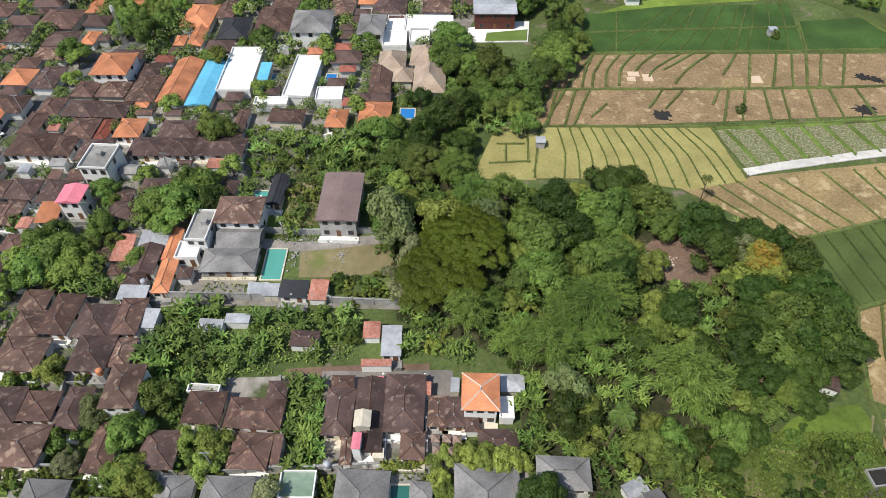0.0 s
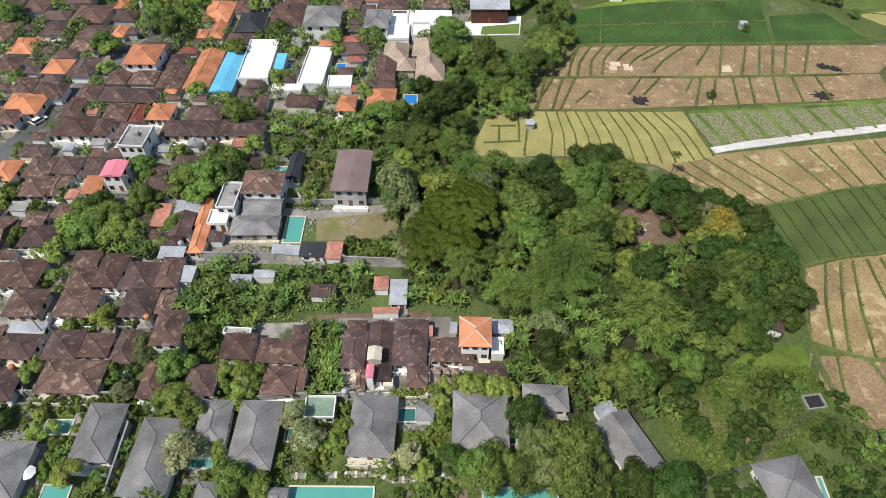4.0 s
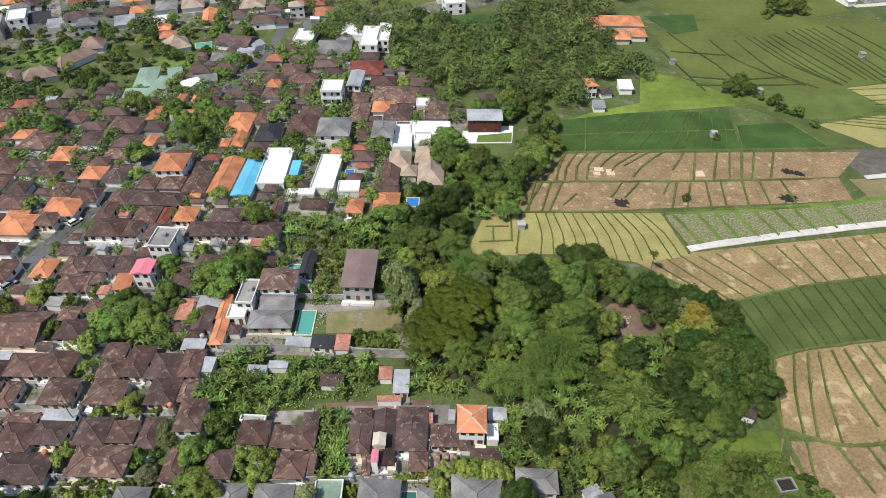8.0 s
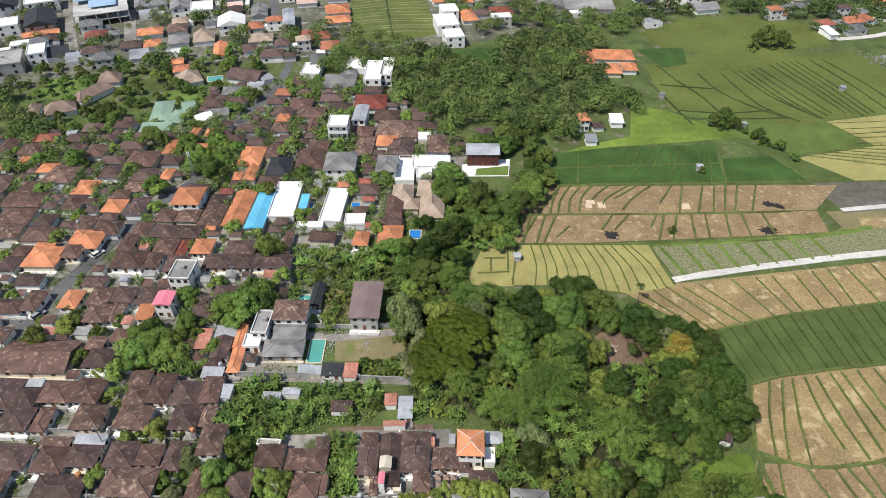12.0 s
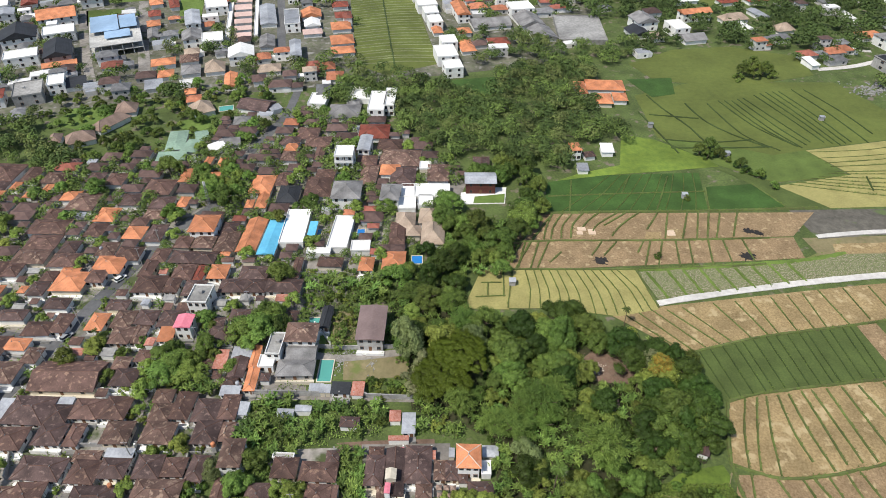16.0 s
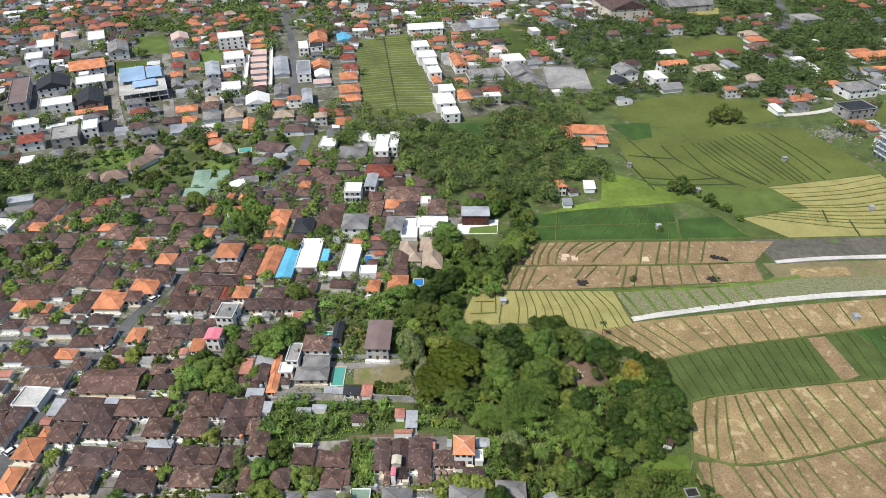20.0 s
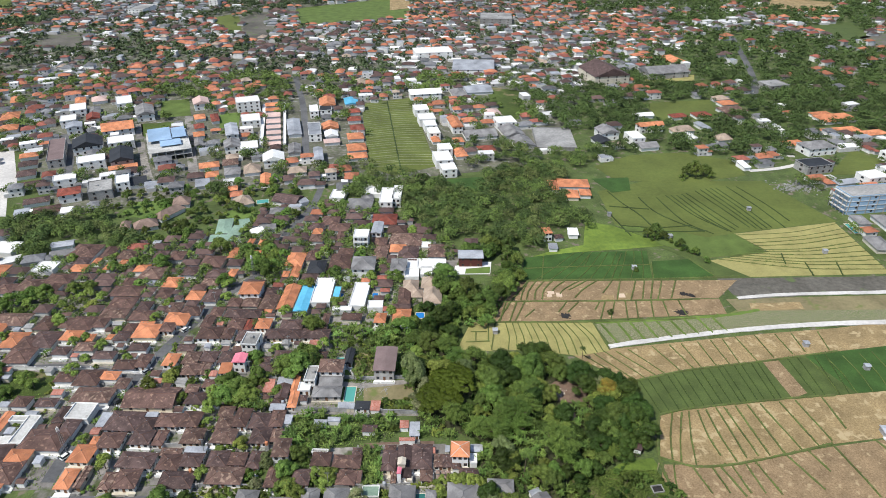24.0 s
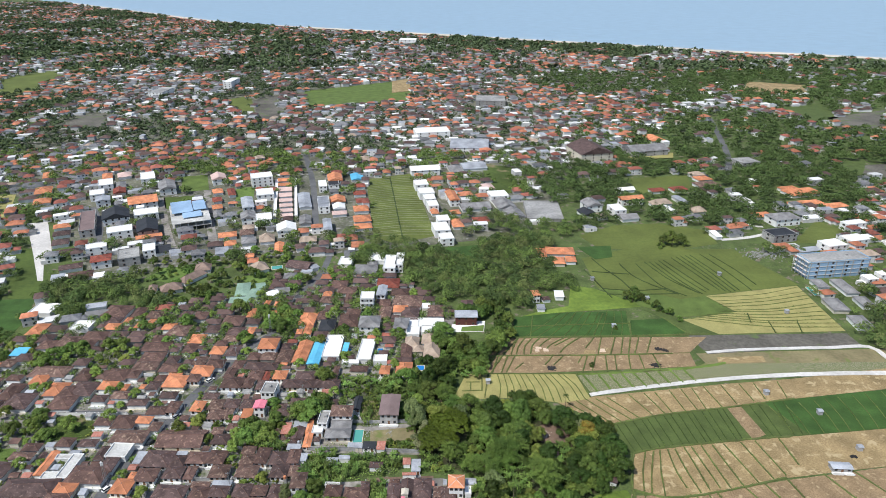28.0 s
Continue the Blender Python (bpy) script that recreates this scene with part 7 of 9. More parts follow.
bund([(64.4, 239.0), (76.5, 223.4)], 0.42, 0.25, "bund")
bund([(69.2, 239.0), (81.0, 224.9)], 0.42, 0.25, "bund")
bund([(74.3, 240.3), (84.9, 225.9)], 0.42, 0.25, "bund")
bund([(84.6, 242.3), (91.5, 227.4)], 0.42, 0.25, "bund")
bund([(91.9, 243.3), (97.0, 228.5)], 0.42, 0.25, "bund")
bund([(97.0, 244.0), (100.3, 229.2)], 0.42, 0.25, "bund")
bund([(104.1, 245.3), (106.5, 230.4)], 0.42, 0.25, "bund")
bund([(109.8, 246.2), (112.0, 231.2)], 0.42, 0.25, "bund")
bund([(115.1, 247.1), (116.1, 231.8)], 0.42, 0.25, "bund")
bund([(120.8, 248.8), (123.7, 233.1)], 0.42, 0.25, "bund")
bund([(129.4, 249.7), (131.2, 235.3)], 0.42, 0.25, "bund")
bund([(138.2, 250.6), (139.7, 237.5)], 0.42, 0.25, "bund")
bund([(145.3, 251.5), (145.4, 238.8)], 0.42, 0.25, "bund")
bund([(156.9, 252.4), (155.7, 240.1)], 0.42, 0.25, "bund")
bund_rows([(72.9, 221.4), (96.8, 227.9), (125.7, 232.8)], [(76.3, 204.5), (99.4, 208.3), (125.9, 212.1)], 15, 0.45, 0.22, "bunddark", 0.0)
bund_rows([(132.4, 233.7), (155.9, 238.5)], [(134.3, 213.4), (152.9, 215.4)], 4, 0.45, 0.22, "bunddark", 0.0)
bund([(81.5, 204.6), (77.4, 193.5), (75.0, 183.3)], 0.6, 0.32, "bund")
bund([(84.9, 205.0), (80.8, 193.5), (77.6, 182.3)], 0.6, 0.32, "bund")
bund([(87.6, 205.5), (84.2, 192.4), (82.2, 180.9)], 0.6, 0.32, "bund")
bund([(90.9, 205.9), (90.4, 194.7), (91.5, 185.0)], 0.6, 0.32, "bund")
bund([(94.0, 206.3), (94.5, 193.6), (96.0, 182.4)], 0.6, 0.32, "bund")
bund([(98.0, 207.2), (99.0, 195.9), (99.8, 184.2)], 0.6, 0.32, "bund")
bund([(101.0, 207.6), (102.6, 195.9), (104.0, 184.8)], 0.6, 0.32, "bund")
bund([(105.3, 208.1), (107.9, 185.1)], 0.6, 0.32, "bund")
bund([(109.9, 208.9), (113.2, 186.1)], 0.6, 0.32, "bund")
bund([(114.8, 209.4), (119.7, 187.8)], 0.6, 0.32, "bund")
bund([(122.2, 210.4), (126.4, 188.9)], 0.6, 0.32, "bund")
bund([(128.4, 211.2), (131.9, 191.6)], 0.6, 0.32, "bund")
bund([(138.9, 212.9), (139.6, 197.3)], 0.6, 0.32, "bund")
bund([(71.0, 184.4), (77.0, 181.8), (84.2, 180.4), (96.7, 181.9), (113.0, 185.6), (131.3, 190.5)], 1.0, 0.42, "bund")
bund([(76.5, 203.8), (89.4, 207.0), (125.9, 212.1), (144.4, 214.0)], 1.0, 0.42, "bund")
bund([(70.6, 220.9), (81.3, 224.3), (96.9, 228.2), (125.8, 233.1), (158.6, 239.5)], 1.0, 0.42, "bund")
bund([(76.4, 203.4), (73.1, 193.5), (71.0, 184.4), (71.1, 174.0), (73.0, 169.9)], 1.0, 0.42, "bund")
bund([(74.9, 181.8), (73.5, 175.0), (72.8, 169.4)], 0.6, 0.32, "bund")
bund([(80.7, 180.1), (83.5, 169.9)], 0.6, 0.32, "bund")
bund([(87.0, 180.1), (89.1, 170.0)], 0.6, 0.32, "bund")
bund([(93.7, 180.9), (95.6, 170.0)], 0.6, 0.32, "bund")
bund([(98.4, 182.0), (100.1, 170.0)], 0.6, 0.32, "bund")
bund([(102.0, 182.5), (105.1, 169.6)], 0.6, 0.32, "bund")
bund([(113.6, 185.1), (119.3, 171.5)], 0.6, 0.32, "bund")
bund([(121.6, 187.2), (124.6, 178.6)], 0.6, 0.32, "bund")
bund([(131.2, 189.5), (133.5, 178.5), (135.2, 168.8)], 0.7, 0.32, "bund")
bund([(89.8, 180.8), (93.7, 168.8)], 0.7, 0.32, "bund")
bund([(146.6, 192.5), (152.1, 179.4)], 0.7, 0.32, "bund")
bund([(159.2, 194.0), (165.9, 181.3)], 0.7, 0.32, "bund")
bund([(98.7, 391.1), (103.0, 376.2), (110.0, 359.7), (114.0, 344.5), (121.2, 333.7)], 0.8, 0.35, "bunddark")
bund([(90.5, 373.2), (93.6, 359.6), (96.5, 346.8), (99.3, 335.0)], 0.8, 0.35, "bunddark")
bund([(115.2, 382.1), (119.2, 365.1), (127.5, 352.0), (140.0, 339.8)], 0.8, 0.35, "bunddark")
bund([(95.0, 370.5), (117.2, 366.7)], 0.8, 0.35, "bunddark")
bund([(96.5, 346.8), (115.2, 344.5), (135.5, 347.1)], 0.8, 0.35, "bunddark")
bund([(97.0, 339.6), (120.9, 339.7), (141.5, 340.8)], 0.8, 0.35, "bunddark")
bund([(125.9, 382.1), (132.4, 352.0), (143.8, 337.5)], 0.6, 0.3, "bunddark")
bund([(132.2, 385.1), (140.2, 359.8), (151.7, 342.3)], 0.6, 0.3, "bunddark")
bund([(138.9, 385.2), (146.8, 357.3), (154.3, 339.9)], 0.6, 0.3, "bunddark")
bund([(145.4, 388.2), (153.9, 362.6), (160.0, 344.8)], 0.6, 0.3, "bunddark")
bund([(152.0, 391.4), (160.1, 365.3), (166.0, 344.8)], 0.6, 0.3, "bunddark")
bund([(159.2, 394.5), (166.4, 368.1), (172.1, 342.4)], 0.6, 0.3, "bunddark")
bund([(166.0, 395.8), (172.8, 370.9), (178.1, 344.9)], 0.6, 0.3, "bunddark")
bund([(173.2, 397.8), (180.6, 370.9), (185.4, 344.9)], 0.6, 0.3, "bunddark")
bund([(179.3, 397.8), (187.1, 373.8), (191.2, 352.4)], 0.6, 0.3, "bunddark")
bund([(135.4, 385.2), (143.4, 358.3), (152.8, 340.9)], 0.6, 0.3, "bunddark")
bund([(142.3, 387.0), (150.3, 359.9), (157.2, 342.3)], 0.6, 0.3, "bunddark")
bund([(155.7, 393.2), (163.4, 367.0), (169.2, 343.8)], 0.6, 0.3, "bunddark")
bund([(162.7, 395.2), (169.7, 369.7), (175.2, 343.9)], 0.6, 0.3, "bunddark")
bund_rows([(155.0, 337.8), (160.8, 321.3), (134.3, 310.2)], [(215.6, 351.2), (215.9, 321.5), (215.7, 299.1)], 11, 0.34, 0.22, "bund", -0.1)
bund([(170.8, 317.0), (168.4, 306.5)], 0.7, 0.3, "bunddark")
bund([(178.7, 308.6), (176.9, 295.9)], 0.7, 0.3, "bunddark")
bund([(194.4, 308.7), (191.0, 295.9)], 0.7, 0.3, "bunddark")
bund_rows([(64.1, 317.1), (103.1, 319.4)], [(40.0, 291.3), (98.3, 293.0)], 9, 0.35, 0.2, "bund", 0.05)
bund([(39.1, 302.2), (68.2, 304.2), (101.7, 306.0)], 0.6, 0.3, "bund")
bund([(49.7, 313.3), (46.0, 291.7)], 0.6, 0.3, "bund")
bund([(89.6, 316.8), (79.2, 292.6)], 0.6, 0.3, "bund")
bund([(102.4, 308.4), (99.4, 293.4)], 0.6, 0.3, "bund")
bund([(73.5, 315.9), (68.2, 304.2)], 0.6, 0.3, "bund")
bund([(122.1, 311.4), (129.3, 295.7)], 0.6, 0.3, "bund")
bund([(36.0, 290.9), (100.3, 293.0), (141.3, 295.4)], 1.0, 0.4, "bund")
bund_rows([(-68.3, 557.6), (-58.2, 484.7), (-48.4, 424.6)], [(-28.2, 571.3), (-16.5, 491.4), (-4.9, 428.9)], 30, 0.6, 0.35, "bundpale", 0.12)
bund([(-48.7, 567.8), (-29.1, 426.8)], 1.2, 0.4, "bunddark")
ash_patch(52.7, 263.4, 2.6)
ash_patch(103.8, 266.0, 3.0)
ash_patch(109.5, 280.2, 2.4)
ash_patch(112.7, 279.0, 2.2)
ash_patch(54.3, 261.2, 0.4)
ash_patch(163.6, 202.2, 1.6)
drying_mat(48.8, 281.2, 3.0, 2.2)
drying_mat(47.8, 278.8, 2.2, 2.0)
drying_mat(52.3, 279.5, 2.6, 3.2)
drying_mat(80.8, 278.9, 3.0, 3.2)
sheet("bare_patch", [(72.2, 279.5), (77.6, 279.6), (76.5, 275.2), (70.2, 274.8)], 0.16, "stubble", "worn bare threshing patch in the stubble", category="ground")
sheet("bare_patch", [(80.1, 281.2), (86.2, 281.2), (84.2, 275.3), (78.1, 275.2)], 0.155, "stubble", "worn bare threshing patch in the stubble", category="ground")
compound_wall(-58.0, 205.3, -22.6, 204.6, 2.0, "wallgrey")
compound_wall(-22.6, 204.4, -9.5, 203.8, 1.8, "wallgrey")
compound_wall(-117.9, 206.1, -95.5, 206.0, 1.6, "white")
compound_wall(-95.4, 205.8, -80.9, 206.0, 1.6, "white")
compound_wall(-39.2, 222.5, -30.3, 221.9, 1.6, "wallgrey")
compound_wall(-30.3, 221.9, -13.8, 222.7, 1.6, "wallgrey")
compound_wall(-103.5, 188.3, -81.6, 188.4, 1.6, "wallgrey")
compound_wall(-80.1, 188.9, -59.5, 189.7, 1.6, "wallgrey")
compound_wall(-85.2, 171.9, -57.1, 171.5, 1.8, "wallgrey")
compound_wall(-56.4, 165.9, -56.3, 153.7, 1.8, "wallgrey")
compound_wall(-35.9, 170.9, -25.0, 171.8, 1.8, "wallgrey")
compound_wall(-170.7, 227.3, -143.9, 226.5, 1.6, "white")
compound_wall(-11.4, 188.3, -10.1, 173.3, 1.6, "white")
compound_wall(-107.0, 202.8, -106.5, 195.8, 1.5, "wallgrey")
compound_wall(-94.3, 203.9, -93.5, 197.5, 1.5, "white")
compound_wall(-69.3, 204.6, -69.3, 197.1, 1.5, "wallgrey")
compound_wall(-100.1, 195.3, -99.5, 189.3, 1.5, "white")
compound_wall(-80.0, 188.4, -79.0, 180.0, 1.5, "white")
compound_wall(-65.8, 186.6, -64.7, 180.0, 1.5, "wallgrey")
compound_wall(-95.1, 184.5, -93.8, 178.5, 1.5, "white")
compound_wall(-111.2, 186.8, -108.5, 178.9, 1.5, "wallgrey")
compound_wall(-97.4, 179.0, -96.2, 171.2, 1.5, "wallgrey")
compound_wall(-80.9, 179.1, -77.7, 171.3, 1.5, "wallgrey")
compound_wall(-74.7, 204.1, -74.4, 197.6, 1.5, "white")
compound_wall(-153.2, 227.3, -136.2, 227.0, 1.5, "white")
compound_wall(-16.7, 185.6, -15.4, 173.2, 1.5, "wallgrey")
compound_wall(-4.2, 188.3, -3.6, 174.3, 1.5, "white")
compound_wall(-25.0, 171.6, -10.8, 172.5, 1.6, "wallgrey")
compound_wall(-41.0, 231.8, -35.0, 223.8, 1.6, "white")
compound_wall(-29.0, 187.7, -26.2, 173.1, 1.6, "wallgrey")
bund_rows([(141.4, 233.0), (171.7, 239.3), (204.0, 245.9)], [(143.3, 214.4), (172.7, 217.3), (200.3, 220.3)], 9, 0.4, 0.2, "bund", 0.08)

# a small roofless pen and bare soil in the meadow
pen = empty("ruined_pen", 66.7, 171.5, 0.0, 8)
tagged(pen, "small roofless pen of pale weathered masonry in the meadow", "ruin")
take(66.7, 171.5, 4.5, 4.0)
for x0, y0, x1, y1 in ((-1.8, -1.4, 1.8, -1.2), (-1.8, 1.2, 1.8, 1.4), (-1.8, -1.2, -1.6, 1.2), (1.6, -1.2, 1.8, 1.2)):
    box("pen_wall", (x0, y0, -0.1, x1, y1, 0.6), "concrete", pen)
box("pen_floor", (-1.6, -1.2, -0.1, 1.6, 1.2, 0.12), "ash", pen)
sheet("bare_patch", [(39.6, 176.3), (43.6, 176.4), (43.0, 174.0), (41.0, 173.6)], 0.13, "soil", "bare trodden soil at the edge of the grove", category="ground")

# yards, decks, paths and debris
sheet("yard", [(-39.0, 188.0), (-28.2, 188.5), (-25.7, 171.3), (-34.9, 170.6), (-43.9, 179.4), (-45.6, 185.7)], 0.1, "yard", "trodden paved yard of a family compound", category="paving")
sheet("yard", [(-22.2, 189.5), (0.5, 190.0), (2.0, 171.6), (-19.9, 171.2)], 0.1, "yard", "narrow paved yards between long roofs", category="paving")
sheet("yard", [(-84.7, 171.0), (-74.8, 171.4), (-73.3, 162.8), (-82.2, 162.8)], 0.1, "stone", "dark paved forecourt of a villa", category="paving")
sheet("yard", [(-67.4, 168.0), (-66.2, 169.5), (-65.0, 162.5), (-66.3, 161.4)], 0.1, "stone", "pale stone pool terrace", category="paving")
sheet("yard", [(-71.7, 162.4), (-70.0, 162.5), (-68.1, 153.7), (-71.4, 153.4)], 0.1, "stone", "pale stone villa terrace", category="paving")
sheet("yard", [(-9.1, 171.3), (-4.2, 171.4), (-3.9, 165.3), (-8.8, 165.3)], 0.1, "stone", "paved pool terrace of a villa", category="paving")
sheet("yard", [(9.5, 172.1), (12.3, 172.1), (12.7, 162.1), (10.7, 162.1)], 0.1, "stone", "paved pool terrace of a villa", category="paving")
sheet("lawn", [(-8.8, 165.3), (-4.9, 165.3), (-5.0, 163.0), (-8.7, 163.0)], 0.13, "lawn", "small villa lawn", category="lawn")
sheet("lawn", [(-71.3, 169.1), (-67.8, 169.1), (-67.6, 167.6), (-71.0, 167.6)], 0.13, "lawn", "small villa lawn", category="lawn")
sheet("lawn", [(-69.0, 158.3), (-64.0, 158.0), (-63.7, 155.7), (-68.2, 155.7)], 0.13, "lawn", "small villa lawn", category="lawn")
sheet("lawn", [(-4.0, 162.3), (-1.3, 162.0), (-1.6, 158.2), (-3.2, 158.9)], 0.13, "lawn", "small garden lawn", category="lawn")
sheet("yard", [(0.4, 156.6), (3.0, 156.9), (3.2, 153.0), (0.5, 152.9)], 0.1, "deck", "wooden garden deck", category="paving")
sheet("yard", [(-46.0, 158.2), (-42.4, 158.2), (-41.7, 155.2), (-45.5, 155.2)], 0.1, "stone", "grey stone pool terrace", category="paving")
sheet("lawn", [(-40.7, 230.6), (-37.0, 230.6), (-36.6, 223.8), (-39.8, 223.8)], 0.13, "lawn", "bright green walled lawn", category="lawn")
sheet("yard", [(-36.9, 237.9), (-29.8, 238.0), (-27.7, 225.0), (-34.2, 223.8)], 0.1, "drygrass", "dry planted yard", category="paving")
stepping_path([(-26.5, 157.0), (-16.8, 157.4), (-11.7, 157.6), (-9.3, 156.5), (-6.4, 156.6), (-2.9, 157.5), (0.5, 157.2), (4.9, 155.6), (11.6, 156.3), (16.2, 157.0)], 1.1, 26)
stepping_path([(-2.9, 157.5), (-2.4, 159.2), (-3.9, 161.3)], 1.0, 5)
rubble("rubbish", 41.1, 214.6, 5, 4, 170, "cream", "pale rubbish strewn over the bare clearing", 0.2, 1)
rubble("brushwood", 47.2, 214.7, 14, 9, 700, "deck", "dry brushwood strewn over the bare clearing", 0.16, 2)
rubble("stones", -30.1, 220.4, 16, 1.5, 90, "concrete", "loose stones along the lane wall", 0.18, 3)
rubble("stones", -22.5, 216.0, 2, 6, 40, "concrete", "row of loose stones in the dry lot", 0.18, 4)
rubble("stones", -31.5, 217.0, 2.5, 6, 70, "wallgrey", "building leftovers beside the pool", 0.2, 5)
rubble("rubble", 216.9, 397.7, 22, 12, 260, "concrete", "rubble of a far building plot", 0.55, 6)

# ---- vegetation ----
VILLAGE = [(-270.2, 311.5), (-218.4, 288.0), (-177.5, 316.0), (-118.0, 338.8), (-97.7, 369.8), (-64.3, 372.7), (-29.5, 361.8), (-0.0, 329.8), (7.6, 312.3), (0.0, 284.9), (-26.1, 257.9), (-40.9, 232.0), (-39.6, 205.3), (-55.3, 203.0), (-53.5, 186.6), (-71.3, 173.6), (-175.2, 168.3)]
sheet("village_ground", VILLAGE, 0.04, "yard", "trodden and paved village ground with grass patches")
FOREST = [(-14.0, 247.7), (5.6, 252.0), (6.5, 236.3), (19.8, 234.7), (36.0, 236.6), (46.7, 229.7), (59.8, 224.0), (69.4, 215.6), (71.6, 203.2), (70.7, 192.2), (64.7, 184.6), (55.1, 181.9), (46.2, 173.7), (39.4, 169.3), (32.5, 166.3), (23.4, 166.2), (11.6, 173.4), (12.0, 184.1), (10.6, 191.7), (2.4, 196.3), (-9.9, 200.5), (-11.9, 216.3), (-17.7, 238.0)]
# dark sheet standing in for the shade under trees and bananas
sheet("forest_floor", FOREST, 0.055, "litter", "forest floor litter, coloured dark for the shade under the growth")
take(46.1, 215.3, 17, 13)
NO_BUILD = [[(-182.2, 278.6), (-157.9, 283.5), (-150.1, 269.6), (-156.9, 261.8), (-172.7, 261.7)], [(-88.5, 223.7), (-67.8, 223.9), (-63.6, 207.3), (-82.1, 207.2)], [(-68.7, 241.1), (-52.1, 241.2), (-48.8, 223.3), (-63.8, 224.5)], [(-119.5, 184.4), (-110.1, 185.4), (-103.2, 170.3), (-113.1, 169.4)], [(-100.7, 316.9), (-85.1, 324.2), (-77.3, 290.9), (-93.4, 290.8)], [(-50.9, 258.4), (-17.2, 258.7), (-14.3, 219.7), (-42.5, 219.5)], [(-57.8, 203.3), (-41.9, 203.5), (-34.3, 170.6), (-49.7, 178.0)], [(-225.7, 280.7), (-176.2, 282.6), (-170.5, 267.2), (-197.5, 252.9), (-208.2, 252.9)], [(-193.3, 229.0), (-173.4, 229.1), (-158.4, 210.7), (-179.6, 207.2)]]
BELT = [(-1.4, 265.3), (3.8, 254.5), (17.0, 254.6), (27.5, 270.8), (38.4, 296.0), (36.6, 318.3), (24.9, 327.9), (4.4, 313.4), (-0.4, 291.6)]
FOREST_EAST = [(35.2, 206.8), (58.1, 224.0), (69.4, 215.6), (71.6, 203.2), (70.7, 192.2), (64.7, 184.6), (55.1, 181.9), (46.5, 174.7), (37.8, 174.6), (27.6, 170.9), (26.2, 183.2)]
BELT_WEST = [(-20.3, 276.6), (-1.3, 290.4), (4.6, 269.3), (7.0, 252.3), (-12.7, 246.5), (-17.3, 247.9)]
LANE_GREEN = [(10.4, 202.9), (17.3, 202.9), (20.4, 177.7), (14.7, 174.8), (11.8, 178.6), (11.5, 187.9)]
LOT_HEDGE = [(-23.5, 209.8), (-10.6, 211.3), (-9.5, 203.9), (-22.4, 204.0)]
UPPER_WOOD = [(-64.7, 402.8), (-27.6, 395.9), (5.6, 410.6), (47.5, 426.4), (69.9, 426.5), (77.1, 386.2), (77.5, 343.9), (58.8, 318.4), (39.9, 314.7), (22.2, 325.4), (4.6, 325.3), (-5.7, 340.7), (-24.2, 342.0), (-41.6, 357.4)]
LEFT_WOOD = [(-236.4, 342.4), (-198.2, 363.3), (-174.0, 374.5), (-132.8, 392.4), (-116.0, 333.2), (-159.2, 319.4), (-199.6, 306.5), (-225.4, 319.2)]
VILLA_GARDENS = [(-193.6, 364.8), (-189.0, 385.4), (-155.5, 391.9), (-133.0, 395.3), (-113.0, 408.8), (-85.6, 395.6), (-76.7, 354.9), (-83.6, 335.1), (-100.2, 323.8), (-129.1, 325.7), (-158.5, 323.3), (-175.0, 329.9)]
NORTH_YARDS = [(-200.0, 284.0), (-90.0, 276.0), (-10.0, 288.0), (6.0, 312.0), (0.0, 330.0), (-30.0, 362.0), (-64.0, 372.0), (-98.0, 368.0), (-118.0, 338.0), (-178.0, 316.0)]
BANANAS_A = [(-57.1, 202.4), (-34.7, 203.5), (-16.0, 203.3), (-15.7, 192.4), (-31.8, 188.4), (-49.2, 189.0), (-53.9, 190.9)]
BANANAS_B = [(-28.3, 187.7), (-21.9, 187.8), (-20.0, 172.3), (-26.1, 171.9)]
BANANAS_C = [(-47.8, 248.3), (-35.0, 252.7), (-18.4, 255.7), (-17.2, 241.3), (-29.9, 241.8), (-42.7, 240.4)]
MID_GREEN = [(-8.8, 202.9), (-1.3, 203.0), (4.7, 197.1), (4.6, 190.7), (-8.2, 191.3)]
GARDENS = [(-87.9, 171.5), (-56.2, 172.2), (-27.4, 172.8), (1.7, 173.9), (8.0, 169.5), (14.3, 151.4), (-79.0, 150.6)]
MEADOW_EDGE = [(69.2, 179.0), (71.2, 170.8), (80.9, 165.6), (74.6, 151.9), (37.6, 151.6), (40.2, 157.5), (57.0, 160.4), (68.3, 167.0), (70.8, 171.6)]
SOUTH_WOOD = [(13.3, 169.6), (27.8, 171.3), (38.9, 169.8), (41.1, 160.9), (37.7, 152.2), (10.8, 152.0)]
RIGHT_TOWN = [(215.6, 341.2), (283.1, 372.2), (342.0, 341.5), (268.6, 251.1), (235.7, 264.8), (223.8, 290.7), (216.0, 314.3)]
mast(-89.6, 290.4, 14)
mast(-125.5, 185.3, 12)
parasol(-69.8, 156.4)
utility_pole(-114.7, 214.2)
utility_pole(-113.4, 231.6)
utility_pole(-74.2, 223.5)
utility_pole(-62.6, 238.9)
utility_pole(-79.4, 184.6)
utility_pole(-101.6, 269.9)
utility_pole(-36.2, 171.2)
utility_pole(-104.5, 259.6)
plant("blossom", -44.9, 160.1, 1.1)
plant("blossom", -24.4, 162.8, 0.9)
plant("blossom", -26.4, 166.0, 0.8)
plant("blossom", -59.6, 171.5, 0.7)
plant("light", -49.3, 170.0, 0.9)
plant("light", -45.1, 167.4, 0.8)
plant("broad", -50.8, 176.4, 0.8)
plant("broad", -35.5, 155.2, 0.7)
plant("bigolive", 18.7, 159.0, 1.0)
plant("olive", 22.6, 158.8, 1.1)
plant("dark", 30.7, 153.8, 0.9)
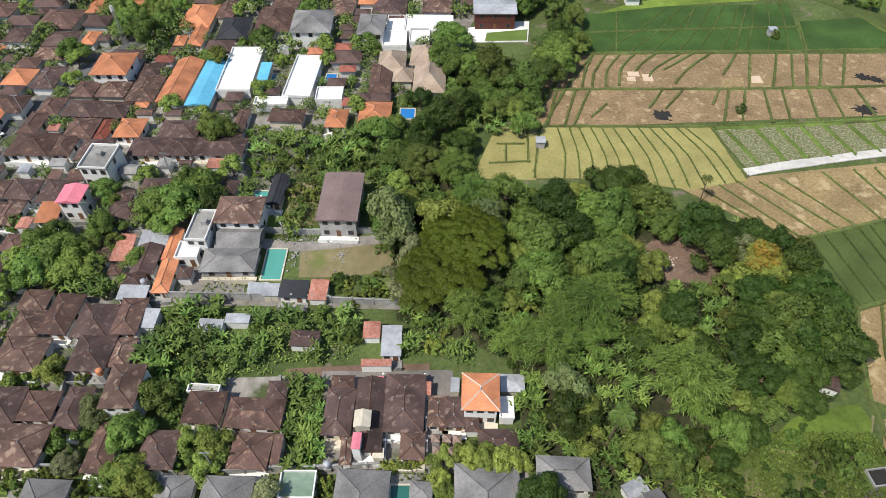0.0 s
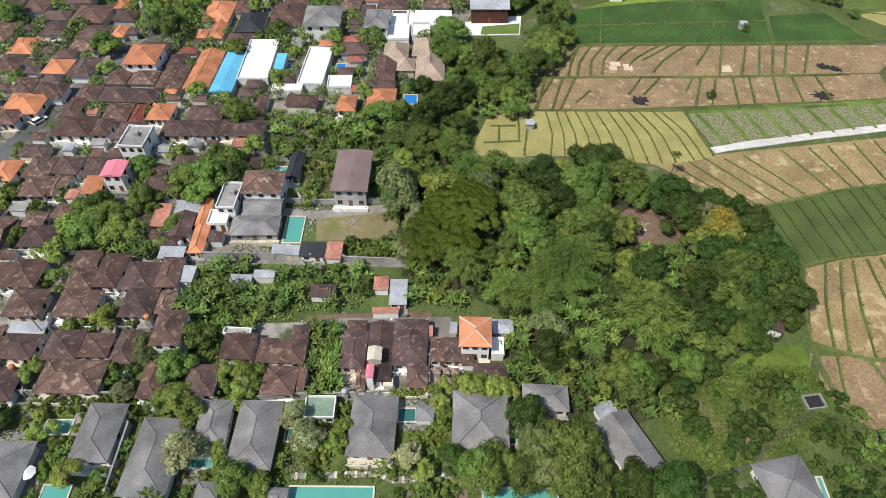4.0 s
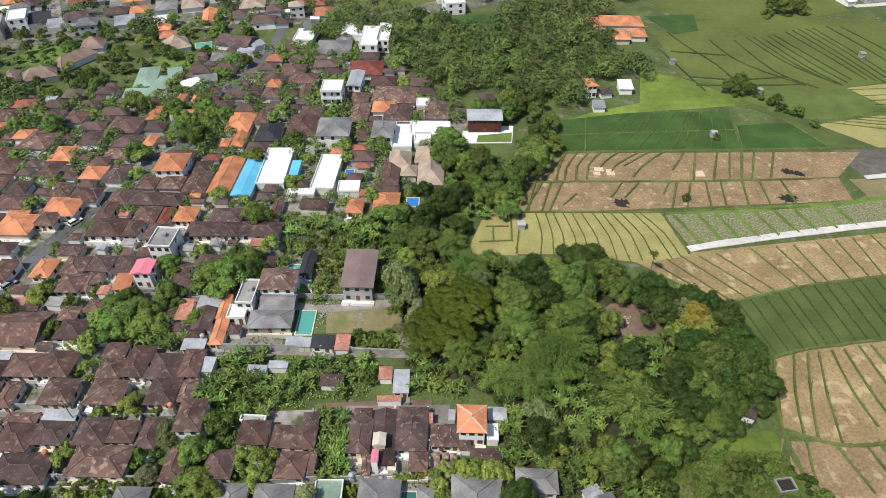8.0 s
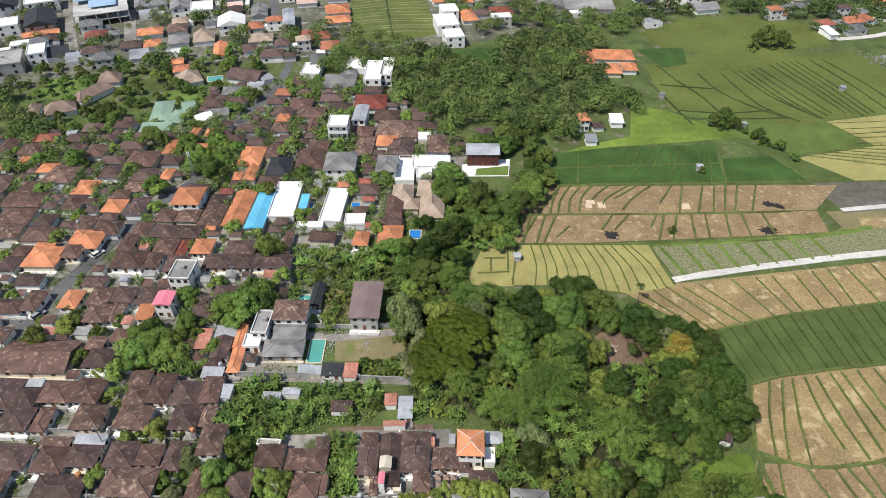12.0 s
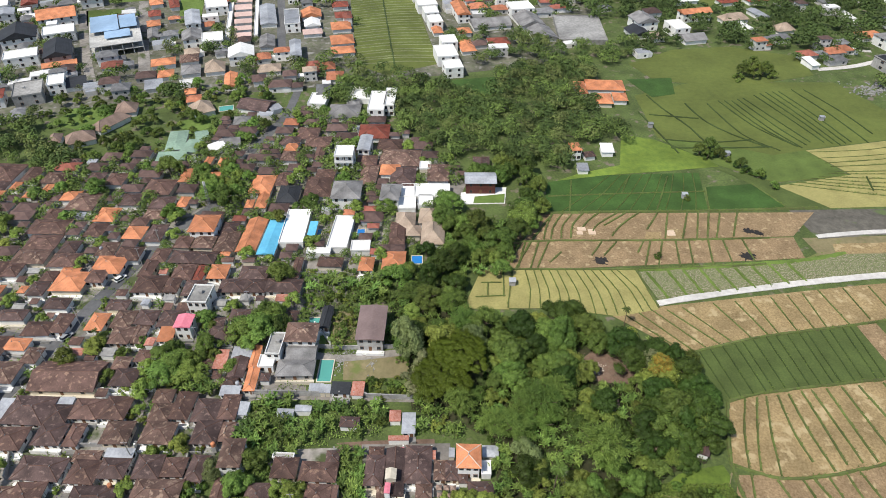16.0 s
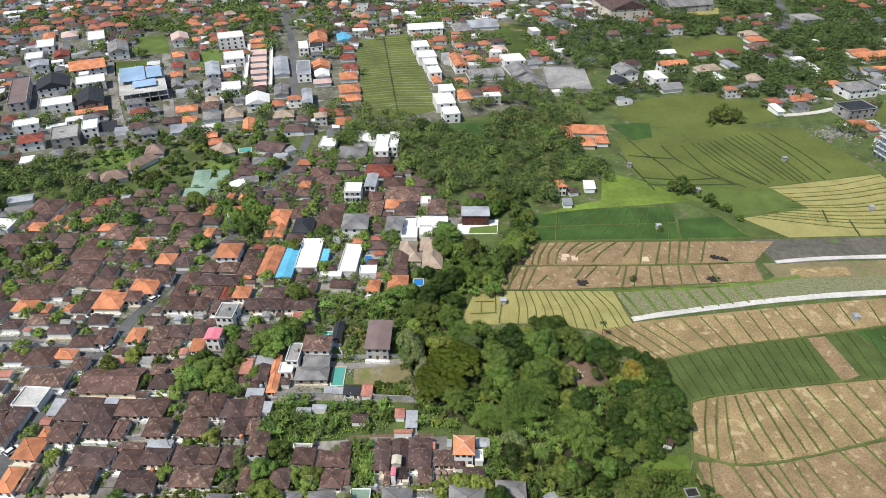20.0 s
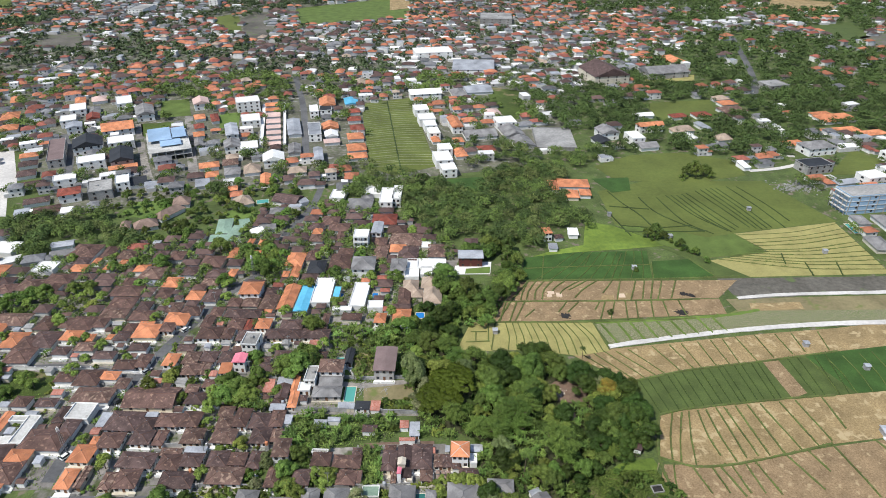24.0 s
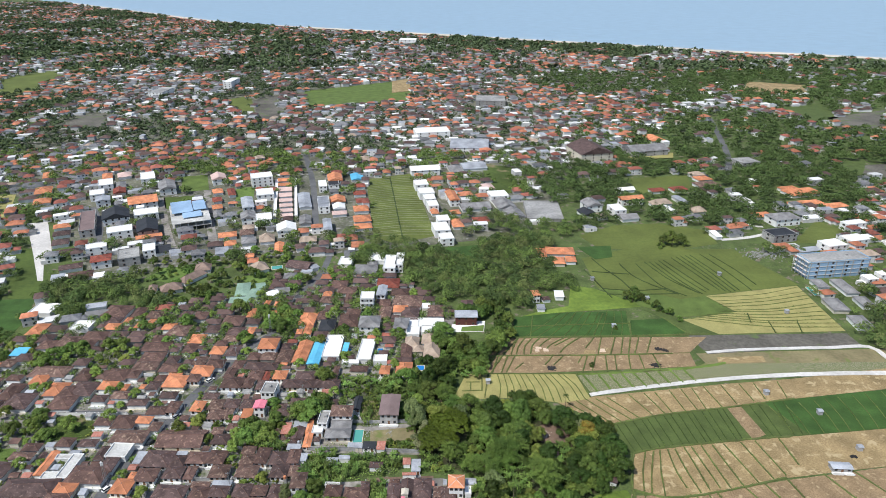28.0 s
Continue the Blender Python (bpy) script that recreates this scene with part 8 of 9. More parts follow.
plant("dark", 36.3, 153.2, 1.0)
plant("shrubdark", 41.9, 168.5, 2.2)
plant("shrubdark", 52.7, 164.9, 2.4)
plant("shrubdark", 43.6, 167.0, 1.6)
plant("shrubdark", 50.5, 162.0, 1.8)
plant("light", 8.2, 172.4, 0.8)
plant("light", 3.3, 172.8, 0.7)
plant("light", 6.0, 172.6, 0.8)
plant("light", 10.0, 172.7, 0.7)
plant("light", -30.9, 154.6, 0.7)
plant("broad", 5.0, 157.5, 0.8)
plant("shrub", 72.7, 265.1, 0.9)
plant("shrub", 92.5, 300.4, 1.0)
plant("olive", 153.8, 413.7, 1.0)
plant("olive", 160.2, 419.8, 1.1)
plant("olive", 164.9, 414.7, 1.0)
plant("olive", 158.8, 410.9, 0.9)
plant("shrub", 110.0, 330.6, 1.6)
plant("shrub", 168.8, 411.0, 1.7)
plant("shrub", 150.6, 409.6, 1.6)
plant("olive", 107.4, 333.9, 0.8)
plant("olive", 112.1, 336.1, 0.9)
plant("olive", 115.4, 331.8, 0.6)
plant("shrub", 117.4, 328.6, 1.2)
plant("shrubdark", 120.8, 325.1, 1.3)
plant("shrubdark", 122.9, 319.7, 1.4)
plant("shrub", 126.5, 316.0, 1.5)
plant("olive", 121.5, 323.8, 0.5)
plant("olive", 126.6, 316.0, 0.5)
plant("shrub", 129.5, 308.8, 1.2)
plant("palm", 54.0, 232.1, 0.6)
plant("palm", -34.2, 221.1, 0.5)
plant("broad", -137.3, 302.4, 0.9)
plant("broad", -102.0, 286.0, 0.8)
plant("broad", -85.2, 295.2, 1.1)
plant("broad", -91.5, 303.8, 0.9)
plant("broad", -83.3, 303.8, 0.8)
plant("light", -62.1, 283.2, 1.0)
plant("olive", -112.9, 315.0, 1.1)
plant("broad", -55.2, 252.5, 0.8)
plant("olive", -56.0, 233.4, 0.9)
plant("broad", -60.4, 228.6, 0.9)
plant("broad", -55.7, 253.9, 0.8)
plant("light", -73.1, 232.6, 0.6)
plant("broad", -55.7, 226.4, 0.8)
plant("light", -110.1, 215.8, 0.9)
plant("palm", -103.4, 223.4, 0.5)
plant("broad", -101.5, 163.6, 0.7)
plant("light", -104.6, 165.0, 0.7)
plant("broad", -86.6, 164.4, 0.8)
plant("light", -109.9, 179.1, 1.0)
plant("palm", -110.4, 176.4, 0.5)
plant("broad", -0.4, 292.2, 1.15)
plant("broad", -23.2, 292.1, 0.8)
plant("light", -62.8, 283.8, 0.9)
plant("broad", -52.1, 294.0, 0.8)
plant("palm", -152.3, 272.4, 0.6)

# the grove, tree by tree
plant("rain", -2.1, 207.2, 0.92)
plant("rain", 3.9, 215.7, 0.86)
plant("blossom", -7.1, 213.5, 1.03)
plant("blossom", -10.2, 208.5, 0.92)
plant("blossom", -9.8, 205.0, 0.82)
plant("bigolive", -6.0, 239.9, 0.8)
plant("greytree", -12.5, 220.7, 1.22)
plant("light", -2.6, 222.9, 1.36)
plant("greytree", 7.2, 223.6, 0.96)
plant("broad", 18.0, 215.4, 1.15)
plant("broad", 17.8, 211.1, 0.85)
plant("broad", 11.2, 228.9, 1.05)
plant("bamboo", 4.1, 229.9, 0.92)
plant("dark", 21.9, 227.4, 1.06)
plant("broad", 29.2, 225.3, 1.12)
plant("dark", 25.0, 219.9, 0.81)
plant("broad", 31.4, 221.9, 0.80)
plant("olive", 13.2, 207.1, 0.78)
plant("broad", 27.3, 213.2, 0.82)
plant("olive", 32.1, 212.9, 0.81)
plant("bamboo", 2.7, 198.5, 1.02)
plant("bamboo", 25.3, 200.3, 1.32)
plant("bamboo", 20.4, 199.8, 0.89)
plant("bamboo", 17.9, 195.4, 0.87)
plant("light", 14.8, 202.6, 0.50)
plant("banana", 9.0, 198.5, 1.00)
plant("banana", 11.7, 200.3, 0.84)
plant("banana", 29.0, 196.9, 1.19)
plant("banana", 7.3, 196.3, 0.82)
plant("shrub", -11.3, 216.8, 1.33)
plant("shrub", -14.1, 217.3, 0.89)
plant("dark", -10.0, 221.0, 0.60)
plant("banana", -5.6, 201.2, 0.84)
plant("banana", -8.3, 202.4, 0.76)
plant("broad", -12.9, 222.3, 0.67)
plant("broad", 32.4, 224.8, 1.09)
plant("broad", 40.4, 228.3, 1.13)
plant("broad", 43.3, 222.5, 0.77)
plant("dark", 37.9, 233.3, 0.85)
plant("dark", 50.9, 221.1, 1.01)
plant("dark", 55.2, 218.9, 0.83)
plant("dark", 51.2, 215.4, 0.96)
plant("dark", 60.1, 218.9, 0.84)
plant("blossom", 57.0, 215.7, 0.95)
plant("gold", 58.7, 210.8, 0.89)
plant("light", 57.6, 211.5, 0.81)
plant("dark", 65.2, 217.0, 0.72)
plant("dark", 65.8, 210.2, 0.88)
plant("dark", 67.3, 205.7, 0.93)
plant("dark", 70.4, 203.5, 0.77)
plant("light", 39.4, 212.2, 1.07)
plant("light", 38.8, 210.2, 0.76)
plant("broad", 31.6, 214.5, 0.97)
plant("bamboo", 28.5, 202.8, 1.12)
plant("banana", 35.7, 202.2, 1.16)
plant("banana", 38.7, 201.1, 1.16)
plant("banana", 48.4, 203.4, 1.20)
plant("banana", 51.0, 202.5, 1.11)
plant("banana", 34.0, 204.9, 0.97)
plant("banana", 30.3, 197.7, 1.12)
plant("banana", 46.8, 198.5, 1.07)
plant("banana", 43.4, 206.9, 0.90)
plant("banana", 46.7, 206.9, 0.91)
plant("banana", 42.2, 198.1, 0.96)
plant("light", 51.8, 198.4, 0.83)
plant("dark", 54.6, 197.3, 0.80)
plant("olive", 58.9, 197.4, 1.15)
plant("olive", 58.4, 201.9, 0.90)
plant("dark", 65.2, 197.0, 1.12)
plant("dark", 56.3, 204.7, 0.78)
plant("bamboo", 36.0, 195.2, 0.76)
plant("bamboo", 16.8, 191.2, 1.14)
plant("bamboo", 11.2, 193.5, 0.83)
plant("bamboo", 20.9, 194.6, 0.84)
plant("greytree", 18.7, 184.6, 0.96)
plant("dark", 19.0, 179.6, 0.86)
plant("light", 21.8, 176.9, 0.78)
plant("banana", 29.1, 196.2, 1.02)
plant("banana", 31.0, 194.2, 0.92)
plant("banana", 26.5, 191.0, 0.99)
plant("banana", 28.3, 188.5, 0.98)
plant("banana", 31.0, 186.7, 0.89)
plant("banana", 19.4, 175.7, 1.00)
plant("banana", 12.8, 181.8, 0.93)
plant("banana", 13.8, 178.7, 0.92)
plant("banana", 16.8, 177.0, 0.91)
plant("banana", 10.8, 183.3, 0.85)
plant("banana", 22.4, 173.5, 0.74)
plant("banana", 25.6, 174.3, 0.84)
plant("banana", 12.0, 176.7, 0.82)
plant("banana", 13.9, 175.0, 0.82)
plant("banana", 27.3, 184.8, 0.87)
plant("banana", 23.3, 179.9, 0.76)
plant("banana", 29.8, 184.5, 0.79)
plant("bamboo", 37.0, 184.3, 1.37)
plant("bamboo", 39.0, 182.3, 0.94)
plant("broad", 31.1, 175.3, 0.76)
plant("light", 36.3, 197.7, 0.80)
plant("dark", 33.9, 195.2, 0.60)
plant("banana", 34.0, 190.8, 0.82)
plant("shrubdark", 26.2, 172.5, 1.27)
plant("light", 28.5, 173.0, 0.49)
plant("dark", 43.9, 193.2, 0.67)
plant("banana", 47.9, 188.2, 1.15)
plant("banana", 45.7, 187.4, 1.05)
plant("banana", 45.0, 197.1, 1.00)
plant("banana", 50.8, 190.4, 0.90)
plant("light", 51.5, 198.0, 0.78)
plant("olive", 55.2, 192.6, 0.99)
plant("dark", 60.2, 194.5, 0.86)
plant("dark", 60.9, 190.7, 0.72)
plant("olive", 65.4, 195.1, 0.97)
plant("dark", 68.9, 192.5, 0.87)
plant("dark", 66.8, 188.7, 0.56)
plant("dark", 60.6, 187.8, 0.60)
plant("dark", 58.7, 183.7, 0.59)
plant("dark", 56.0, 188.3, 0.53)
plant("dark", 51.7, 186.6, 0.69)
plant("light", 47.8, 183.1, 0.73)
plant("olive", 51.7, 181.7, 0.65)
plant("dark", 48.0, 177.9, 0.54)
plant("broad", 44.6, 177.5, 0.60)
plant("dark", 42.5, 173.4, 0.45)
plant("shrubdark", 41.4, 170.3, 1.11)
plant("shrubdark", 48.9, 172.5, 0.64)
plant("shrub", 57.6, 173.7, 1.50)
plant("shrubdark", 61.0, 174.9, 1.49)
plant("shrub", 62.9, 174.1, 1.50)
plant("shrubdark", 56.1, 170.6, 0.91)
plant("shrubdark", 57.8, 179.8, 0.54)
plant("shrub", 55.2, 177.5, 0.99)
plant("dark", 38.6, 175.8, 0.52)
plant("broad", 34.7, 176.1, 0.77)
plant("dark", 43.3, 182.1, 0.50)
plant("palm", 25.4, 176.7, 0.95)

# clipped hedges and yard trees
plant("light", -0.5, 173.7, 0.57)
plant("light", 1.8, 174.1, 0.58)
plant("light", 4.1, 174.5, 0.58)
plant("light", 6.3, 174.2, 0.58)
plant("light", 8.5, 173.8, 0.58)
plant("light", 10.7, 173.0, 0.57)
plant("light", -2.4, 172.3, 0.57)
plant("light", -1.4, 170.1, 0.57)
plant("light", -0.7, 168.0, 0.56)
plant("shrublight", -10.7, 172.4, 0.76)
plant("shrublight", -9.5, 172.3, 0.76)
plant("shrublight", -8.2, 172.6, 0.76)
plant("shrublight", -7.0, 172.5, 0.76)
plant("shrublight", -5.7, 172.9, 0.76)
plant("shrublight", -4.5, 173.2, 0.76)
plant("shrublight", -4.7, 164.1, 0.74)
plant("shrublight", -3.3, 164.6, 0.74)
plant("shrublight", -1.8, 163.6, 0.74)
plant("shrublight", -0.4, 165.7, 0.74)
plant("shrublight", -2.8, 162.6, 0.73)
plant("shrublight", -6.8, 158.2, 0.72)
plant("shrublight", -5.0, 159.6, 0.73)
plant("shrublight", -22.7, 166.0, 0.75)
plant("shrublight", -19.8, 166.5, 0.75)
plant("shrublight", -18.6, 168.7, 0.76)
plant("shrublight", -19.0, 163.5, 0.74)
plant("shrublight", -19.2, 169.7, 0.76)
plant("light", -4.0, 156.9, 0.64)
plant("light", -19.1, 162.0, 0.65)
plant("light", -18.0, 165.2, 0.58)
plant("blossom", -24.6, 162.8, 0.86)
plant("blossom", -27.4, 167.8, 0.70)
plant("blossom", -6.8, 159.6, 0.75)
plant("broad", 6.3, 157.0, 0.84)
plant("broad", 9.1, 158.0, 0.62)
plant("greytree", 15.4, 160.3, 0.91)
plant("greytree", 16.4, 155.8, 0.85)
plant("dark", 0.5, 159.4, 0.56)
plant("broad", -79.3, 209.4, 0.96)
plant("broad", -76.8, 212.8, 0.86)
plant("light", -73.6, 214.8, 0.99)
plant("broad", -71.3, 217.6, 0.62)
plant("light", -67.9, 217.9, 0.76)
plant("banana", -68.1, 206.8, 1.12)
plant("banana", -65.1, 206.1, 1.10)
plant("banana", -71.4, 206.4, 1.12)
plant("banana", -74.3, 206.3, 1.01)
plant("banana", -64.1, 207.8, 0.86)
plant("broad", -61.8, 213.2, 0.53)
plant("light", -74.3, 212.1, 0.76)
plant("shrub", -94.7, 218.7, 1.50)
plant("light", -95.6, 210.0, 0.73)
plant("shrublight", -89.3, 205.8, 1.36)
plant("shrub", -84.6, 207.1, 1.47)
plant("shrub", -76.6, 210.3, 1.46)
plant("shrublight", -78.2, 208.1, 1.33)
plant("broad", -74.4, 231.9, 0.69)
plant("light", -72.2, 229.8, 0.69)
plant("broad", -60.8, 225.2, 0.94)
plant("broad", -55.2, 226.1, 1.10)
plant("olive", -51.1, 227.7, 0.98)
plant("broad", -57.8, 222.0, 0.77)
plant("shrublight", -67.4, 235.3, 0.95)
plant("shrub", -91.0, 223.8, 1.36)
plant("light", -103.6, 220.9, 0.98)
plant("light", -102.7, 223.7, 0.86)
plant("shrublight", -86.0, 197.8, 1.22)
plant("shrub", -69.1, 189.1, 1.32)
plant("light", -68.1, 189.4, 0.59)
plant("shrublight", -81.1, 196.0, 0.94)
plant("shrub", -69.5, 186.8, 1.05)
plant("shrub", -74.4, 186.1, 1.06)
plant("shrublight", -63.4, 187.0, 0.86)
plant("light", -77.4, 175.3, 0.80)
plant("light", -78.2, 178.2, 0.50)
plant("shrub", -73.6, 186.0, 1.38)
plant("shrublight", -75.3, 185.6, 1.05)
plant("light", -68.3, 187.7, 0.71)
plant("shrub", -60.5, 174.4, 1.50)
plant("blossom", -58.7, 171.9, 0.67)
plant("shrub", -63.5, 176.9, 1.29)
plant("greytree", -57.7, 180.4, 0.57)
plant("broad", -50.6, 176.9, 0.62)
plant("light", -48.6, 170.1, 0.86)
plant("light", -45.8, 168.1, 0.56)
plant("shrub", -53.0, 169.1, 1.22)
plant("shrub", -50.4, 168.9, 1.21)
plant("shrublight", -71.6, 169.9, 1.11)
plant("shrublight", -69.0, 169.6, 1.10)
plant("shrublight", -67.0, 170.0, 0.97)
plant("shrublight", -63.7, 170.0, 1.08)
plant("shrublight", -61.8, 170.3, 1.07)
plant("shrublight", -59.9, 170.4, 0.95)
plant("light", -70.9, 163.9, 0.76)
plant("light", -72.4, 166.9, 0.53)
plant("shrublight", -67.8, 161.8, 1.14)
plant("light", -62.8, 156.1, 0.81)
plant("shrub", -67.0, 158.8, 1.24)
plant("blossom", -44.2, 160.0, 1.07)
plant("light", -39.3, 160.8, 0.68)
plant("light", -38.4, 158.1, 0.47)
plant("light", -34.9, 154.8, 0.91)
plant("light", -31.4, 154.5, 0.82)
plant("shrub", -79.5, 165.0, 1.50)
plant("dark", -79.6, 165.9, 0.50)
plant("light", -40.9, 176.1, 0.72)
plant("light", -36.9, 174.7, 0.85)
plant("shrub", -40.8, 172.0, 1.19)
plant("light", -37.3, 171.5, 0.79)
plant("shrublight", -35.3, 171.2, 0.89)
plant("light", -48.8, 183.0, 1.04)
plant("banana", -47.0, 183.8, 1.00)
plant("banana", -43.9, 186.4, 1.01)
plant("banana", -39.1, 186.5, 1.00)
WEEDY = [[(-89.4, 220.3), (-76.8, 223.0), (-69.3, 223.1), (-64.2, 205.9), (-84.0, 206.5)], [(-109.9, 224.5), (-94.5, 223.8), (-92.6, 219.0), (-107.3, 218.9)], [(-92.0, 208.8), (-65.8, 211.3), (-63.6, 205.9), (-91.0, 206.4)], [(-28.4, 187.6), (-21.8, 187.7), (-19.6, 172.5), (-26.7, 172.4)], [(-45.4, 251.1), (-17.7, 251.3), (-18.3, 240.7), (-29.0, 241.7), (-42.7, 239.5)], [(-35.4, 239.6), (-29.5, 239.6), (-27.5, 223.6), (-34.5, 224.4)], [(-65.9, 179.1), (-60.4, 179.8), (-57.6, 171.0), (-64.6, 171.0)], [(-54.2, 192.1), (-46.4, 192.2), (-43.7, 180.5), (-50.5, 180.4)], [(-44.1, 179.9), (-36.2, 180.0), (-34.5, 171.2), (-42.2, 171.7)]]
sheet("tall_grass", [(56.7, 181.4), (62.0, 183.0), (68.7, 184.2), (69.6, 181.1), (68.0, 177.8), (62.7, 176.9), (53.6, 176.9), (53.5, 178.9)], 0.14, "tallgrass", "bright patch of tall meadow grass", category="grass")

# water tanks and parked cars
water_tank(-80.6, 175.7, 2.6, "orange")
water_tank(-18.9, 172.0, 1.2, "metal")
water_tank(-59.3, 187.3, 2.4, "orange")
water_tank(-119.9, 264.9, 2.6, "metal")
water_tank(-58.1, 206.9, 2.2, "metal")
car(-124.9, 184.0, 62, "white", "white")
car(-118.8, 209.8, 58, "black", "black")
car(-115.0, 226.1, 60, "metal", "silver-grey")
car(-109.1, 252.5, 58, "white", "white")



# ---- further houses and sheds that fill the compounds ----
REAR = []        # houses of the rear compounds, joined below


def infill(poly, step_x, step_y, w_range, d_range, share, roofs, kinds, gap, seed, most):
    rng = random.Random(seed)
    xs, ys = [p[0] for p in poly], [p[1] for p in poly]
    made, y = 0, min(ys)
    while y < max(ys) and made < most:
        x = min(xs) + rng.uniform(0, step_x)
        while x < max(xs):
            w, d = rng.uniform(*w_range), rng.uniform(*d_range)
            if (rng.random() < share and inside(x, y, poly) and not in_fields(x, y) and is_free_rect(x, y, w + gap, d + gap)
                    and not any(inside(x, y, p) for p in NO_BUILD)):
                if y > 280 and rng.random() < 0.5:
                    pass
                elif y > 262:
                    take(x, y, w, d)
                    REAR.append((x, y, w, d))
                else:
                    house(x, y, w, d, rng.choice(roofs), kind=rng.choice(kinds), detail=False)
                    made += 1
            x += step_x * rng.uniform(0.85, 1.15)
        y += step_y


def in_fields(x, y):
    return any(inside(x, y, p) for p in FIELDS)


infill(VILLAGE, 3.1, 2.6, (6.0, 9.5), (4.6, 6.0), 0.55, ["brown"] * 11 + ["metal"], ["hip"], 0.8, 51, 60)
infill(VILLAGE, 2.4, 2.1, (2.6, 4.4), (2.2, 3.4), 0.5, ["metal", "brown", "brown", "rust", "concrete"], ["lean", "lean", "gable"], 0.5, 52, 90)

# ---- groves and gardens ----
grove(FOREST_EAST, ["dark", "olive", "dark", "bamboo", "dark"], 6.0, 0.6, 0.95, 1.7, 2)
grove(FOREST, ["broad", "bamboo", "olive", "dark"], 6.4, 0.6, 0.95, 1.9, 3)
grove(FOREST, ["banana", "banana", "banana", "shrubdark", "banana", "light"], 3.5, 0.7, 1.0, 0.3, 19)
grove(BELT_WEST, ["dark", "broad", "banana", "shrub"], 4.6, 0.6, 1.0, 0.5, 15)
grove(LANE_GREEN, ["banana", "banana", "shrub"], 2.9, 0.8, 1.1, 0.4, 16)
grove(LOT_HEDGE, ["shrub", "shrublight", "shrublight"], 2.3, 0.7, 1.1, 0.2, 17)
grove(BELT, ["broad", "broad", "olive", "light"], 5.6, 0.6, 1.05, 1.6, 4)
grove(BELT, ["banana"], 4.2, 0.8, 1.2, 0.6, 20)
grove(BANANAS_A, ["banana", "banana", "banana", "shrub", "banana"], 3.3, 0.8, 1.2, 0.6, 5)
grove(BANANAS_B, ["banana"], 2.5, 0.8, 1.1, 0.3, 6)
grove(BANANAS_C, ["banana", "banana", "shrub"], 3.4, 0.9, 1.2, 0.6, 7)
grove(MID_GREEN, ["banana", "shrub", "shrublight"], 3.0, 0.8, 1.1, 0.5, 8)
grove(GARDENS, ["shrub", "shrublight", "banana", "shrub", "shrublight"], 3.2, 0.6, 1.1, 0.5, 9)
grove(MEADOW_EDGE, ["shrubdark", "shrub", "shrubdark"], 3.4, 0.8, 1.4, 0.5, 10)
grove(FIELDS[MEADOW], ["shrubdark", "shrub", "shrub"], 6.4, 0.3, 0.8, 0.6, 14)
grove(SOUTH_WOOD, ["dark", "olive", "shrubdark", "banana"], 4.4, 0.6, 1.0, 0.4, 11)
for k, one in enumerate(NO_BUILD):
    grove(one, ["shrub", "light", "broad", "banana"] if k not in (5, 6) else ["shrub", "shrublight", "banana", "banana"], 5.0 if k not in (5, 6) else 3.2, 0.55, 0.95, 0.7, 60 + k)
grove(VILLA_GARDENS, ["broad", "olive", "broad", "light", "banana"], 6.6, 0.4, 0.72, 1.4, 81)
grove(NORTH_YARDS, ["broad", "olive", "light", "broad"], 8.5, 0.45, 0.75, 1.3, 82)
grove(VILLAGE, ["shrub", "shrublight", "shrub", "banana", "light"], 5.8, 0.55, 1.0, 0.5, 13)

join_rest("bushes", REST["shrub"], "many low green bushes in yards and gardens", "bushes")
join_rest("garden_trees", REST["tree"], "leafy trees in the rear yards and villa gardens", "trees")
join_rest("banana_thicket", REST["banana"], "dense thicket of further banana plants", "plants")

# ---- woods, undergrowth and town of the distance, joined ----
def leaves_mesh(name, C, S, mat, label, up=0.7, seed=1, category="foliage", out=None):
    """One joined mesh of many small leaf sprays at the given places."""
    rs = np.random.RandomState(seed)
    n = len(C)
    N = rs.normal(size=(n, 3))
    N[:, 2] = np.abs(N[:, 2]) + up
    if out is not None:
        N = out * 2.2 + N * 0.45
    N /= np.linalg.norm(N, axis=1)[:, None]
    A = np.cross(N, rs.normal(size=(n, 3)))
    A /= np.linalg.norm(A, axis=1)[:, None]
    Bv = np.cross(N, A) * 0.62
    S = np.asarray(S)[:, None] * rs.uniform(0.65, 1.35, (n, 1))
    P = np.stack([C - A * S, C + Bv * S, C + A * S, C - Bv * S], 1).reshape(-1, 3)
    me = bpy.data.meshes.new(name)
    me.vertices.add(4 * n)
    me.vertices.foreach_set("co", P.ravel().astype(np.float32))
    me.loops.add(4 * n)
    me.loops.foreach_set("vertex_index", np.arange(4 * n, dtype=np.int32))
    me.polygons.add(n)
    me.polygons.foreach_set("loop_start", np.arange(0, 4 * n, 4, dtype=np.int32))
    me.update(calc_edges=True)
    me.materials.append(M[mat])
    return tagged(new(name, me), label, category, "", "stuff")


def undergrowth(name, poly, per, mat, label, top=1.0, seed=1, size=0.25, clear=0.1):
    """Low leaves over free ground."""
    rs = np.random.RandomState(seed)
    xs, ys = [p[0] for p in poly], [p[1] for p in poly]
    n = int((max(xs) - min(xs)) * (max(ys) - min(ys)) * per)
    pts = []
    for x, y, z in zip(rs.uniform(min(xs), max(xs), n), rs.uniform(min(ys), max(ys), n), rs.uniform(0.05, top, n)):
        if noise.noise((x * 0.16, y * 0.16, seed)) > -0.25 and inside(x, y, poly) and is_free(x, y, clear):
            pts.append((x, y, z))
    if pts:
        leaves_mesh(name, np.array(pts), np.full(len(pts), size), mat, label, seed=seed, category="undergrowth")


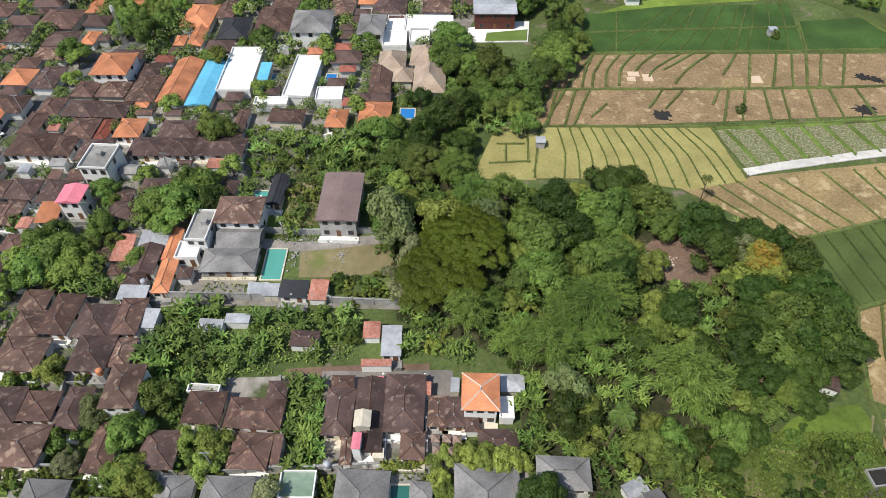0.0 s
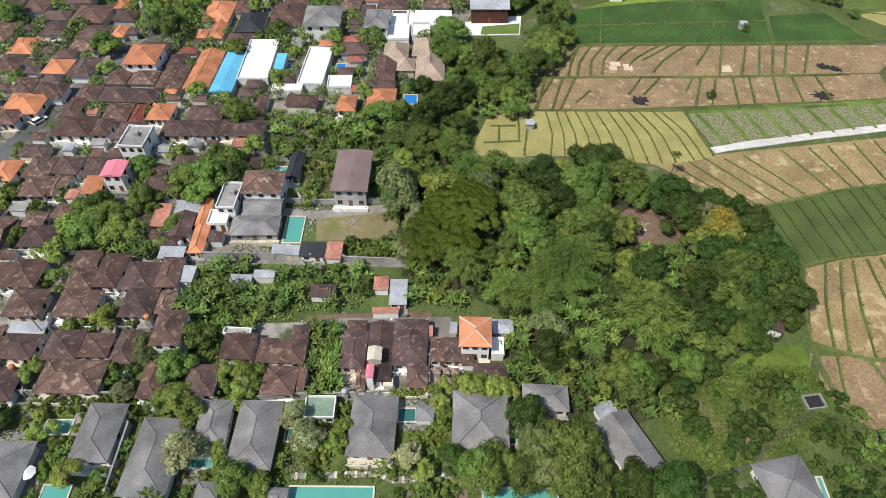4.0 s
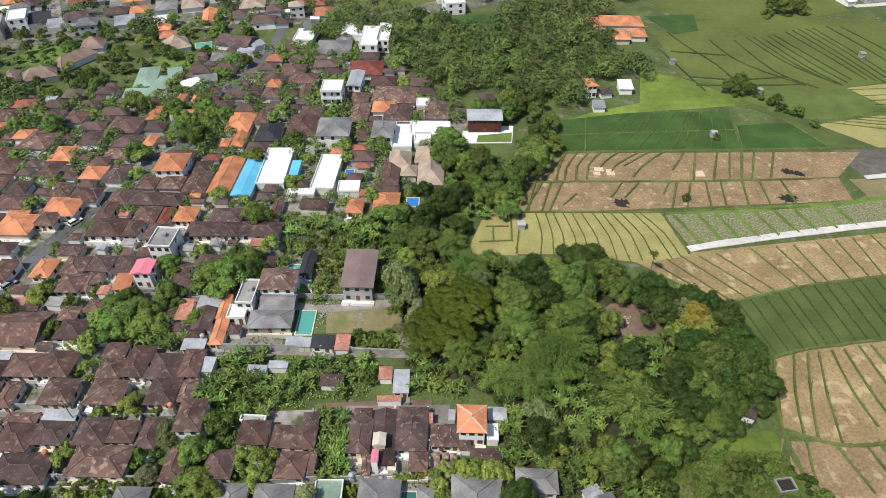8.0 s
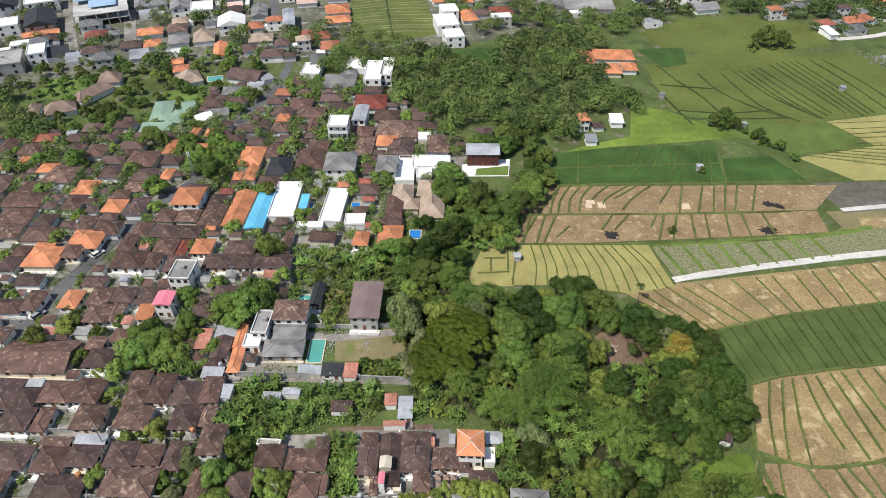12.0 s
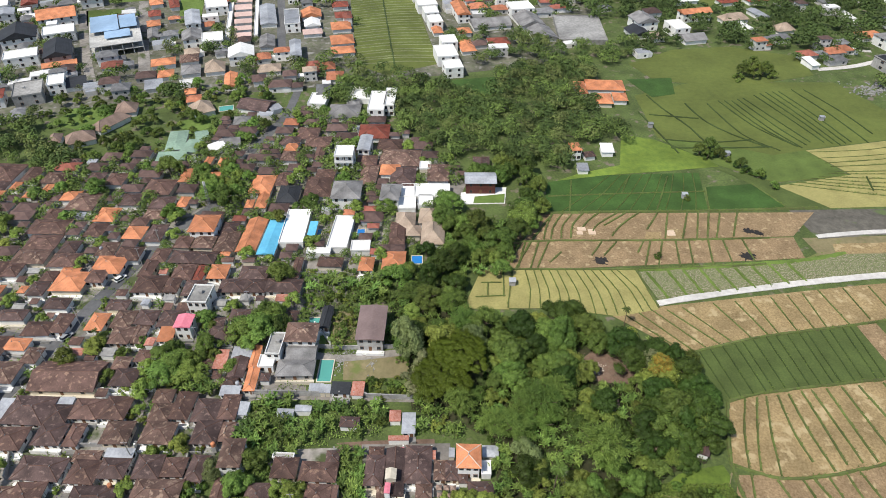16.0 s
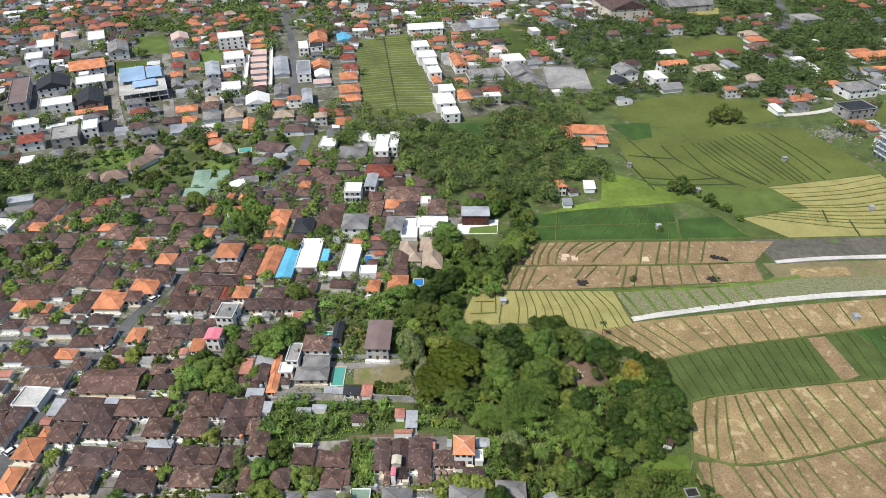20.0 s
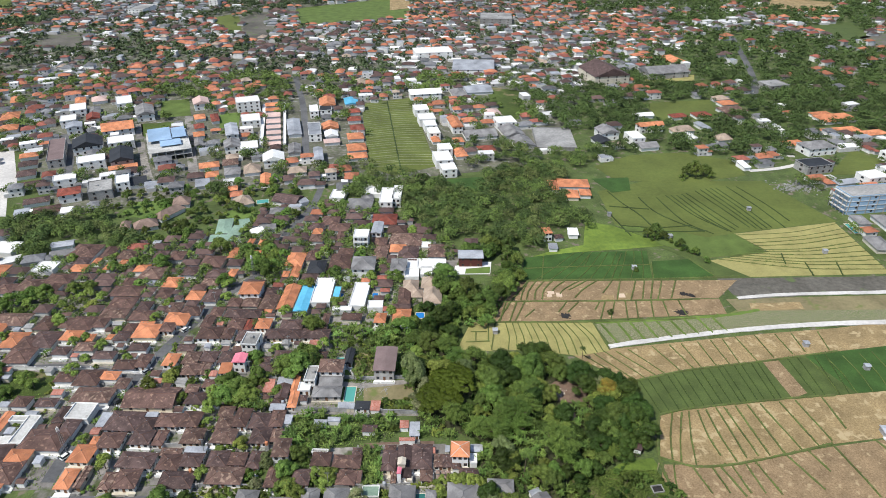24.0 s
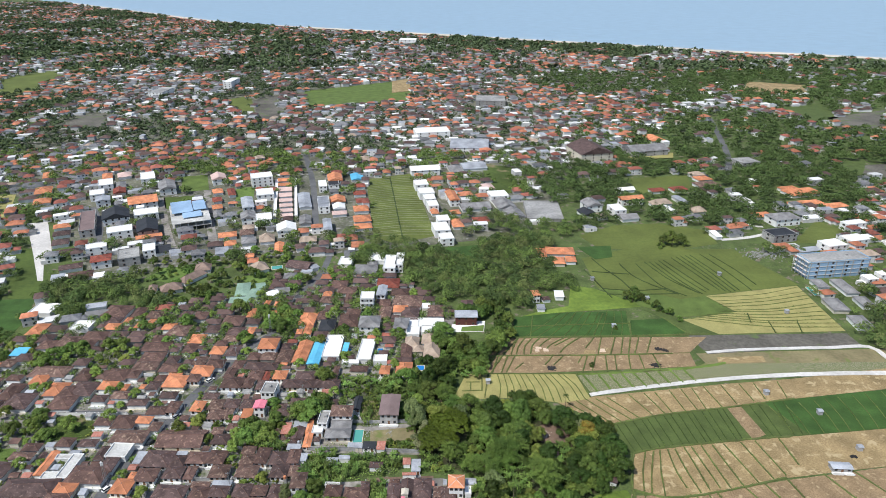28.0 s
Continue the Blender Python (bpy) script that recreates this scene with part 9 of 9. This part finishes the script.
undergrowth("forest_undergrowth", FOREST, 7.0, "leafdark", "dense low green undergrowth on the forest floor", 1.4, 21)
undergrowth("banana_undergrowth", BANANAS_A, 5.0, "leafbanana", "tangle of low weeds among banana plants", 1.0, 22)
undergrowth("garden_undergrowth", GARDENS, 4.5, "leaflight", "low bright garden plants between villas", 0.9, 23)
undergrowth("village_weeds", VILLAGE, 3.2, "leaf", "weeds and potted plants in the village yards", 0.9, 24)
undergrowth("meadow_weeds", MEADOW_EDGE, 7.0, "leafdark", "rough weeds along the meadow", 0.8, 25, 0.15)
leaves_mesh("bund_grass", np.array(BUND_GRASS), np.full(len(BUND_GRASS), 0.2), "bladegreen", "ragged grass along the bunds", 0.5, 61, "grass")
for k, one in enumerate(WEEDY):
    undergrowth("yard_weeds", one, 9.0, "leaf" if k % 2 else "leafbanana", "dense weeds and low plants in the yards", 1.0, 70 + k, 0.22)
undergrowth("meadow_scrub", FIELDS[MEADOW], 7.0, "leafolive", "low olive scrub spreading over the meadow", 0.9, 94, 0.26)
undergrowth("meadow_tufts", FIELDS[MEADOW], 16.0, "bladegreen", "tufts of tall weeds in the meadow", 0.5, 92, 0.2)
undergrowth("grass_blades", FIELDS[MEADOW], 30.0, "leafmeadow", "fine blades of meadow grass", 0.25, 90, 0.08)
undergrowth("dry_brush", FIELDS[CLEARING], 42.0, "brush", "dry brown brush over the bare clearing", 0.35, 91, 0.17, -1.0)
undergrowth("belt_weeds", BELT_WEST, 4.0, "leaf", "weeds between houses and fields", 0.9, 28)
undergrowth("grove_weeds", NO_BUILD[6], 4.0, "leafbanana", "weeds among banana plants", 0.9, 29)
undergrowth("garden_weeds", NO_BUILD[5], 4.0, "leafbanana", "weeds around the large grey house", 0.6, 30)
undergrowth("lane_weeds", MID_GREEN, 5.0, "leafbanana", "weeds beside the earthen lane", 0.9, 26)


def coast_y(x):
    for (xa, ya), (xb, yb) in zip(COAST, COAST[1:]):
        if xa <= x <= xb:
            return ya + (yb - ya) * (x - xa) / (xb - xa)
    return 1000.0


for key in ("orange", "red", "brown", "grey"):
    # joined roofs vary house by house
    far = material("far_" + key, {"orange": (0.46, 0.18, 0.10), "red": (0.30, 0.105, 0.075), "brown": (0.125, 0.08, 0.07), "grey": (0.20, 0.20, 0.205)}[key], None, 0.5, 0.85, stain=0.3, island=0.3)
    M["far_" + key] = far
M["far_wall"] = material("far_plaster_walls", (0.66, 0.645, 0.62), (0.48, 0.465, 0.445), 0.3, 0.85, stain=0.3, island=0.35)
M["far_white"] = material("far_white", (0.72, 0.71, 0.69), (0.6, 0.59, 0.57), 0.3, 0.8, stain=0.2, island=0.2)
FAR_MATS = ["far_orange", "far_red", "far_brown", "far_grey", "far_white", "metal", "thatch", "far_wall", "glass"]


def street_turn(x, y):
    """The lie of the streets, district by district, in radians."""
    lie = 0.2 + 0.24 * min(max((-90 - x) / 140, 0.0), 1.0) if y < 640 else 0.2 + 0.55 * noise.noise((x * 0.003, y * 0.003, 2.2))
    return lie


def far_town(name, cells, label, seed):
    """Houses with hipped, gabled or flat roofs and a lower wing, joined, for streets that stay far off."""
    rng = random.Random(seed)
    V, F, I = [], [], []
    for x, y, s, *rest in cells:
        w, d = s * rng.uniform(0.7, 1.2), s * rng.uniform(0.6, 0.9)
        rot = street_turn(x, y) + rng.uniform(-0.07, 0.07) + rng.choice((0, 0, 0, math.pi / 2))
        if rest:
            w, d, rot = s, rest[0], rng.uniform(-0.06, 0.03)
        h = 2.5 if rest else rng.choice((2.5, 2.6, 2.7, 2.8, 3.0, 3.2, 5.2, 5.6))
        warm = max(0.12, 0.55 + 1.3 * noise.noise((x * 0.012, y * 0.012, 5.5)))
        pale = max(0.12, 0.5 + 1.3 * noise.noise((x * 0.007, y * 0.007, 9.2)))
        kind = rng.choices((2, 1, 0, 5), (88, 3, 4, 5))[0] if rest else rng.choices(range(7), (34 * warm, 14 * warm + 4, 20, 20 * pale, 22 * pale, 8 * pale, 1))[0]
        c, q = math.cos(rot), math.sin(rot)

        def put(pts):
            return [(x + u * c - v * q, y + u * q + v * c, z) for u, v, z in pts]

        def body(u0, v0, u1, v1, top, kind):
            g = len(V)
            V.extend(put([(u0, v0, 0), (u1, v0, 0), (u1, v1, 0), (u0, v1, 0), (u0, v0, top), (u1, v0, top), (u1, v1, top), (u0, v1, top)]))
            F.extend([(g, g + 1, g + 5, g + 4), (g + 1, g + 2, g + 6, g + 5), (g + 2, g + 3, g + 7, g + 6), (g + 3, g, g + 4, g + 7)])
            I.extend([7] * 4)
            g = len(V)
            if kind in (4, 5):
                V.extend(put([(u0, v0, top), (u1, v0, top), (u1, v1, top), (u0, v1, top)]))
                F.append((g, g + 1, g + 2, g + 3))
                I.append(kind)
                return
            u0, v0, u1, v1 = u0 - 0.5, v0 - 0.5, u1 + 0.5, v1 + 0.5
            a, b, m, k = (u1 - u0) / 2, (v1 - v0) / 2, (u0 + u1) / 2, (v0 + v1) / 2
            t = top + min(a, b) * 0.48
            V.extend(put([(u0, v0, top), (u1, v0, top), (u1, v1, top), (u0, v1, top)]))
            if a >= b:
                r = max(a - b, 0.1)
                V.extend(put([(m - r, k, t), (m + r, k, t)]))
                F.extend([(g, g + 1, g + 5, g + 4), (g + 2, g + 3, g + 4, g + 5), (g + 1, g + 2, g + 5), (g + 3, g, g + 4)])
            else:
                r = b - a
                V.extend(put([(m, k - r, t), (m, k + r, t)]))
                F.extend([(g + 1, g + 2, g + 5, g + 4), (g + 3, g, g + 4, g + 5), (g, g + 1, g + 4), (g + 2, g + 3, g + 5)])
            I.extend([kind] * 4)

        a, b = w / 2, d / 2
        body(-a, -b, a, b, h, kind)
        if not rest and y < 1300 and rng.random() < 0.6:
            side, deep = rng.choice((-1, 1)), rng.uniform(0.3, 0.55) * w
            u0, u1 = (a, a + deep) if side > 0 else (-a - deep, -a)
            k = rng.uniform(-0.5, 0.3) * b
            body(u0, k - b * 0.7, u1, k + b * 0.6, max(2.5, h - 2.6), rng.choice((kind, kind, 4, 3)))
        if y < 650:
            for u in (-0.5, 0.5) if h > 5 else (rng.choice((-0.5, 0.4)),):
                for z in range(1, int(h / 2.6) + 1):
                    g = len(V)
                    V += put([(u * a - 0.6, -b - 0.04, z * 2.7 - 1.8), (u * a + 0.6, -b - 0.04, z * 2.7 - 1.8), (u * a + 0.6, -b - 0.04, z * 2.7 - 0.7), (u * a - 0.6, -b - 0.04, z * 2.7 - 0.7)])
                    F.append((g, g + 1, g + 2, g + 3))
                    I.append(8)
    ob = raw(name, V, F, FAR_MATS, indices=I)
    return tagged(ob, label, "houses", "", "stuff")


near, far, woods_close, woods_near, woods_mid, woods_far, woods_east, woods_shade = [], [], [], [], [], [], [], []
rng = random.Random(31)
y = 235.0
while y < 3300:
    step = 11.5 if y < 650 else 13.0 if y < 1200 else 16.0
    x = -(y * 0.74 + 60)
    while x < y * 0.74 + 60:
        u, v = x + rng.uniform(-.4, .4) * step, y + rng.uniform(-.4, .4) * step
        x += step
        if v > coast_y(u) - 60 or in_fields(u, v) or not is_free(u, v, 3.0) or inside(u, v, VILLAGE) or inside(u, v, FOREST) or inside(u, v, BELT):
            continue
        if v < 430 and -10 < u < 330 and not inside(u, v, RIGHT_TOWN) and not inside(u, v, UPPER_WOOD):
            if u < 215 + (v - 300) * 0.1:
                continue
        green = noise.noise((u * 0.0042, v * 0.0042, 3.1)) + 0.45 * noise.noise((u * 0.02, v * 0.02, 7.7))
        wood = inside(u, v, UPPER_WOOD) or inside(u, v, LEFT_WOOD)
        east = min(max((u - 60) / 250, 0.0), 1.0) if v < 1300 else 0.0
        grown = woods_close if v < 470 else woods_near if v < 650 else woods_mid if v < 1200 else woods_far
        # trees to the east get darker leaf colour, partly for a cloud's shade
        if grown is woods_mid and u > 90 + (v - 650) * 0.15:
            grown = woods_east
        if grown is woods_near and u > 70 or grown is woods_close and u > 110 and v > 430:
            grown = woods_shade
        if not wood and (green < 0.16 - 0.4 * east and rng.random() < 0.86 or rng.random() < 0.2 - 0.06 * east):
            (near if v < 650 else far).append((u, v, min(step * 0.82, 12.0) * rng.uniform(0.75, 1.15)))
            for _ in range(3 if v < 650 else 2):
                grown.append((u + step * rng.choice((-0.55, 0.55)), v + rng.uniform(-6, 6), rng.uniform(1.6, 3.4)))
        else:
            for _ in range(8 if wood else 5 if v < 650 else 4 if v < 1200 else 3):
                grown.append((u + rng.uniform(-0.55, 0.55) * step, v + rng.uniform(-0.55, 0.55) * step, rng.uniform(2.4, 4.6) * (1.0 if v < 1200 else 1.5)))
    y += step

far_town("rear_houses", REAR, "low brown-tiled houses of the rear compounds", 4)
far_town("town_houses", near, "crowded small houses with orange, brown and white roofs", 5)
far_town("distant_town_houses", far, "hazy distant town of small tiled houses reaching to the coast", 6)


LUMPS = np.array([[0.0, 0.0, 0.25], [0.5, 0.25, 0.0], [-0.42, 0.38, -0.05], [0.1, -0.52, -0.02], [-0.45, -0.3, -0.12]])


def woods(name, trees, per, size, mat, label, seed):
    """Trees of several leafy lumps each, joined."""
    rs = np.random.RandomState(seed)
    C, S, O = [], [], []
    for x, y, r in trees:
        u = rs.normal(size=(per, 3))
        u /= np.linalg.norm(u, axis=1)[:, None]
        u[:, 2] = np.abs(u[:, 2]) * 1.1 - 0.2
        turn = rs.uniform(0, 6.283)
        c, q = math.cos(turn), math.sin(turn)
        lump = LUMPS[rs.randint(0, len(LUMPS), per)] @ np.array([[c, q, 0], [-q, c, 0], [0, 0, 1]])
        C.append(np.array([x, y, r * 1.05]) + (lump + u * rs.uniform(0.42, 0.6, (per, 1))) * r * np.array([1, 1, rs.uniform(0.8, 1.25)]))
        O.append(u)
        S += [size * r / 3.0] * per
    if C:
        leaves_mesh(name, np.concatenate(C), np.array(S), mat, label, seed=seed, category="trees", out=np.concatenate(O))


rng = random.Random(33)
xs, ys = [p[0] for p in VILLAGE], [p[1] for p in VILLAGE]
yards, y = [], 255.0
while y < max(ys):
    x = min(xs)
    while x < max(xs):
        u, v = x + rng.uniform(-1.7, 1.7), y + rng.uniform(-1.7, 1.7)
        if inside(u, v, VILLAGE) and is_free(u, v, 0.5):
            yards.append((u, v, rng.uniform(1.2, 2.3) + (rng.uniform(0.2, 1.2) if v > 282 else 0.0)))
        x += 3.7
    y += 3.7
woods("yard_trees", yards, 130, 0.4, "leafwood", "small trees and bushes in the rear compounds", 46)
mixed = {"leafwood": [], "leafwooddark": [], "leafwoodolive": []}
for one in woods_close:
    mixed[rng.choices(list(mixed), (4, 4, 2))[0]].append(one)
woods("woods", mixed["leafwood"], 190, 0.36, "leafwood", "mid-green trees behind the village", 40)
woods("dark_woods", mixed["leafwooddark"], 190, 0.36, "leafwooddark", "dark green trees behind the village", 47)
woods("olive_woods", mixed["leafwoodolive"], 190, 0.36, "leafwoodolive", "olive-green trees behind the village", 48)
woods("town_woods", woods_near, 80, 0.52, "leafwood", "green trees between the houses of the town", 41)
# east side: cloud shade is partly carried by the dark leaf colour
woods("shade_woods", woods_shade, 90, 0.5, "leafwooddark", "dense dark green trees round the eastern villas, leaf colour darkened for cloud shade", 50)
woods("east_woods", woods_east, 26, 0.9, "leafwooddark", "dark green woods among villas near the coast, leaf colour darkened for cloud shade", 49)
woods("far_woods", woods_mid, 22, 0.95, "leaffar", "dark green trees among the streets of the town", 45)
woods("distant_woods", woods_far, 10, 1.5, "leaffar", "hazy green trees of the distant town", 43)
